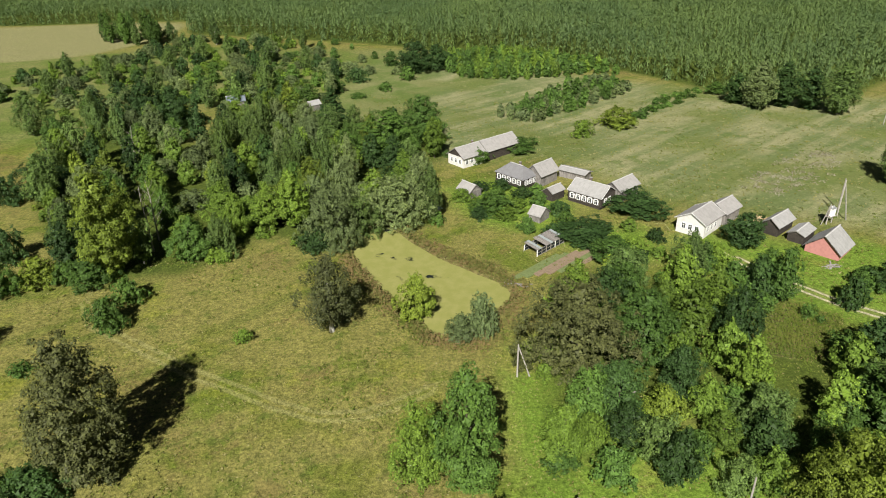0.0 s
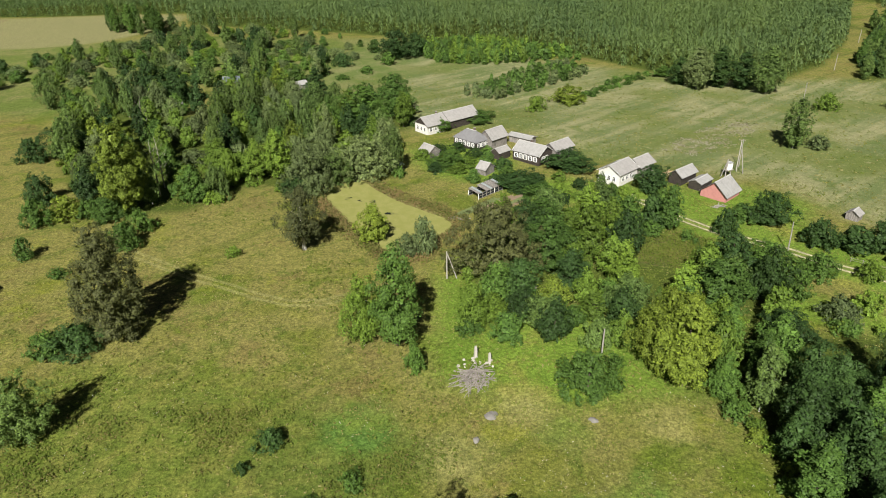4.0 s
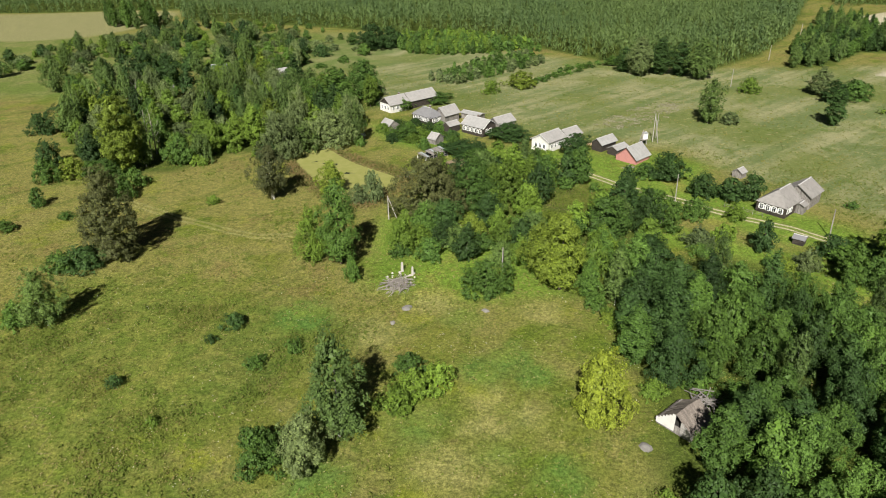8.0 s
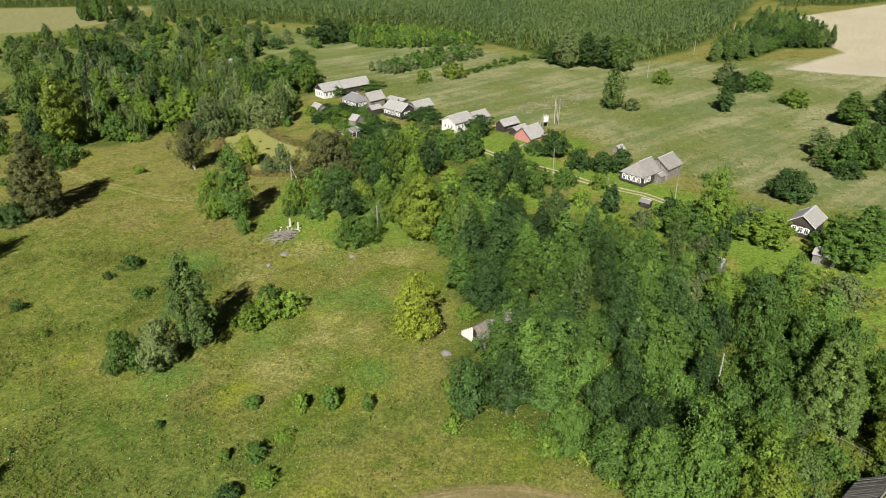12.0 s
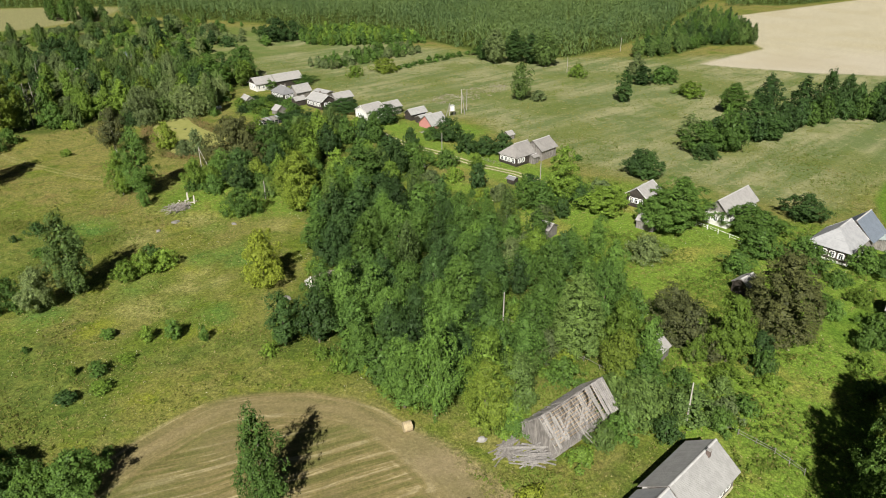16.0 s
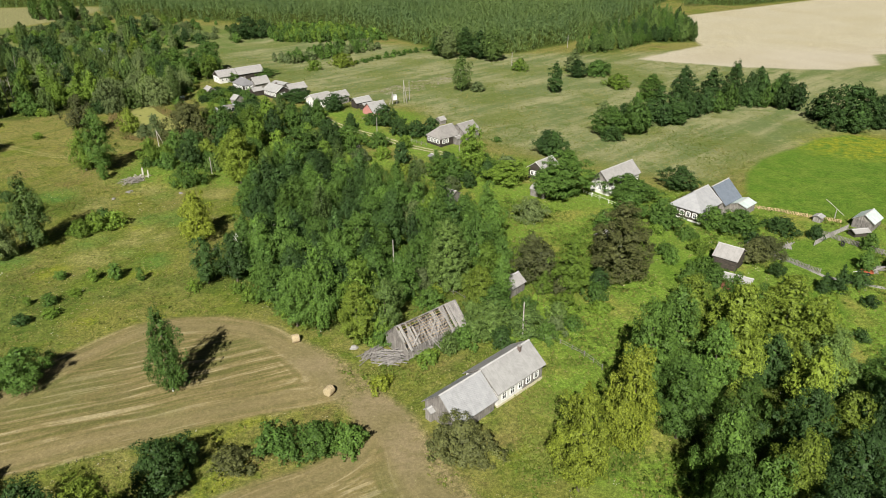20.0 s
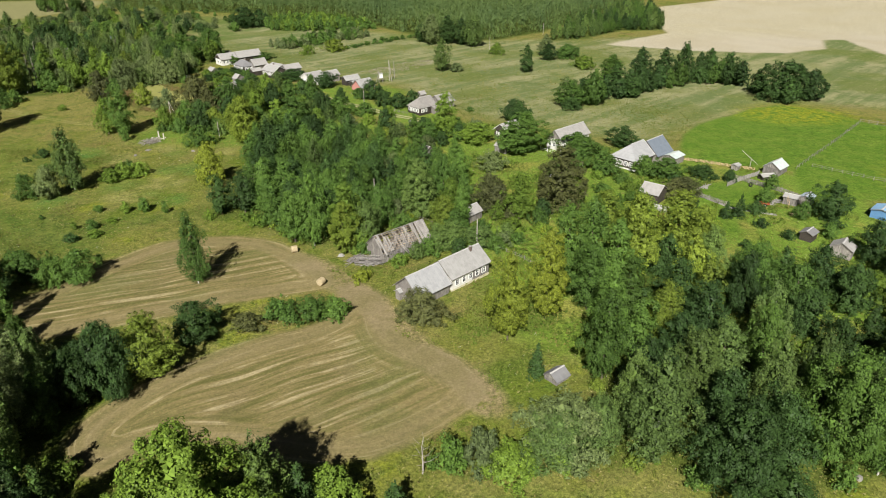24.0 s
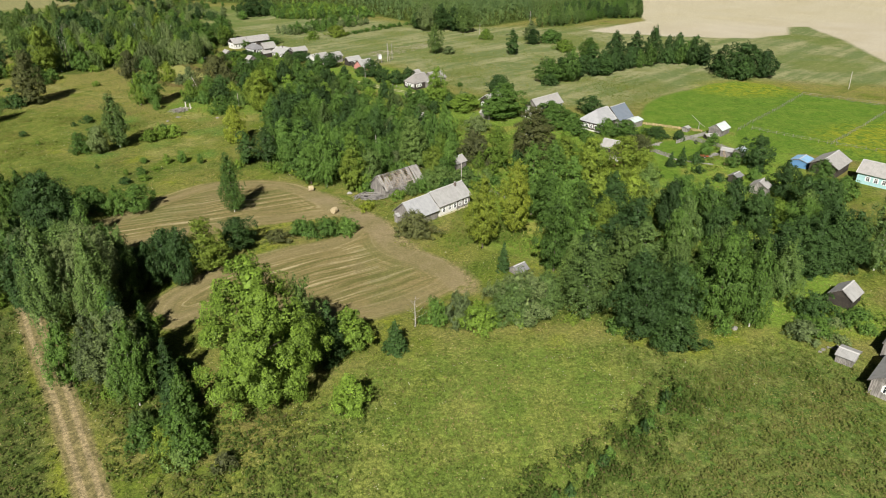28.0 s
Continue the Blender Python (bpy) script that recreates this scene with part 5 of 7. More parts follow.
tree("willow", -25.3, 119.1, 5.2, 6.6, "dk")
tree("shrub", -73.7, 107.1, 5.6, 7.6, "yl")
tree("shrub", -78.3, 103.4, 6.5, 6.9, "md")
tree("shrub", -64.4, 107.1, 5.4, 8.5, "md")
tree("shrub", -69.1, 107.6, 4.4, 5.1, "md")
tree("shrub", -54.5, 100.1, 5.1, 5.6, "md")
tree("maple", -31.5, 130.1, 13.0, 8.4, "lt")
tree("maple", -46.4, 130.7, 10.6, 8.4, "lt")
tree("maple", -40.4, 131.0, 7.2, 8.4, "lt")
tree("round", -48.5, 115.7, 9.0, 8.5, "md")
tree("cone", -42.8, 60.7, 19.3, 11.4, "br")
tree("old", -17.9, 89.7, 14.2, 9.4, "br")
tree("round", -4.5, 93.6, 8.9, 6.7, "yl")
tree("willow", 5.8, 88.4, 7.6, 5.4, "gr")
tree("maple", 2.4, 56.6, 18.4, 8.8, "md")
tree("birch", -3.1, 57.7, 12.1, 7.4, "lt")
tree("shrub", 5.2, 49.8, 4.9, 3.4, "md")
tree("shrub", -31.5, 87.7, 2.5, 2.6, "lt")
tree("shrub", -46.7, 61.6, 3.1, 4.0, "dk")
tree("shrub", -46.9, 56.3, 4.9, 8.7, "dk")
tree("shrub", -51.4, 55.8, 3.8, 6.4, "md")
tree("willow", 19.7, 81.5, 13.5, 16.5, "br")
tree("round", 29.5, 81.9, 11.6, 10.8, "md")
tree("shrub", 29.6, 45.0, 6.7, 9.5, "md")
tree("maple", 43.0, 46.0, 16.0, 9.5, "yl")
tree("birch", 107.0, 148.0, 14.5, 8.4, "ol")
tree("shrub", 113.5, 147.4, 3.8, 5.9, "gr")
tree("shrub", 67.7, 94.6, 6.2, 4.6, "dk")
tree("round", 78.8, 98.9, 7.7, 9.5, "dk")
tree("shrub", 77.7, 76.1, 5.1, 6.6, "md")
tree("shrub", 84.0, 88.7, 5.8, 6.9, "dk")
tree("shrub", 41.4, 190.7, 5.0, 6.9, "lt")
tree("shrub", 53.6, 199.4, 6.3, 10.8, "yl")
tree("aspen", 99.4, 223.5, 10.4, 8.3, "dk")
tree("birch", 103.8, 216.9, 15.8, 11.5, "gr")
tree("aspen", 112.6, 218.7, 15.3, 9.7, "dk")
tree("aspen", 119.9, 215.4, 14.1, 9.5, "dk")
tree("birch", 125.8, 208.6, 16.6, 11.8, "gr")
tree("aspen", 97.4, 236.1, 4.4, 6.7, "md")
tree("shrub", 210.3, 418.4, 5.9, 13.3, "lt")
tree("shrub", 73.8, 101.3, 3.9, 5.7, "md")
tree("round", 89.5, 85.8, 5.9, 7.1, "dk")
tree("round", 94.0, 85.4, 7.0, 6.5, "dk")
tree("shrub", 86.2, 74.5, 4.3, 4.4, "lt")
tree("shrub", 135.8, 185.3, 6.0, 7.8, "lt")
tree("aspen", 144.4, 143.9, 12.2, 6.8, "dk")
tree("aspen", 159.3, 181.3, 10.6, 8.3, "gr")
tree("shrub", 168.6, 175.0, 7.1, 11.8, "md")
tree("round", 42.3, 10.6, 12.0, 8.6, "gd")
tree("aspen", 54.8, 1.6, 10.5, 5.4, "md")
tree("aspen", 58.6, 4.4, 11.0, 5.6, "dk")
tree("round", 62.2, 7.6, 9.5, 6.4, "md")
tree("birch", 8.0, 8.8, 16.3, 8.6, "ol")
tree("shrub", 15.1, 13.7, 4.0, 5.3, "lt")
tree("shrub", 17.7, 16.7, 4.5, 5.8, "lt")
tree("shrub", 20.9, 18.8, 4.3, 5.2, "lt")
tree("shrub", 16.7, 22.8, 3.0, 4.9, "md")
tree("round", 4.6, 3.3, 8.7, 7.4, "gr")
tree("shrub", -1.1, 3.7, 6.3, 6.8, "md")
tree("shrub", -12.6, 34.9, 3.0, 3.8, "dk")
tree("shrub", -25.8, 19.6, 2.2, 2.1, "dk")
tree("shrub", -17.3, 11.2, 1.7, 1.6, "lt")
tree("birch", -44.0, 36.2, 10.9, 7.0, "gr")
tree("shrub", -49.2, 36.6, 4.4, 5.1, "md")
tree("shrub", -15.1, 30.5, 1.6, 1.8, "dk")
tree("shrub", -62.4, 80.4, 1.6, 3.8, "md")
tree("shrub", -1.6, 28.3, 2.1, 3.0, "md")
tree("shrub", -6.5, 24.2, 1.9, 3.3, "md")
tree("sapling", 20.4, -6.2, 1.8, 2.6, "md")
tree("sapling", 27.3, -7.5, 3.3, 2.2, "lt")
tree("sapling", 31.2, -6.4, 3.6, 2.8, "md")
tree("sapling", 36.3, -7.2, 3.2, 1.6, "md")
tree("sapling", 23.2, -16.2, 2.4, 2.7, "md")
tree("sapling", 19.4, -16.5, 2.0, 1.6, "lt")
tree("sapling", 9.0, -10.3, 1.2, 1.3, "md")
tree("sapling", -8.3, -14.6, 1.1, 1.0, "md")
tree("sapling", 21.3, -22.7, 2.0, 3.0, "dk")
tree("sapling", 25.2, -20.0, 1.6, 3.1, "lt")
tree("sapling", 25.8, -12.7, 1.3, 2.7, "lt")
tree("birch", 54.0, -42.0, 14.7, 6.2, "md")
tree("round", 31.1, -39.7, 6.9, 8.3, "md")
tree("shrub", 26.9, -41.1, 6.5, 6.2, "md")
tree("aspen", 158.8, 170.5, 8.0, 7.1, "dk")
tree("aspen", 152.4, 97.6, 8.4, 6.0, "gr")
tree("shrub", 151.2, 80.3, 4.7, 7.2, "dk")
tree("round", 151.9, 85.1, 10.0, 11.5, "md")
tree("round", 159.8, 85.8, 12.2, 9.9, "md")
tree("aspen", 172.4, 100.6, 12.6, 8.7, "dk")
tree("aspen", 177.1, 96.9, 7.9, 7.1, "dk")
tree("aspen", 178.0, 127.9, 10.7, 11.2, "md")
tree("aspen", 191.1, 130.3, 13.2, 8.9, "dk")
tree("aspen", 196.6, 117.8, 14.9, 9.3, "dk")
tree("birch", 205.4, 119.3, 17.1, 9.2, "dk")
tree("shrub", 212.8, 121.2, 7.2, 8.7, "dk")
tree("aspen", 224.7, 140.2, 10.5, 7.6, "dk")
tree("aspen", 226.1, 123.6, 12.2, 9.5, "dk")
tree("shrub", 171.5, 151.6, 5.7, 10.7, "lt")
tree("shrub", 171.1, 180.6, 6.0, 9.5, "gr")
tree("round", 128.3, 67.4, 7.8, 7.8, "dk")
tree("round", 157.7, 37.5, 6.6, 10.0, "dk")
tree("round", 142.8, 33.3, 6.0, 11.2, "md")
tree("round", 139.9, 20.6, 6.0, 8.7, "md")
tree("maple", 127.3, 33.7, 12.5, 14.6, "md")
tree("round", 123.6, 33.9, 8.5, 8.8, "md")
tree("round", 113.9, 44.1, 6.3, 11.9, "lt")
tree("round", 106.2, 52.1, 6.7, 11.7, "md")
tree("round", 100.0, 55.1, 3.6, 8.5, "md")
tree("willow", 114.1, -10.4, 8.4, 10.3, "br")
tree("maple", 119.1, -15.0, 12.7, 7.2, "lt")
tree("round", 104.4, -21.0, 6.0, 6.2, "md")
tree("birch", 74.0, -26.4, 17.2, 6.5, "md")
tree("maple", 81.0, -26.5, 14.9, 7.6, "lt")
tree("shrub", 84.2, -29.0, 4.6, 5.6, "lt")
tree("maple", 69.7, -24.9, 12.7, 6.6, "md")
tree("round", 41.9, 50.3, 14.0, 10.9, "yl")
tree("round", 161.7, 11.1, 5.7, 8.7, "md")
tree("round", 159.0, -2.9, 5.3, 6.9, "br")
tree("shrub", 147.8, -12.1, 3.8, 7.3, "md")
tree("round", 147.2, 14.1, 5.3, 7.6, "md")
tree("willow", 235.7, 94.6, 13.9, 23.2, "dk")
tree("round", 243.2, 89.9, 11.8, 11.1, "dk")
tree("round", 143.9, 29.9, 5.7, 11.0, "md")
tree("shrub", 172.2, 11.6, 3.3, 7.5, "dk")
tree("willow", 162.7, -0.7, 5.0, 8.1, "br")
tree("shrub", 85.2, -42.3, 2.6, 3.4, "gd")
tree("willow", 96.6, -56.3, 5.6, 9.2, "br")
tree("willow", 97.6, -26.0, 3.6, 4.6, "ol")
tree("willow", 103.6, -23.4, 4.1, 7.0, "ol")
tree("round", 113.2, -5.8, 8.8, 7.7, "br")
tree("willow", 109.1, -27.1, 4.2, 7.5, "ol")
tree("shrub", 113.9, -27.6, 3.2, 4.4, "gr")
tree("round", 59.3, -60.5, 7.6, 9.3, "dk")
tree("maple", 55.7, -71.4, 12.3, 8.2, "yl")
tree("round", 48.5, -73.4, 10.2, 7.9, "dk")
tree("shrub", 66.9, -57.5, 2.5, 6.0, "br")
tree("shrub", 72.0, -54.7, 4.0, 6.2, "md")
tree("shrub", 77.2, -54.7, 4.3, 6.7, "md")
tree("shrub", 81.5, -54.7, 4.1, 5.2, "md")
tree("birch", 41.5, -86.6, 18.7, 10.3, "gr")
tree("round", 47.1, -77.7, 9.8, 5.1, "dk")
tree("round", 24.9, -75.8, 12.9, 9.4, "gr")
tree("round", 12.4, -44.8, 12.5, 11.4, "dk")
tree("shrub", 20.1, -38.6, 6.6, 9.2, "md")
tree("birch", 78.9, -101.4, 14.9, 5.3, "ol")
tree("birch", 53.8, -107.3, 14.4, 9.2, "gr")
tree("round", 44.2, -105.3, 11.0, 6.7, "md")
tree("shrub", 65.2, -118.9, 6.1, 6.6, "md")
tree("spruce", 93.2, -99.3, 6.2, 4.3, "dk")
tree("shrub", 99.8, -91.6, 5.5, 4.8, "md")
tree("willow", 103.9, -91.2, 6.3, 5.7, "gr")
tree("shrub", 107.3, -93.0, 5.1, 7.0, "lt")
tree("dead", 96.4, -92.2, 6.8, 4.2, "gr")
tree("willow", 115.1, -88.3, 8.3, 12.1, "gr")
tree("round", 138.5, -100.4, 6.2, 8.5, "dk")
tree("birch", 153.5, -94.7, 17.0, 5.7, "md")
tree("round", 177.8, -73.6, 14.6, 9.9, "dk")
tree("birch", 186.7, -76.5, 16.2, 8.8, "gr")
tree("round", 178.0, -64.1, 11.3, 8.2, "md")
tree("round", 189.9, -18.4, 10.0, 8.8, "dk")
tree("round", 193.0, -43.4, 7.5, 8.2, "md")
tree("round", 201.1, -41.3, 6.6, 6.8, "md")
tree("round", 175.2, -51.8, 6.3, 11.4, "dk")
tree("round", 177.0, -56.0, 7.3, 7.4, "lt")
tree("round", 161.1, -57.4, 10.8, 9.7, "md")
tree("round", 157.1, -50.9, 11.6, 11.4, "md")
tree("shrub", 163.6, -97.4, 3.0, 5.6, "md")
tree("shrub", 170.9, -94.8, 2.8, 3.8, "md")
tree("spruce", 113.8, -73.3, 6.9, 2.9, "dk")
tree("cone", 96.2, -12.2, 14.5, 8.0, "ol")
tree("round", 102.3, -3.9, 13.3, 6.2, "md")
tree("round", 94.7, 4.4, 12.8, 7.2, "md")
tree("round", 103.7, -10.8, 9.7, 7.0, "lt")
tree("round", 89.6, -9.2, 9.0, 5.6, "md")
tree("round", 93.6, 15.7, 8.8, 7.8, "lt")
tree("shrub", 116.6, 19.5, 5.5, 8.0, "gr")
tree("round", 68.6, 77.4, 6.6, 11.3, "md")
tree("round", 156.7, 12.7, 5.6, 6.6, "md")
tree("round", 146.5, 17.3, 6.1, 6.8, "md")
tree("round", 132.7, 14.0, 4.7, 6.7, "md")
tree("round", 9.5, 169.1, 4.2, 7.1, "md")
tree("round", 21.1, 178.9, 3.6, 11.4, "md")
tree("shrub", 11.0, 137.1, 3.7, 9.6, "md")
tree("shrub", 15.8, 137.5, 2.8, 6.8, "lt")
tree("round", 42.7, 135.0, 4.4, 13.5, "dk")
tree("round", 28.3, 121.8, 3.9, 11.6, "dk")
tree("round", 32.1, 113.1, 4.6, 9.4, "md")
tree("round", 59.2, 118.3, 6.6, 8.5, "dk")
tree("shrub", 49.5, 117.0, 2.6, 4.6, "lt")
tree("birch", 43.2, 103.2, 10.8, 6.2, "gr")
tree("round", 50.4, 109.6, 5.0, 6.0, "lt")
tree("round", 56.1, 100.7, 8.2, 6.9, "md")
tree("round", 62.5, 78.7, 8.4, 8.3, "dk")
tree("shrub", 60.0, 81.1, 4.0, 5.7, "md")
tree("maple", 104.6, 49.1, 15.1, 8.3, "lt")
tree("round", 99.2, 44.1, 8.0, 6.6, "md")
tree("shrub", 98.3, 57.3, 4.6, 6.0, "dk")
tree("round", 130.1, 64.5, 8.0, 7.8, "dk")
tree("round", 124.0, 39.1, 6.4, 6.4, "md")
tree("round", 91.7, -4.3, 8.8, 7.1, "md")
tree("round", 98.0, -3.9, 5.5, 6.7, "dk")
tree("shrub", 114.7, 79.8, 1.9, 2.8, "md")
tree("round", 55.1, 65.1, 10.3, 11.3, "md")
tree("round", 61.6, 54.8, 6.4, 9.5, "dk")
tree("round", 53.1, 97.6, 8.4, 6.2, "dk")
tree("round", 2.6, 87.0, 5.3, 4.8, "gr")
tree("shrub", -72.3, 73.6, 2.6, 4.4, "md")
tree("shrub", -54.5, 92.2, 6.1, 6.2, "md")
tree("sapling", -72.3, 87.1, 4.9, 3.6, "md")
tree("round", 46.9, -68.3, 8.9, 7.8, "dk")
tree("round", 44.7, -73.0, 8.2, 6.4, "dk")

for (ax, ay), (bx, by) in zip(LANE + LANE2, (LANE + LANE2)[1:]):
    for i in range(6):
        KEEP_OUT.append((ax + (bx - ax) * i / 6, ay + (by - ay) * i / 6, 3.2))
grove(WOOD_A, 4.5, [("aspen", 9.5, 12.5, 5.5, 7, "dk"), ("aspen", 9, 12, 5.5, 7, "md"), ("round", 8, 10.5, 7, 9.5, "dk"), ("round", 9, 11.5, 7, 9.5, "md"), ("round", 9, 11.5, 7, 9, "dk"), ("maple", 9, 12, 6.5, 8.5, "md"), ("maple", 9, 12, 6.5, 8.5, "dk"), ("birch", 11, 13, 6, 7, "ol"), ("round", 8, 11, 7, 9, "md")], 1)
grove(WOOD_A2, 5.2, [("round", 7, 10, 7, 9, "md"), ("round", 7, 11, 7, 9, "dk"), ("maple", 9, 12, 6, 8, "lt"), ("willow", 6, 8, 8, 10, "ol"), ("aspen", 8, 11, 5, 6, "md"), ("round", 6, 9, 6, 8, "lt")], 2)
grove(WOOD_B, 6.4, [("maple", 13, 17, 7, 9, "md"), ("maple", 13, 16, 7, 9, "yl"), ("round", 11, 14, 8, 10, "dk"), ("birch", 12, 15, 7, 8, "ol"), ("round", 9, 13, 8, 11, "dk"), ("maple", 11, 14, 8, 10, "ol"), ("birch", 11, 14, 6, 8, "ol"), ("maple", 11, 14, 8, 10, "md"), ("maple", 12, 15, 7, 9, "yl")], 3)
grove(WOOD_B2, 6.4, [("round", 8, 11, 7, 10, "dk"), ("birch", 9, 12, 6, 8, "gr"), ("round", 8, 11, 7, 10, "dk"), ("aspen", 9, 12, 5, 6, "dk")], 16)
grove(WOOD_C, 5.8, [("maple", 10, 13, 8, 10, "yl"), ("round", 9, 12, 8, 10, "md"), ("maple", 10, 13, 8, 9, "lt")], 4)
grove(SCRUB_C, 5.6, [("shrub", 2, 3.5, 4, 6, "lt"), ("shrub", 2, 4, 4, 6, "md")], 17)
grove(WOOD_L, 6.6, [("round", 6, 9, 6, 9, "lt"), ("maple", 8, 12, 6, 8, "yl"), ("birch", 10, 14, 6, 8, "ol"), ("willow", 4, 6, 7, 10, "gr"), ("round", 7, 10, 7, 9, "md"), ("maple", 9, 13, 6, 8, "dk"), ("willow", 7, 10, 8, 11, "gr"), ("maple", 9, 12, 6, 8, "lt"), ("willow", 7, 10, 8, 11, "ol"), ("birch", 10, 14, 7, 8, "gr"), ("round", 7, 10, 6, 8, "lt"), ("willow", 6, 9, 8, 10, "gr")], 5)
grove(WOOD_NW, 9.6, [("round", 4, 7, 6, 9, "md"), ("willow", 4, 6, 8, 12, "gr"), ("birch", 9, 14, 6, 8, "ol"), ("round", 5, 8, 6, 9, "dk"), ("shrub", 2.5, 4, 5, 8, "md"), ("willow", 4, 6, 7, 10, "gr"), ("round", 4, 7, 5, 8, "lt")], 6)
grove(SPIT_WEST, 6.0, [("birch", 14, 19, 7, 10, "ol"), ("aspen", 13, 18, 6, 9, "md"), ("round", 8, 11, 7, 9, "ol")], 58)
grove(SPIT, 4.4, [("birch", 8, 11, 4.5, 6, "ol"), ("aspen", 7, 11, 4.5, 6, "md"), ("round", 5, 7, 5, 6, "dk"), ("aspen", 8, 11, 4.5, 5.5, "dk"), ("aspen", 8, 11, 4.5, 6, "ol")], 59)
grove(WOOD_NW, 7.0, [("shrub", 1.5, 3, 4, 7, "ol"), ("shrub", 2, 3.5, 4, 7, "lt"), ("willow", 2.5, 4, 5, 7, "gr"), ("sapling", 2, 4, 2, 3, "lt")], 60)
MIXED = [("round", 5, 8, 5, 7, "md"), ("round", 5, 9, 5, 7, "dk"), ("maple", 8, 11, 5, 7, "md"), ("shrub", 3, 5, 5, 7, "lt"), ("willow", 4, 6, 6, 8, "gr")]
grove(WOOD_D, 4.6, MIXED + [("maple", 8, 12, 5, 7, "dk")], 9)
grove(SCRUB_LANE, 6.0, MIXED, 10)
grove(LANE_SCRUB, 5.2, [("shrub", 2.5, 4.5, 4, 6, "md"), ("round", 4, 7, 4, 6, "lt"), ("round", 5, 8, 5, 7, "dk"), ("shrub", 2, 4, 4, 6, "ol"), ("birch", 7, 10, 4, 5, "md")], 44)
grove(NORTH_SCATTER, 10.0, [("shrub", 2, 5, 4, 7, "md"), ("round", 5, 8, 5, 8, "md"), ("shrub", 2, 4, 4, 8, "gr"), ("round", 5, 9, 5, 8, "dk"), ("birch", 8, 12, 5, 7, "gr"), ("sapling", 2, 4, 2, 4, "md")], 45)
grove(HEDGE_ROW, 3.0, [("sapling", 1.2, 2.6, 2.4, 4, "md"), ("shrub", 1.0, 2.0, 3, 5, "md")], 46)
grove([(112, -131.5), (124, -121.5), (134.5, -111), (136, -112.5), (125.5, -123), (113.5, -133)], 1.7, [("sapling", 1.6, 3.2, 1.2, 2.2, "dk"), ("sapling", 1.4, 2.6, 1.2, 2.0, "md")], 47)
grove(TREE_ROW, 3.6, [("round", 7, 11, 7, 9, "md"), ("round", 8, 11, 7, 9, "dk"), ("round", 8, 11, 6, 8, "md"), ("maple", 8, 11, 6, 8, "dk"), ("round", 9, 12, 6, 8, "dk"), ("round", 5, 8, 5, 7, "md")], 49)
grove(TREE_CLUMP, 4.2, [("round", 8, 11, 7, 9, "dk"), ("maple", 9, 11, 6, 8, "dk")], 50)
grove(LOW_SCRUB, 3.5, [("round", 4, 6.5, 5, 7, "lt"), ("shrub", 3, 5, 5, 7, "md"), ("round", 4, 7, 5, 7, "yl"), ("round", 5, 8, 5, 7, "dk"), ("willow", 4, 6, 6, 8, "ol")], 43)
grove(GARDENS, 6.0, [("shrub", 2.5, 4, 4, 6, "md"), ("round", 4, 6, 4, 6, "md"), ("shrub", 2, 4, 4, 6, "lt")], 12)
grove(EAST_YARD, 7.0, [("shrub", 1.5, 3, 3, 5, "md"), ("shrub", 1.5, 3.5, 3, 5, "dk"), ("round", 3.5, 5, 4, 5, "md")], 18, LAWNS)
grove(VILLAGE_YARD, 4.6, [("shrub", 2, 3.5, 4, 6, "md"), ("shrub", 2, 3.2, 4, 6, "lt"), ("shrub", 2, 3.5, 4, 6, "dk")], 13)
grove(WOOD_E, 5.4, [("round", 7, 11, 6, 8, "ol"), ("birch", 11, 15, 6, 8, "gr"), ("round", 8, 12, 6, 8, "md"), ("shrub", 3, 5, 5, 7, "lt"), ("aspen", 9, 12, 4, 5, "md")], 14, (TRACK_SIDE,))
grove(SCRUB_EAST, 4.0, [("shrub", 1.5, 3, 3, 5, "md"), ("shrub", 1.2, 2.4, 3, 5, "gr")], 15)
grove(YOUNG_STRIP, 2.7, [("sapling", 3, 6, 2.5, 4, "md"), ("sapling", 3, 5, 2.5, 4, "gr")], 7)
grove(YOUNG_BAND, 2.8, [("sapling", 4, 7, 2.6, 4.4, "md"), ("sapling", 4, 7, 2.6, 4.4, "lt")], 8)


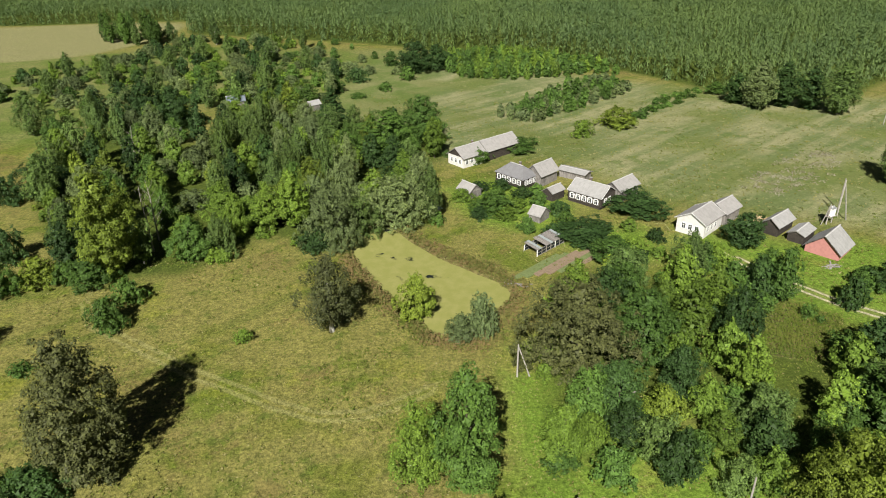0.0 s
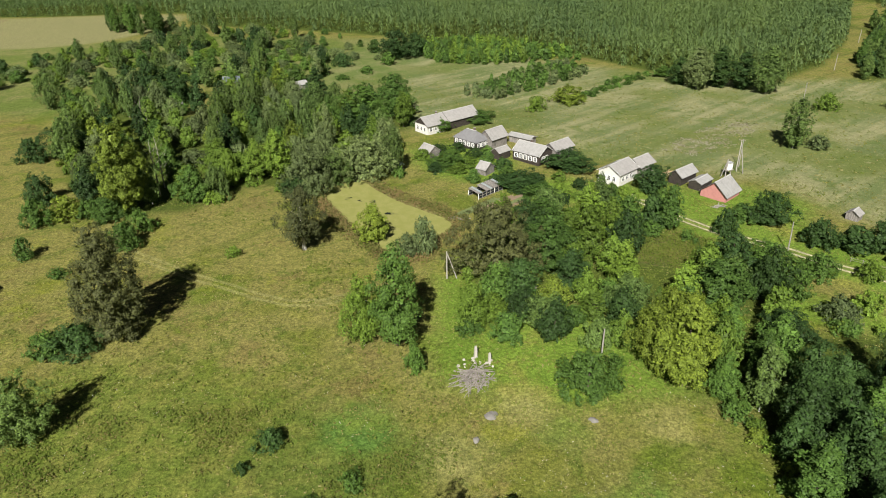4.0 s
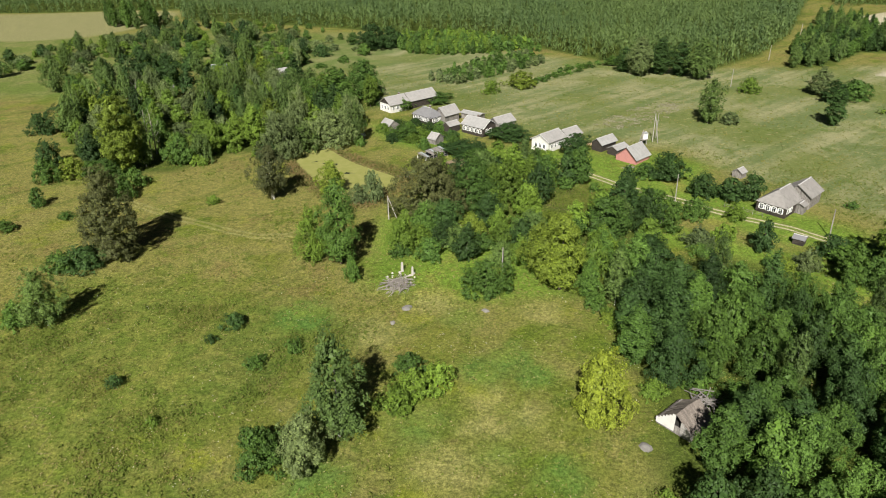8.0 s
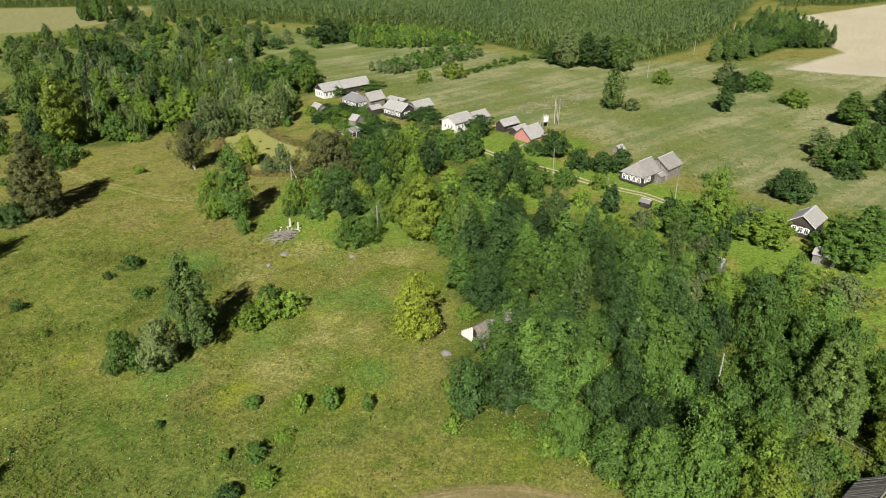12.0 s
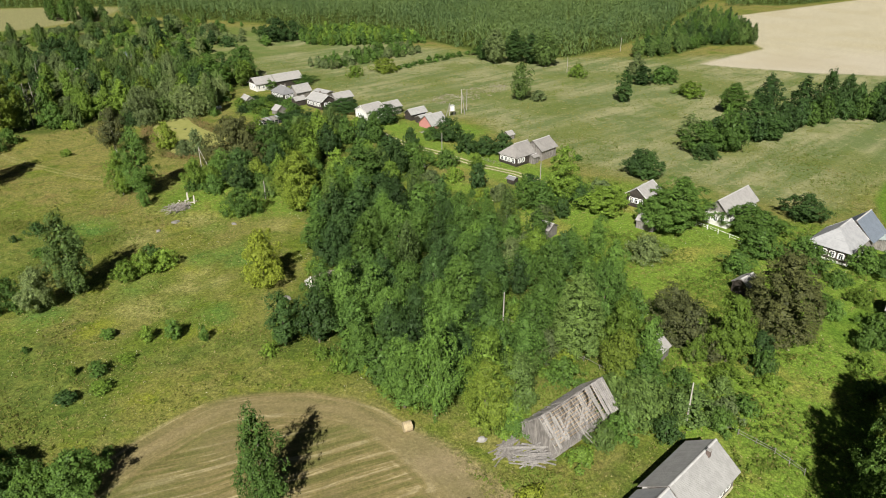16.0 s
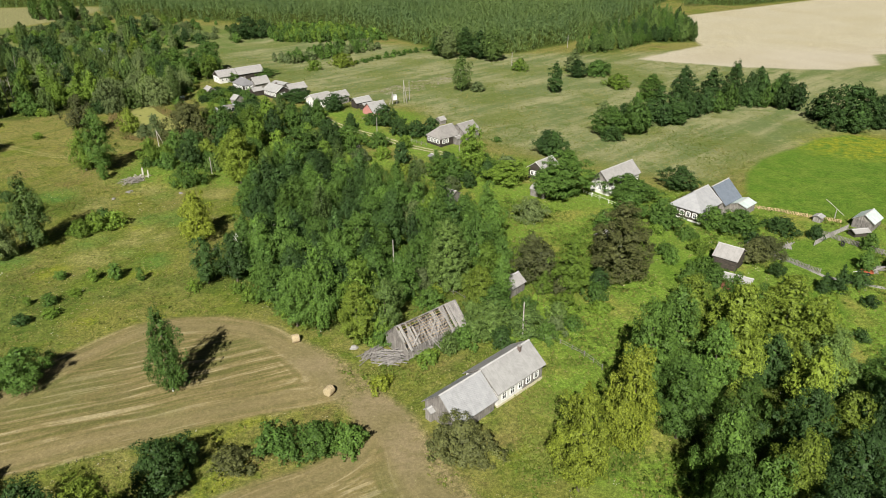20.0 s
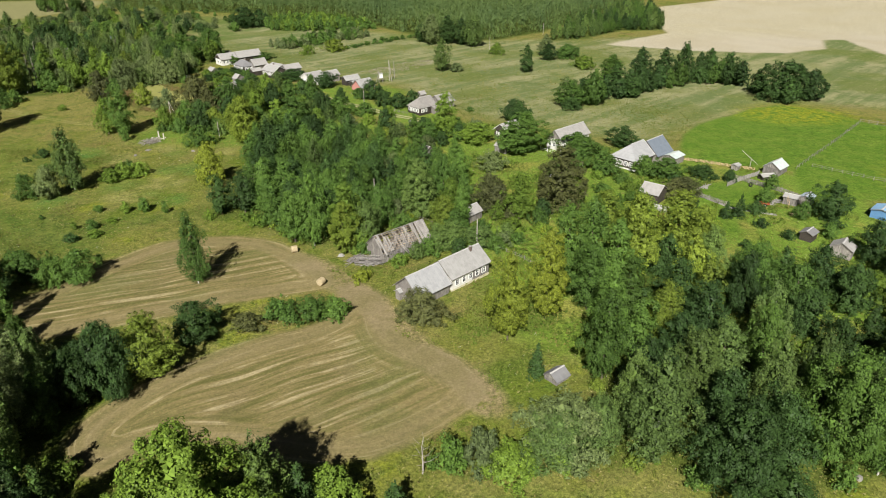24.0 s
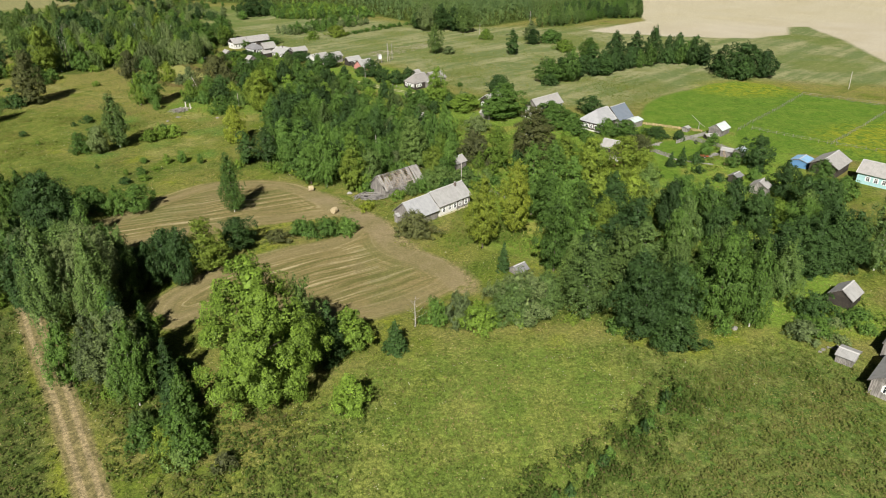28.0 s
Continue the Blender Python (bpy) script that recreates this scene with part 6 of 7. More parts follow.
def forest(name, label, polys, spacing, h0, h1, tris, seed):
    """A far wood: trees of a few dozen leaf sprays each, in one mesh."""
    rng = np.random.default_rng(seed)
    spots = []
    for poly in polys:
        p = np.array(poly)
        lo, hi = p.min(0), p.max(0)
        nx, ny = int((hi[0] - lo[0]) / spacing) + 1, int((hi[1] - lo[1]) / spacing) + 1
        gx, gy = np.meshgrid(np.arange(nx), np.arange(ny))
        x = lo[0] + (gx.ravel() + rng.uniform(-0.6, 0.6, gx.size) + 0.5 * (gy.ravel() % 2)) * spacing
        y = lo[1] + (gy.ravel() + rng.uniform(-0.45, 0.45, gx.size)) * spacing
        keep = inside_distance(poly, x, y) > 0.5
        spots.append(np.stack([x[keep], y[keep]], 1))
    at = np.concatenate(spots)
    n = len(at)
    swell = np.array([noise.noise((x * 0.02, y * 0.02, 3.0)) for x, y in at])
    h = rng.uniform(h0, h1, n) * (1 + 0.25 * swell)
    w = spacing * rng.uniform(0.75, 1.15, n)
    deep = np.concatenate([inside_distance(poly, p[:, 0], p[:, 1]) for poly, p in zip(polys, spots)])
    low = np.where(deep > 7, 0.45, 0.04)[:, None]
    f = low + (1 - low) * rng.random((n, tris)) ** 0.85
    a = rng.uniform(0, 2 * math.pi, (n, tris))
    r = 0.5 * w[:, None] * (0.1 + 1.0 * np.clip(1 - f, 0, 1) ** 0.65) * rng.uniform(0.75, 1.08, (n, tris))
    c = np.stack([at[:, 0, None] + np.cos(a) * r, at[:, 1, None] + np.sin(a) * r, f * h[:, None]], 2).reshape(-1, 3)
    nrm = np.stack([np.cos(a), np.sin(a), 0.3 + 0.5 * f], 2).reshape(-1, 3) + rng.normal(size=(n * tris, 3)) * 0.22
    nrm /= np.linalg.norm(nrm, axis=1, keepdims=True)
    u = np.cross(nrm, np.array([0.0, 0.0, 1.0]) + rng.normal(size=nrm.shape) * 0.25)
    u /= np.linalg.norm(u, axis=1, keepdims=True)
    v = np.cross(nrm, u)
    v *= np.sign(v[:, 2:]) + 1e-9
    s = rng.uniform(0.75, 1.25, len(c))[:, None] * np.repeat(np.where(deep > 7, 0.8, 0.95), tris)[:, None]
    t = np.empty((len(c), 3, 3))
    t[:, 0], t[:, 1], t[:, 2] = c + v * 0.85 * s, c - (v * 0.5 + u * 0.27) * s, c - (v * 0.5 - u * 0.27) * s
    ob = tagged(new(name, triangles(name, t.reshape(-1, 3), NEEDLE)), label, "forest", kind="stuff")
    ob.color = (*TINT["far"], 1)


forest("far_forest", "dense young birch forest reaching into the distance", [FOREST, FAR_WOOD], 3.3, 8, 14.5, 40, 11)


def hay_bale(x, y, yaw):
    top = tagged(new("hay_bale"), "round straw-coloured hay bale lying on mown grass", "hay bale", group="hay bales")
    top.matrix_world = pose(x, y, gz(x, y), 0, 0, yaw)
    v, f = [], []
    rings = [(-0.62, 0.6), (-0.6, 0.68), (-0.3, 0.72), (0.0, 0.71), (0.3, 0.73), (0.6, 0.68), (0.62, 0.6)]
    tube(v, f, [(xx, 0, 0.66) for xx, _ in rings], [r for _, r in rings], 20)
    f.append(tuple(reversed(range(20))))
    part("roll", (v, f), STRAW, top)
    for dx in (-0.35, 0.0, 0.35):
        v, f = [], []
        tube(v, f, [(dx - 0.02, 0, 0.66), (dx + 0.02, 0, 0.66)], [0.74, 0.74], 20)
        part("twine", (v, f), FRESH_WOOD, top)


hay_bale(77.5, -43.2, 60)
hay_bale(70.2, -29.4, 20)


for bx, by, bh in ((51.0, 15.6, 3.0), (60.6, 11.0, 3.4), (62.4, 14.5, 3.6), (58.0, 17.2, 3.4)):
    tree("shrub", bx, by, bh, bh * 1.3, "md" if bh > 3 else "lt")


# ---- grass and weeds ----
def skirt(poly, spacing, seed, low=1.2, high=3.2, tints=("lt", "md", "lt", "yl")):
    """Low bushes along the edge of a wood."""
    rng = random.Random(seed)
    for (ax, ay), (bx, by) in zip(poly, poly[1:] + poly[:1]):
        for _ in range(int(math.dist((ax, ay), (bx, by)) / spacing)):
            f, out = rng.random(), rng.uniform(-1.5, 1.5)
            x, y = ax + (bx - ax) * f + out, ay + (by - ay) * f + rng.uniform(-1.5, 1.5)
            if any((x - a) ** 2 + (y - b) ** 2 < r * r for a, b, r in KEEP_OUT) or any(is_in(p, x, y, -1.5) for p in (HAY_UPPER, HAY_LOWER, POND, TRACK_SIDE)):
                continue
            h = rng.uniform(low, high)
            tree("bush", x, y, h, h * rng.uniform(1.0, 1.5), rng.choice(tints))


skirt(WOOD_A, 3.6, 31)
skirt(WOOD_A2, 4.0, 32)
skirt(WOOD_B, 4.2, 33)
skirt(WOOD_E, 4.5, 34)
skirt(WOOD_L, 6.0, 35)
skirt(WOOD_D, 5.0, 36)


def sward_material(name, colours):
    n = Nodes(name)
    r = n.add("NewGeometry").outputs["Random Per Island"]
    c = n.mix(n.ramp(r, 0.0, 1.0), colours[0], colours[1])
    c = n.mix(n.ramp(n.noise(0.09, 4), 0.42, 0.62), c, n.mix(r, colours[1], colours[2]))
    c = n.mix(n.ramp(n.math("FRACT", n.math("MULTIPLY", r, 17.3)), 0.8, 0.95), c, colours[3])
    n.put(n.shader, "Base Color", c)
    n.put(n.shader, "Roughness", 0.8)
    n.put(n.shader, "Specular IOR Level", 0.1)
    t = n.add("BsdfTranslucent", Color=c)
    m = n.add("MixShader", Fac=0.35)
    n.tree.links.new(n.shader.outputs[0], m.inputs[1])
    n.tree.links.new(t.outputs[0], m.inputs[2])
    n.tree.links.new(m.outputs[0], n.tree.nodes["Material Output"].inputs[0])
    return n.mat


def sward(name, label, box, count, low, high, wide, blades, leaf, material, seed, patch=0.0, inside=None, scale=0.06):
    """Tufts of a few leafy sprays, scattered over rough grass; patch: how much they gather."""
    rng = np.random.default_rng(seed)
    x, y = rng.uniform(box[0], box[1], count), rng.uniform(box[2], box[3], count)
    edge = np.minimum(np.minimum(x - box[0], box[1] - x), np.minimum(y - box[2], box[3] - y))
    keep = edge > (0 if inside else 25) * rng.random(count)
    for p in (HAY_UPPER, HAY_LOWER, WHEAT, POND, GREEN, *LAWNS):
        keep &= inside_distance(p, x, y) < -0.3
    keep &= (np.abs(beside(LANE, x, y)) > 1.6) & (np.abs(beside(TRACK, x, y)) > 2.0)
    for a, b, r in KEEP_OUT:
        keep &= (x - a) ** 2 + (y - b) ** 2 > (r - 1.4) ** 2
    if inside:
        keep &= np.max([inside_distance(p, x, y) for p in inside], 0) > 5 * rng.random(count) ** 2 - 1
    x, y = x[keep], y[keep]
    if patch:
        field = np.array([noise.fractal((a * scale, b * scale, seed), 0.7, 2.0, 3) for a, b in zip(x, y)])
        keep = field > patch * rng.uniform(-0.1, 1.0, len(x))
        x, y = x[keep], y[keep]
    n = len(x)
    z = ground_z(x, y)
    t = np.empty((n, blades, 3, 3))
    h = rng.uniform(low, high, n)
    for k in range(blades):
        a, r = rng.uniform(0, 2 * math.pi, n), wide * np.sqrt(rng.random(n))
        c = np.stack([x + np.cos(a) * r, y + np.sin(a) * r, z + h * rng.uniform(0.25, 1.0, n) * (1 - 0.5 * (r / wide) ** 2)], 1)
        nrm = np.stack([np.cos(a) * 0.5, np.sin(a) * 0.5 - 0.25, np.full(n, 0.8)], 1) + rng.normal(size=(n, 3)) * 0.3
        nrm /= np.linalg.norm(nrm, axis=1, keepdims=True)
        u = np.cross(nrm, rng.normal(size=(n, 3)))
        u /= np.linalg.norm(u, axis=1, keepdims=True)
        v = np.cross(nrm, u)
        s = (leaf * rng.uniform(0.6, 1.3, n))[:, None]
        for m, ang in enumerate((0.0, 2.3, 4.0)):
            t[:, k, m] = c + (u * math.cos(ang) + v * math.sin(ang)) * s * (1.5 if m == 0 else 0.7)
    return tagged(new(name, triangles(name, t.reshape(-1, 3), material)), label, "grass", kind="stuff")


MEADOW = sward_material("meadow_grass", ((0.1, 0.155, 0.02), (0.175, 0.19, 0.042), (0.27, 0.245, 0.09), (0.32, 0.29, 0.13)))
WEED = sward_material("weeds", ((0.1, 0.15, 0.024), (0.14, 0.18, 0.03), (0.18, 0.2, 0.045), (0.2, 0.165, 0.065)))
REED = sward_material("reeds", ((0.11, 0.14, 0.03), (0.19, 0.15, 0.06), (0.24, 0.17, 0.08), (0.12, 0.15, 0.04)))
WEED_GREEN = sward_material("garden_weeds", ((0.06, 0.105, 0.016), (0.09, 0.14, 0.024), (0.15, 0.17, 0.035), (0.2, 0.185, 0.05)))
WEED_DARK = sward_material("dark_weeds", ((0.055, 0.09, 0.017), (0.08, 0.118, 0.023), (0.11, 0.13, 0.033), (0.13, 0.11, 0.045)))
FALLOW = sward_material("fallow_weeds", ((0.085, 0.13, 0.024), (0.12, 0.155, 0.034), (0.17, 0.175, 0.05), (0.19, 0.16, 0.065)))
DITCH_WEED = sward_material("ditch_weeds", ((0.095, 0.145, 0.024), (0.13, 0.17, 0.03), (0.17, 0.185, 0.042), (0.19, 0.155, 0.06)))
WASTE_WEED = sward_material("waste_weeds", ((0.085, 0.13, 0.024), (0.13, 0.16, 0.034), (0.155, 0.168, 0.048), (0.18, 0.15, 0.06)))
DRY = sward_material("dry_branches", ((0.26, 0.24, 0.16), (0.33, 0.31, 0.22), (0.38, 0.36, 0.27), (0.2, 0.18, 0.11)))
WEED_PALE = sward_material("pale_weeds", ((0.1, 0.16, 0.025), (0.15, 0.2, 0.035), (0.19, 0.215, 0.05), (0.2, 0.19, 0.06)))
POND_RIM = [(-21, 122), (-18, 130), (-11, 133), (-5, 125), (1, 117), (9, 111), (15, 103), (13, 95), (6, 84), (-3, 85), (-10, 95), (-15, 103), (-19, 112)]
sward("reeds", "brownish reeds and sedge round a pond", (-26, 20, 80, 136), 16000, 0.5, 1.3, 0.35, 4, 0.22, REED, 28, 0.0, (POND_RIM,))
AREA = (-95, 200, -175, 125)
sward("meadow_grass", "rough tufted meadow grass, green and straw-coloured", AREA, 105000, 0.1, 0.3, 0.3, 3, 0.15, MEADOW, 21)
sward("weeds", "patches of tall green weeds in the meadow", AREA, 60000, 0.25, 0.7, 0.35, 5, 0.17, WEED, 22, 0.6, None, 0.03)
sward("tall_weeds", "dense tall weeds and thistles on fallow land", (50, 200, -235, -92), 30000, 0.3, 0.85, 0.45, 6, 0.15, FALLOW, 23, 0.0, (NEAR_FIELD,))
RIDGE = [(108, -130), (123, -119.5), (134, -108.5), (139, -113), (127, -125), (111, -135)]
sward("thistles", "dark row of tall thistles across fallow land", (86, 164, -158, -86), 46000, 1.0, 2.8, 0.5, 10, 0.2, WEED_DARK, 41, 0.2, (RIDGE,), 0.3)
sward("waste_weeds", "brownish thistles and nettles on waste ground", (104, 200, -186, -92), 21000, 0.4, 1.2, 0.5, 6, 0.19, WASTE_WEED, 56, 0.05, (WASTE,), 0.2)
sward("cut_brush", "rows of pale dry cut branches on an old field", (65, 112, 138, 180), 5200, 0.1, 0.5, 0.7, 5, 0.2, DRY, 57, 0.1, (BRUSH,), 0.25)
sward("crop_weeds", "dense dark weeds beside a farm track", (-175, 95, -265, -70), 62000, 0.5, 1.1, 0.55, 8, 0.22, WEED_DARK, 26, 0.0, (CROP, THICKET))
sward("ditch_weeds", "dark green weeds along a shallow ditch", (-66, 60, -36, 42), 60000, 0.3, 0.8, 0.6, 4, 0.16, DITCH_WEED, 27, 0.55, (DITCH, BROOK, RANK, WEST_ROUGH))
sward("garden_weeds", "lush weeds and garden plants between houses", (86, 206, -98, 66), 26000, 0.3, 0.9, 0.5, 5, 0.24, WEED_GREEN, 29, 0.15, (EAST_GREEN,))
sward("plot_weeds", "weedy rows of an old potato plot", (20, 95, 50, 125), 70000, 0.3, 0.8, 0.4, 6, 0.16, WEED, 48, 0.0, (PLOT,))
sward("barn_weeds", "tall pale green weeds round a ruined barn", (50, 140, -80, 20), 70000, 0.4, 1.1, 0.45, 6, 0.2, WEED_PALE, 51, 0.2, ([(80, -38), (84, -22), (100, -16), (108, -26), (100, -36), (92, -42)], [(108, -40), (116, -34), (122, -46), (116, -70), (108, -74), (104, -58)]), 0.1)
UMBEL = sward_material("umbels", ((0.5, 0.5, 0.42), (0.58, 0.58, 0.5), (0.62, 0.6, 0.48), (0.45, 0.44, 0.3)))
sward("white_umbels", "scattered white umbel flowers in the meadow", (-70, 190, -170, 60), 15000, 0.6, 1.0, 0.4, 2, 0.085, UMBEL, 63, 0.7, None, 0.05)
sward("upland_grass", "straw-coloured tussocks on old fields", (-40, 260, 100, 250), 11000, 0.15, 0.4, 0.6, 2, 0.28, MEADOW, 24)
sward("upland_weeds", "dark weed patches on old fields", (-40, 260, 100, 250), 26000, 0.2, 0.5, 0.6, 4, 0.16, WEED, 25, 0.95, None, 0.045)


# ---- ruins, fences and small things ----
chance = random.Random(5)


def plank_between(name, parent, a, b, wide, thick, material):
    """One board from a to b, its own mesh."""
    a, b = Vector(a), Vector(b)
    way = (b - a).normalized()
    side = way.cross(Vector((0, 0, 1)))
    side = side.normalized() if side.length > 0.2 else Vector((0, 1, 0))
    up = side.cross(way)
    v = [tuple(p + side * s * wide / 2 + up * u * thick / 2) for p in (a, b) for s, u in ((-1, -1), (1, -1), (1, 1), (-1, 1))]
    return part(name, (v, [(0, 1, 2, 3), (7, 6, 5, 4), (0, 4, 5, 1), (1, 5, 6, 2), (2, 6, 7, 3), (3, 7, 4, 0)]), material, parent)


def collapsed_barn():
    """A long barn whose front roof has lost most of its boards."""
    x, y, yaw, l, w, he, hr = 92.0, -29.2, 39.0, 13.0, 6.4, 1.9, 5.2
    KEEP_OUT.append((x, y, 6.0))
    KEEP_OUT.append((x - 4.5, y - 3.6, 5.0))
    KEEP_OUT.append((x + 4.5, y + 3.6, 5.0))
    top = tagged(new("collapsed_barn"), "collapsing grey barn with bare rafters and missing roof boards", "barn")
    top.matrix_world = pose(x, y, gz(x, y), 0, 0, yaw)
    a, b = l / 2, w / 2
    for i in range(7):
        z = 0.15 + i * 0.26
        part("wall_log", joined(beam((-a + 0.5, -b + 0.5, z), (a - 0.4, -b + 0.5, z), 0.13, 6)), LOG_GREY, top)
        part("wall_log", joined(beam((-a + 0.5, b - 0.5, z), (a - 0.4, b - 0.5, z), 0.13, 6)), LOG_GREY, top)
    for sx in (-a + 0.4, 0.6, a - 0.4):
        for i in range(11):
            yy = -b + 0.55 + i * (w - 1.1) / 10
            z1 = he + (hr - he) * (1 - abs(yy) / b) - 0.15
            if sx == 0.6 and chance.random() < 0.4:
                continue
            plank_between("end_board", top, (sx, yy, -0.2), (sx + 0.001, yy, z1), 0.5, 0.05, LOG_GREY)
    part("loft_floor", block(-a + 0.6, a - 0.6, -b + 0.6, b - 0.6, 1.3, 1.38), LOG_GREY, top)
    part("ridge_beam", beam((-a, 0, hr - 0.12), (a, 0, hr - 0.05), 0.1, 6), LOG_GREY, top)
    for i in range(15):
        xx = -a + 0.3 + i * (l - 0.6) / 14
        sag = -0.45 * math.exp(-((xx + 1.0) / 2.2) ** 2)
        for s in (-1, 1):
            part("rafter", beam((xx, s * b, he - 0.1), (xx + chance.uniform(-0.1, 0.1), 0, hr - 0.1 + sag), 0.06, 5), PLANK, top)
    def slope(s, x0, x1, share, loose=0.12):
        n = int((x1 - x0) / 0.3)
        for i in range(n):
            if chance.random() > share:
                continue
            xx = x0 + (i + 0.5) * (x1 - x0) / n
            sag = -0.45 * math.exp(-((xx + 1.0) / 2.2) ** 2)
            f0, f1 = (0.0, 1.0) if chance.random() < 0.95 - loose else (chance.uniform(0, 0.4), chance.uniform(0.55, 1.0))
            lo = Vector((xx + chance.uniform(-1.2, 1.2) * loose, s * (b + 0.2), he - loose * chance.uniform(0, 0.9)))
            hi = Vector((xx, 0, hr + 0.02 + sag))
            plank_between("roof_board", top, lo.lerp(hi, f0) + Vector((0, 0, 0.05)), lo.lerp(hi, f1) + Vector((0, 0, 0.05)), 0.27 * chance.uniform(1 - loose, 1.06), 0.035, PLANK)
    slope(1, -a, a, 0.93)
    slope(-1, -a, -a + 1.2, 0.95)
    slope(-1, -a + 1.2, -3.2, 0.62, 0.5)
    slope(-1, -3.2, -1.6, 0.15, 0.6)
    slope(-1, -1.6, 0.8, 0.62, 0.7)
    slope(-1, 0.8, 2.0, 0.12, 0.5)
    slope(-1, 2.0, 3.9, 0.6, 0.35)
    slope(-1, 3.9, a, 0.97, 0.06)
    for i in range(9):
        f = 0.12 + i * 0.1
        yy, zz = -b * (1 - f), he + (hr - he) * f - 0.06
        part("lath", beam((-a + chance.uniform(0, 2), yy, zz), (a - chance.uniform(0, 3), yy, zz), 0.035, 4), FRESH_WOOD, top)
    for i in range(30):
        xx = chance.uniform(-5, 3)
        plank_between("broken_board", top, (xx, -b * chance.uniform(0.3, 1.05), he + chance.uniform(-0.4, 0.8)), (xx + chance.uniform(-2.2, 2.2), -b * chance.uniform(0.0, 0.7), hr - chance.uniform(0.6, 2.2)), 0.24, 0.04, chance.choice((PLANK, LOG_GREY, PLANK)))
    for i in range(14):
        xx = chance.uniform(-4, 3)
        plank_between("fallen_board", top, (xx, chance.uniform(-2, 1), 1.4), (xx + chance.uniform(-1.5, 1.5), chance.uniform(-2.6, 0.5), chance.uniform(1.5, 3.2)), 0.22, 0.04, PLANK)
    for dx in (0.0, 0.5):
        plank_between("leaning_board", top, (dx, -b - 1.6, 0.0), (dx - 1.6, -b + 0.7, 2.6), 0.24, 0.05, PLANK)


collapsed_barn()


def board_heap(name, label, x, y, yaw, l, w, h, count, material, seed, piece="board", wide=(0.16, 0.3), thick=0.05, fan=0.35):
    """Loose boards lying over each other."""
    rng = random.Random(seed)
    top = tagged(new(name), label, "rubble")
    top.matrix_world = pose(x, y, gz(x, y), 0, 0, yaw)
    for i in range(count):
        z = h * (i + 1) / count * rng.uniform(0.5, 1.0) + 0.03
        cx, cy, a, r = rng.uniform(-w, w) * 0.4, rng.uniform(-w, w) * 0.4, rng.gauss(0, fan), l * rng.uniform(0.3, 0.55)
        dz = min(rng.uniform(0, 0.5), z)
        plank_between(piece, top, (cx - math.cos(a) * r, cy - math.sin(a) * r, z - dz * 0.9), (cx + math.cos(a) * r, cy + math.sin(a) * r, z), rng.uniform(*wide), thick, material)
    return top


board_heap("board_heap", "collapsed heap of grey weathered boards beside a barn", 86.4, -34.8, 5, 4.6, 3.4, 1.5, 46, PLANK, 1)
board_heap("board_heap", "fallen grey log walls in weeds", 83.2, -33.4, 40, 4.2, 2.6, 0.8, 24, LOG_GREY, 2)
board_heap("wood_pile", "pile of pale grey boards in grass", 70.5, 75.0, 40, 4.4, 2.6, 0.6, 22, PLANK, 3)
board_heap("wood_pile", "sawn yellow boards stacked behind a shed", 66.5, 129.0, 30, 4.6, 2.0, 0.5, 16, FRESH_WOOD, 4)
board_heap("wood_pile", "pale boards on trampled grass by a house", 71.6, 108.6, 20, 3.0, 1.6, 0.3, 10, PLANK, 6)
board_heap("wood_pile", "loose pale boards in a yard", 170.2, 4.0, 60, 4.2, 1.2, 0.25, 9, PLANK, 7)
board_heap("brush_pile", "heap of bare grey branches beside ruined posts", 13.6, 47.6, 30, 4.2, 4.4, 1.0, 80, DEAD_WOOD, 8, "branch", (0.05, 0.1), 0.06, 0.9)
board_heap("board_heap", "splintered dark rafters behind a fallen shed", 57.4, 13.8, 60, 3.4, 3.4, 1.7, 46, LOG_GREY, 9, "rafter", (0.08, 0.16), 0.08, 0.8)
board_heap("wood_pile", "grey boards lying by the pond", 13.2, 103.8, -35, 4.2, 1.0, 0.25, 8, PLANK, 10)
board_heap("wood_pile", "yellow split firewood in a yard", 184.4, -14.6, 10, 3.0, 1.4, 0.6, 16, FRESH_WOOD, 12)


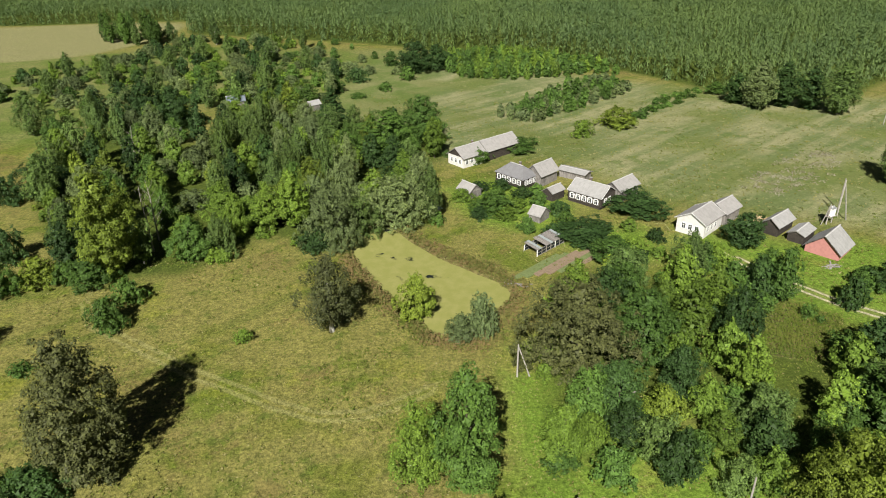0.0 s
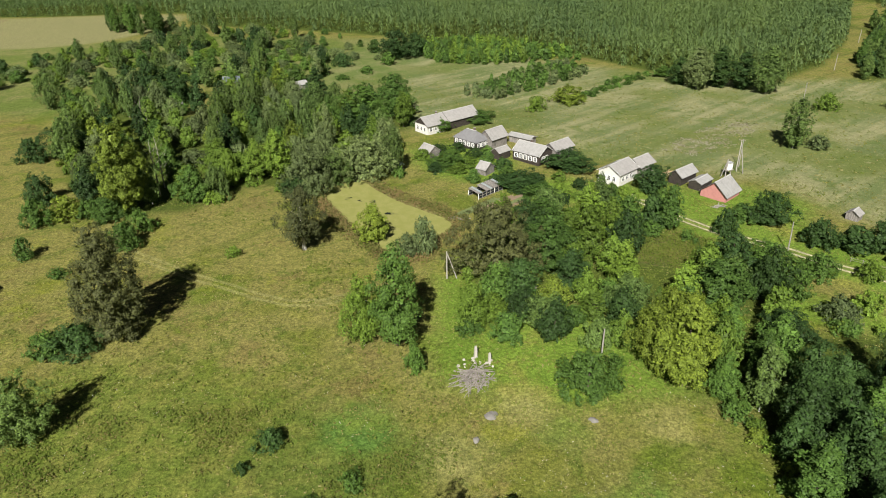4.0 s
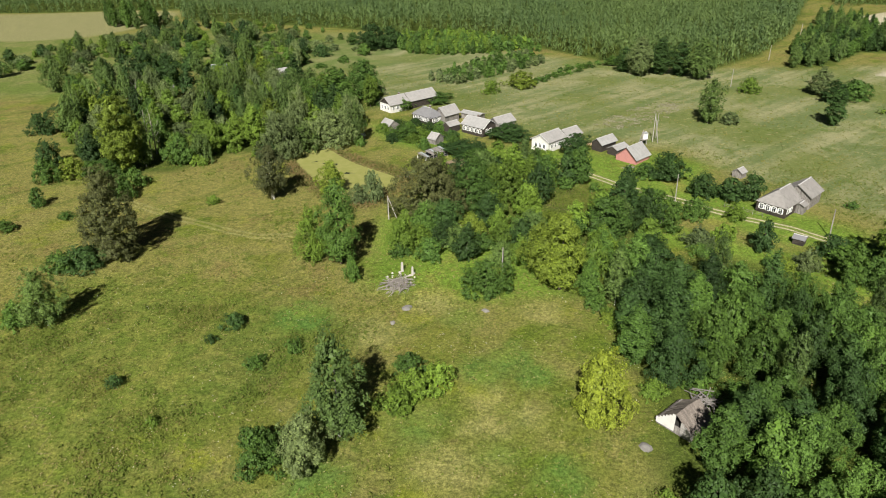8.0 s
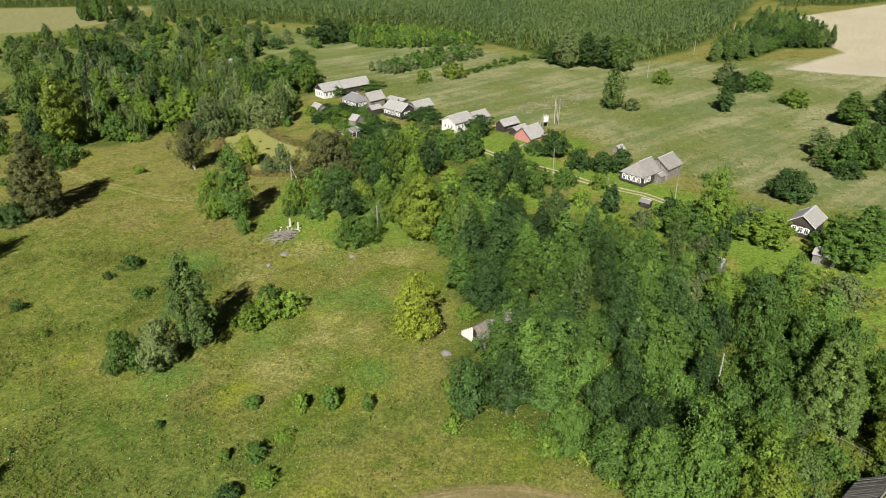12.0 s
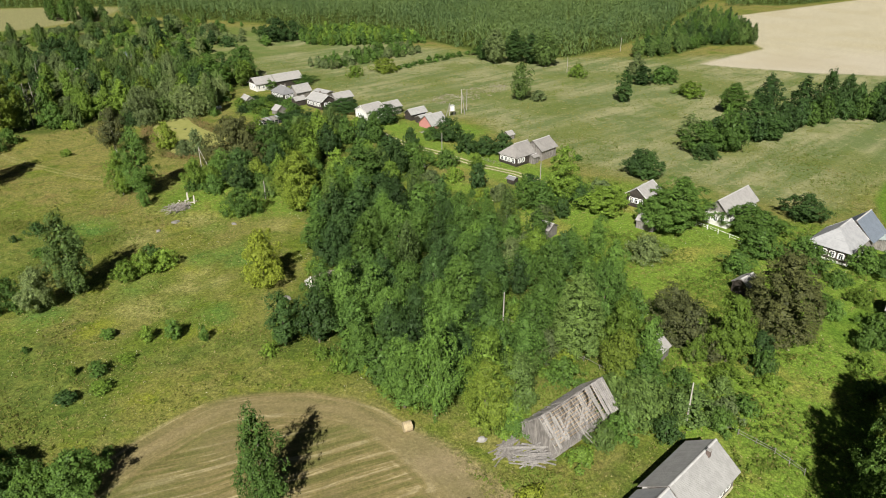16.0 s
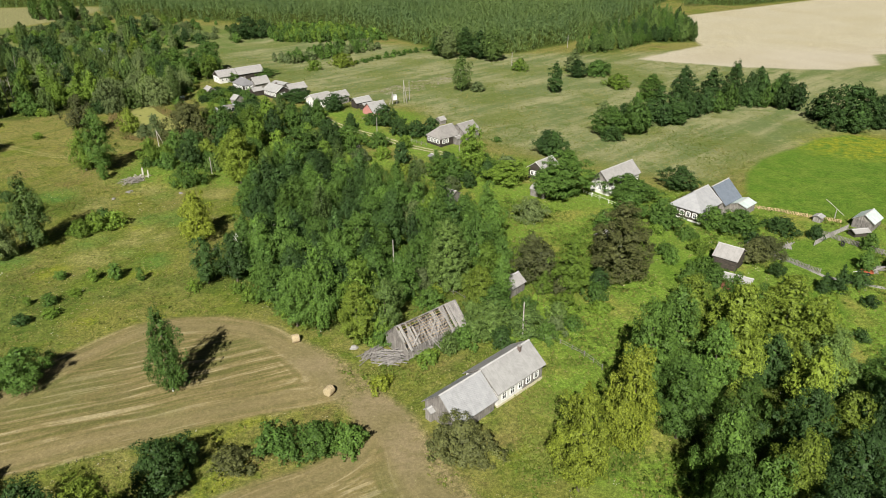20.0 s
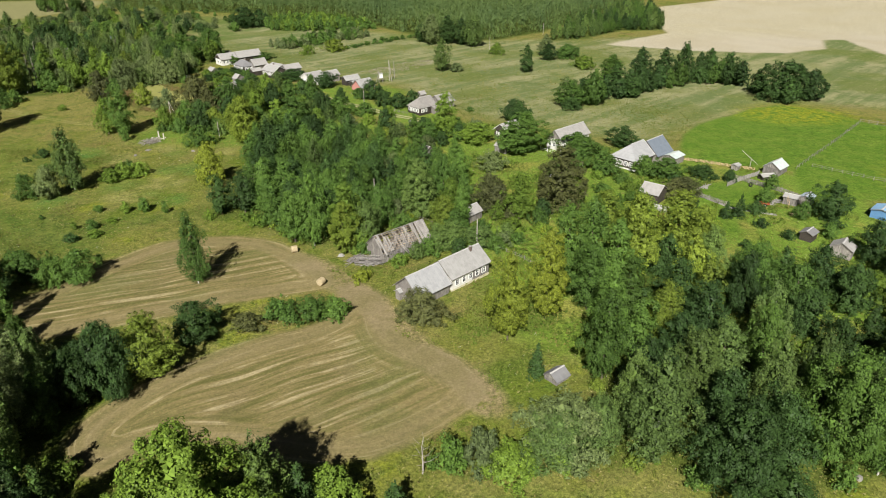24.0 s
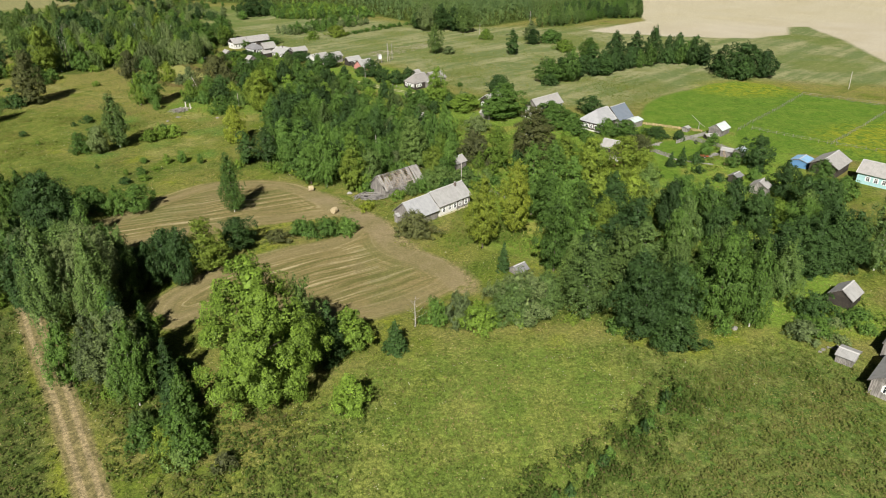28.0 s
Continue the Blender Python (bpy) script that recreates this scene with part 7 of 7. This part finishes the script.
def fallen_shed():
    """A small shed sunk to its roof: pale boards in front, grey slope behind."""
    x, y, yaw, l, w, hr = 53.8, 10.2, 40.0, 5.4, 5.6, 3.1
    KEEP_OUT.append((x, y, 4.0))
    top = tagged(new("fallen_shed"), "sunken shed with pale torn gable and grey board roof", "shed")
    top.matrix_world = pose(x, y, gz(x, y), 0, 0, yaw)
    a, b = l / 2, w / 2
    for i in range(5):
        z = 0.12 + 0.24 * i
        part("wall_log", joined(beam((-a, -b + 0.5, z), (a, -b + 0.5, z), 0.13, 6), beam((-a, b - 0.5, z), (a, b - 0.5, z), 0.13, 6), beam((-a, -b + 0.2, z), (-a, b - 0.2, z), 0.13, 6)), LOG_GREY, top)
    n = 18
    for i in range(n):
        xx = -a - 0.2 + (l + 0.2) * (i + 0.5) / n
        for s in (-1, 1):
            if s == 1 and chance.random() < 0.12:
                continue
            plank_between("roof_board", top, (xx + chance.uniform(-0.1, 0.1), s * b, 0.75), (xx, 0, hr - 0.5 * max(0, xx) / a), 0.32, 0.04, OLD_ROOF)
    for i in range(12):
        yy = -b + 0.4 + i * (w - 0.8) / 11
        z1 = 0.8 + (hr - 0.9) * (1 - abs(yy) / b)
        if i in (4, 5):
            continue
        plank_between("gable_board", top, (-a - 0.25, yy, 0.4), (-a - 0.2, yy, z1 + 0.15), 0.46, 0.04, WHITE_WALL if i > 5 else PLANK)
    # added near-black block: the shade inside the shed, put in as colour
    part("dark_room", block(-a + 0.3, a - 0.4, -b + 0.9, b - 0.9, 0.0, 1.2), SHADE_BLACK, top)


fallen_shed()


FIELD_STONE = plain_material("field_stone", (0.21, 0.2, 0.18), 0.95, 0.4)


def stone(name, label, x, y, w, h, material, seed):
    """An uneven boulder or lump, half sunk in the grass."""
    bm = bmesh.new()
    bmesh.ops.create_icosphere(bm, subdivisions=2, radius=1.0)
    for v in bm.verts:
        k = 1 + 0.35 * noise.noise(v.co * 1.3 + Vector((seed, 0, 0)))
        v.co = Vector((v.co.x * w / 2 * k, v.co.y * w / 2.6 * k, v.co.z * h * k))
    me = bpy.data.meshes.new(name)
    bm.to_mesh(me)
    bm.free()
    me.materials.append(material)
    ob = tagged(new(name, me), label, "stone")
    ob.matrix_world = pose(x, y, gz(x, y) + 0.05, 0, 0, seed * 37)
    return ob


stone("boulder", "flat pale concrete block sunk in grass", 15.7, 39.9, 2.0, 0.22, FIELD_STONE, 1)
stone("boulder", "small grey boulder in meadow grass", 13.5, 35.5, 1.1, 0.4, FIELD_STONE, 2)
stone("boulder", "large grey boulder at the edge of trees", 47.3, 5.8, 2.0, 0.4, FIELD_STONE, 3)
stone("boulder", "small pale boulder beside a shrub", 29.2, 38.9, 1.3, 0.35, FIELD_STONE, 4)
stone("boulder", "pale boulder by the mown field", 80.1, -31.4, 1.4, 0.5, CONCRETE, 5)
stone("boulder", "low stone with pale face in grass", 150.9, -95.1, 1.2, 0.3, FIELD_STONE, 6)


def ruined_gate():
    for x, y, h, s in ((14.3, 53.2, 1.9, 0.5), (16.3, 51.8, 1.7, 0.42)):
        v, f = [], []
        tube(v, f, [(0, 0, -0.2), (0, 0, 0.4), (0.02, 0, h * 0.8), (0.05, 0.03, h)], [s * 0.75, s * 0.6, s * 0.52, s * 0.4], 4)
        top = tagged(new("stove_pillar", mesh_of("stove_pillar", v, f, PALE_STONE)), "pale broken masonry pillar of a ruined stove", "pillar", group="ruined pillars")
        top.matrix_world = pose(x, y, gz(x, y), 0, 0, 20)
    for i in range(26):
        a, r = chance.uniform(0, 6.28), 2.6 * chance.random() ** 0.6
        stone("rubble_stone", "pale rubble stone of a fallen stove", 14.4 + math.cos(a) * r * 1.3, 50.9 + math.sin(a) * r, chance.uniform(0.25, 0.7), chance.uniform(0.08, 0.2), PALE_STONE, 20 + i)


ruined_gate()


def rail_fence(label, points, h=1.1, gap=2.4, rails=2, pickets=0.0, material=None):
    top = tagged(new("fence"), label, "fence")
    mat = material or LOG_GREY
    for (ax, ay), (bx, by) in zip(points, points[1:]):
        length = math.dist((ax, ay), (bx, by))
        n = max(1, round(length / gap))
        spots = [(ax + (bx - ax) * i / n, ay + (by - ay) * i / n) for i in range(n + 1)]
        for x, y in spots:
            t = h * chance.uniform(0.95, 1.2)
            part("post", beam((x, y, gz(x, y) - 0.3), (x + chance.uniform(-0.1, 0.1), y + chance.uniform(-0.1, 0.1), gz(x, y) + t), 0.055, 6), mat, top)
        for (x0, y0), (x1, y1) in zip(spots, spots[1:]):
            for k in range(rails):
                z = h * (0.9 - 0.45 * k)
                if pickets or chance.random() < 0.92:
                    part("rail", beam((x0, y0, gz(x0, y0) + z + chance.uniform(-0.08, 0.08)), (x1, y1, gz(x1, y1) + z + chance.uniform(-0.08, 0.08)), 0.032, 5), mat, top)
            if pickets:
                m = int(math.dist((x0, y0), (x1, y1)) / pickets)
                for k in range(m):
                    f = (k + 0.5) / m
                    x, y, t = x0 + (x1 - x0) * f, y0 + (y1 - y0) * f, h * chance.uniform(0.92, 1.08)
                    part("picket", block(x - 0.06, x + 0.06, y - 0.04, y + 0.04, gz(x, y) + 0.05, gz(x, y) + t), mat, top)
    return top


rail_fence("grey rail fence round a green field", [(199.7, 15.3), (221, 36), (243.8, 58.7)], 1.2)
rail_fence("pale rail fence at the far side of a green field", [(243.8, 58.7), (266.7, 43.7), (290, 28)], 1.2, 2.4, 3)
rail_fence("grey rail fence across a green field", [(205.0, 16.9), (214, 8), (223.2, 0.0), (233.5, -7.8)], 1.1)
rail_fence("grey rail fence between fields", [(221.8, 0.6), (241, 17), (260.6, 34.3), (278, 49)], 1.1)
rail_fence("fallen pale rail fence in a thicket", [(84.6, -1.6), (90.5, -7.5), (95.2, -12.1), (101.0, -18.8)], 0.9, 2.6, 2)
rail_fence("white rail fence in front of a white house", [(132.6, 35.6), (134.3, 33.4), (138.8, 26.4), (142, 21)], 1.1, 2.6, 2, material=WHITE_PAINT)
rail_fence("old grey rail fence beside a long house", [(109.4, -29.0), (114.3, -31.2), (117.6, -34.8), (119.6, -38.5)], 0.9)
rail_fence("grey picket fence round a garden", [(161.0, 3.8), (164.7, -1.1), (170.2, -8.7)], 1.1, 2.4, 2, 0.28)
rail_fence("grey-green picket fence round a yard", [(178.6, 9.8), (181.0, 7.9), (187.4, -1.1), (190, -6)], 1.2, 2.4, 2, 0.26)
rail_fence("pale grey board fence by a barn", [(175.7, 3.9), (181.6, 8.0), (187.9, 12.2)], 1.2, 2.0, 2, 0.3, PLANK)
rail_fence("yellow board fence between a house and a barn", [(171.0, 25.0), (177, 22.6), (182.2, 19.4), (188.3, 15.6)], 0.8, 2.4, 2, 0.3, FRESH_WOOD)
rail_fence("rail fence along a village lane", [(86.5, 81.5), (89.5, 78.6), (92.6, 75.6)], 1.0)


def braced_pole(x, y, h, dx, dy, label):
    """A pole with a leaning strut."""
    top = pole(x, y, h, 0.0, label)
    v, f = [], []
    tube(v, f, [(dx, dy, -0.4), (dx * 0.5, dy * 0.5, h * 0.46), (0.06, 0.06, h * 0.92)], [0.12, 0.11, 0.09], 8)
    part("strut", (v, f), POLE_WOOD, top)
    return top


braced_pole(10.3, 77.4, 5.6, 1.9, 0.2, "grey wooden pole with leaning strut by a pond")
braced_pole(84.3, 130.4, 8.4, 1.2, -1.6, "tall concrete-grey power pole with strut in a meadow")


def transformer():
    x, y = 80.9, 127.2
    top = tagged(new("transformer"), "pale grey transformer cabinet raised on wooden posts", "transformer")
    top.matrix_world = pose(x, y, gz(x, y), 0, 0, 30)
    for dx in (-0.9, 0.9):
        part("leg", beam((dx, 0, -0.3), (dx * 0.9, 0, 4.6 if dx < 0 else 3.2), 0.12, 7), POLE_WOOD, top)
    part("platform", block(-1.1, 1.1, -0.6, 0.6, 1.7, 1.85), POLE_WOOD, top)
    cab = part("cabinet", block(-0.55, 0.75, -0.45, 0.45, 1.85, 3.5), WHITE_PAINT, top)
    part("cabinet_roof", slab([(-0.65, -0.55, 3.6), (0.85, -0.55, 3.6), (0.85, 0.55, 3.72), (-0.65, 0.55, 3.72)], 0.06), STEEL, cab)
    part("insulator", block(-0.2, -0.1, -0.05, 0.05, 3.7, 4.0), WHITE_PAINT, cab)
    part("insulator", block(0.3, 0.4, -0.05, 0.05, 3.7, 4.0), WHITE_PAINT, cab)
    part("strut", beam((-2.2, 0.4, -0.2), (-0.85, 0, 4.4), 0.1, 6), POLE_WOOD, top)


transformer()


def greenhouse():
    """A garden frame of white laths with a slatted grey roof."""
    x, y, yaw, l, w, h = 20.0, 118.4, 44.0, 8.4, 3.2, 1.35
    KEEP_OUT.append((x, y, 4.0))
    top = tagged(new("greenhouse"), "old wooden greenhouse with grey frame and dusty glass panes", "greenhouse")
    top.matrix_world = pose(x, y, gz(x, y), 0, 0, yaw)
    for i in range(7):
        xx = -l / 2 + i * l / 6
        for s in (-1, 1):
            part("post", block(xx - 0.07, xx + 0.07, s * w / 2 - 0.07, s * w / 2 + 0.07, -0.2, h), WHITE_PAINT if i in (0, 4) else LOG_GREY, top)
        part("rafter", beam((xx, -w / 2, h), (xx, w / 2, h + 0.5), 0.06, 4), LOG_GREY, top)
    for s in (-1, 1):
        for z in (0.1, h * 0.55, h):
            part("rail", block(-l / 2, l / 2, s * w / 2 - 0.05, s * w / 2 + 0.05, z - 0.05, z + 0.05), LOG_GREY, top)
        for i in range(6):
            xx = -l / 2 + (i + 0.5) * l / 6
            part("pane", block(xx - 0.55, xx + 0.55, s * w / 2 - 0.02, s * w / 2 + 0.02, 0.15, h - 0.1), GLASS, top)
    for i in range(12):
        xx = -l / 2 + (i + 0.5) * l / 12
        if i in (2, 3):
            continue
        part("roof_board", slab([(xx - 0.33, -w / 2 - 0.1, h + 0.07), (xx + 0.33, -w / 2 - 0.1, h + 0.07), (xx + 0.33, w / 2 + 0.1, h + 0.6), (xx - 0.33, w / 2 + 0.1, h + 0.6)], 0.04), DUSTY_GLASS if i % 5 == 1 else LOG_GREY, top)


greenhouse()


def garden_bed(x, y, yaw, l, w, material, label):
    v, f = block(-l / 2, l / 2, -w / 2, w / 2, -0.1, 0.12)
    ob = tagged(new("garden_bed", mesh_of("garden_bed", v, f, material)), label, "garden bed", group="garden beds")
    ob.matrix_world = pose(x, y, gz(x, y), 0, 0, yaw)


SOIL = plain_material("bare_soil", (0.24, 0.18, 0.12), 0.95, 0.5, scale=3)
CABBAGE = plain_material("cabbage_rows", (0.15, 0.19, 0.07), 0.9, 0.6, scale=4)
for k, (dx, mat, word) in enumerate(((0.0, CABBAGE, "pale green planted garden bed"), (2.0, CABBAGE, "pale green planted garden bed"), (4.0, SOIL, "bare brown garden bed"), (6.2, SOIL, "bare brown garden bed"), (8.4, CABBAGE, "pale green planted garden bed"), (10.4, SOIL, "bare brown garden bed"))):
    garden_bed(17.6 + dx, 110.6 + dx * 0.25, 44, 13.0, 1.2, mat, word)


def shadoof():
    top = tagged(new("well_sweep"), "thin wooden well sweep leaning over a yard", "well")
    x, y = 188.0, 17.9
    top.location = (x, y, gz(x, y))
    part("post", beam((0, 0, -0.3), (0, 0, 2.6), 0.1, 7), POLE_WOOD, top)
    part("sweep", beam((1.6, -0.8, 1.2), (-2.4, 1.2, 4.6), 0.06, 6), POLE_WOOD, top)


shadoof()


def fallen_trunk():
    v, f = [], []
    tube(v, f, [(0, 0, 0.9), (2.2, -0.8, 1.2), (4.6, -1.8, 0.7), (6.4, -3.2, 0.3)], [0.1, 0.2, 0.24, 0.3], 7)
    tube(v, f, [(2.2, -0.8, 1.2), (3.6, -2.6, 1.0), (4.2, -4.0, 0.5)], [0.14, 0.12, 0.06], 6)
    ob = tagged(new("fallen_tree", mesh_of("fallen_tree", v, f, DEAD_WOOD, True)), "grey fallen tree trunk at the edge of a thicket", "tree trunk")
    ob.location = (19.9, 76.6, gz(20, 76) - 0.15)


fallen_trunk()
house("tin_shelter", "low grey slate lean-to among weeds", 116.8, -73.8, 38, 3.2, 3.0, 0.7, 1.7, LOG_GREY, SLATE_DARK, category="shed")
house("garden_shed", "pale blue-grey shed among trees", -70.7, 230.5, 20, 6.5, 5.0, 2.2, 3.8, LOG_GREY, TIN_BLUE, category="shed")
house("garden_shed", "pale shed roof among trees", -43.0, 225.0, 40, 4.6, 3.6, 2.0, 3.2, LOG_GREY, SLATE, category="shed")
house("garden_shed", "small shed with pale roof in a clearing", -79.0, 194.0, 60, 4.6, 4.0, 1.9, 3.4, LOG_GREY, SLATE_WARM, category="shed")
house("garden_shed", "small pale shed by the pond", -1.6, 136.0, 40, 2.6, 2.2, 1.3, 1.8, LOG_GREY, TIN_PALE, category="shed")


# ---- yards in the east ----
def path(name, label, points, wide, material):
    """A trodden or paved strip that follows the ground."""
    line = [Vector(p) for p in points]
    line = [a.lerp(b, k / 6) for a, b in zip(line, line[1:]) for k in range(6)] + [line[-1]]
    verts, faces = [], []
    for i, p in enumerate(line):
        way = (line[min(i + 1, len(line) - 1)] - line[max(i - 1, 0)]).normalized()
        side = Vector((-way.y, way.x)) * wide / 2 * (1 + 0.25 * noise.noise((p.x, p.y, 2)))
        for q in (p - side, p + side):
            verts += [(q.x, q.y, gz(q.x, q.y) + 0.05), (q.x, q.y, gz(q.x, q.y) - 0.15)]
    for i in range(len(line) - 1):
        k = 4 * i
        faces += [(k, k + 4, k + 6, k + 2), (k, k + 1, k + 5, k + 4), (k + 2, k + 6, k + 7, k + 3)]
    tagged(new(name, mesh_of(name, verts, faces, material)), label, "path", kind="structure")


path("path_1", "pale trodden garden path of concrete slabs", [(164.8, -0.9), (167.1, -3.5), (169.0, -6.5), (170.7, -9.8), (174.0, -12.0), (179.6, -15.0)], 0.9, CONCRETE)
path("path_2", "pale strip of boards laid in a lawn", [(166.9, 1.9), (168.4, 3.2), (170.4, 4.6)], 0.8, PLANK)


def wheel(parent, x, y, z, r):
    tyre = part("wheel", beam((x, y - 0.08, z), (x, y + 0.08, z), r, 14), RUBBER, parent)
    part("hub", beam((x, y - 0.1, z), (x, y + 0.1, z), r * 0.4, 8), STEEL, tyre)


RUBBER = plain_material("black_rubber", (0.02, 0.02, 0.02), 0.85, 0.2)
RUST = plain_material("rusty_red_paint", (0.32, 0.09, 0.04), 0.75, 0.4)


def hand_cart():
    x, y = 179.2, -9.2
    top = tagged(new("cart"), "rusty orange-red two-wheeled cart standing on a lawn", "cart")
    top.matrix_world = pose(x, y, gz(x, y), 0, 0, -20)
    part("bed", block(-1.1, 1.1, -0.55, 0.55, 0.45, 0.53), RUST, top)
    for s in (-1, 1):
        part("side_board", block(-1.1, 1.1, s * 0.55 - 0.03, s * 0.55 + 0.03, 0.53, 0.8), RUST, top)
        part("end_board", block(s * 1.1 - 0.03, s * 1.1 + 0.03, -0.52, 0.52, 0.53, 0.8), RUST, top)
        wheel(top, 0.2, s * 0.68, 0.34, 0.34)
    part("drawbar", beam((-1.1, 0, 0.48), (-2.3, 0, 0.12), 0.05, 6), STEEL, top)


hand_cart()


def tractor_tyre(x, y):
    v, f = [], []
    ring = [(0.5 * math.cos(a), 0.5 * math.sin(a)) for a in [2 * math.pi * k / 16 for k in range(16)]]
    for cx, cy in ring:
        for k in range(6):
            b = 2 * math.pi * k / 6
            v.append((cx * (1 + 0.32 * math.cos(b)), cy * (1 + 0.32 * math.cos(b)), 0.14 + 0.14 * math.sin(b)))
    f = [(6 * i + k, 6 * i + (k + 1) % 6, 6 * ((i + 1) % 16) + (k + 1) % 6, 6 * ((i + 1) % 16) + k) for i in range(16) for k in range(6)]
    ob = tagged(new("tyre", mesh_of("tyre", v, f, RUBBER, True)), "old black tyre leaning by a garden fence", "tyre")
    ob.matrix_world = pose(x, y, gz(x, y) + 0.45, 70, 0, 30)


tractor_tyre(181.6, 3.6)


def ladder():
    x, y = 184.9, -10.2
    top = tagged(new("ladder"), "pale wooden ladder leaning on a shed", "ladder")
    top.matrix_world = pose(x, y, gz(x, y), -24, 0, 20)
    for s in (-0.25, 0.25):
        part("rail", beam((s, 0, 0.0), (s, 0, 2.6), 0.04, 6), FRESH_WOOD, top)
    for k in range(7):
        part("rung", beam((-0.25, 0, 0.3 + 0.33 * k), (0.25, 0, 0.3 + 0.33 * k), 0.025, 5), FRESH_WOOD, top)


ladder()
board_heap("wood_pile", "heap of grey boards and poles beside a yard shed", 182.4, -7.6, 30, 3.6, 2.2, 0.9, 22, PLANK, 61)
board_heap("wood_pile", "heap of fresh yellow firewood on a lawn", 186.4, -13.4, 70, 2.2, 2.0, 0.8, 24, FRESH_WOOD, 62)
pole(219.0, -43.0, 6.2, 0.5)
for k, (dx, dy, w) in enumerate(((0.0, 0.0, 0.9), (1.2, 0.5, 0.7), (2.0, 0.2, 1.1), (-0.9, -0.6, 0.6), (2.9, 0.9, 0.7))):
    stone("rubble_stone", "pale rubble lying by a garden shelter", 162.4 + dx, -102.0 + dy, w, 0.2, FIELD_STONE, 70 + k)
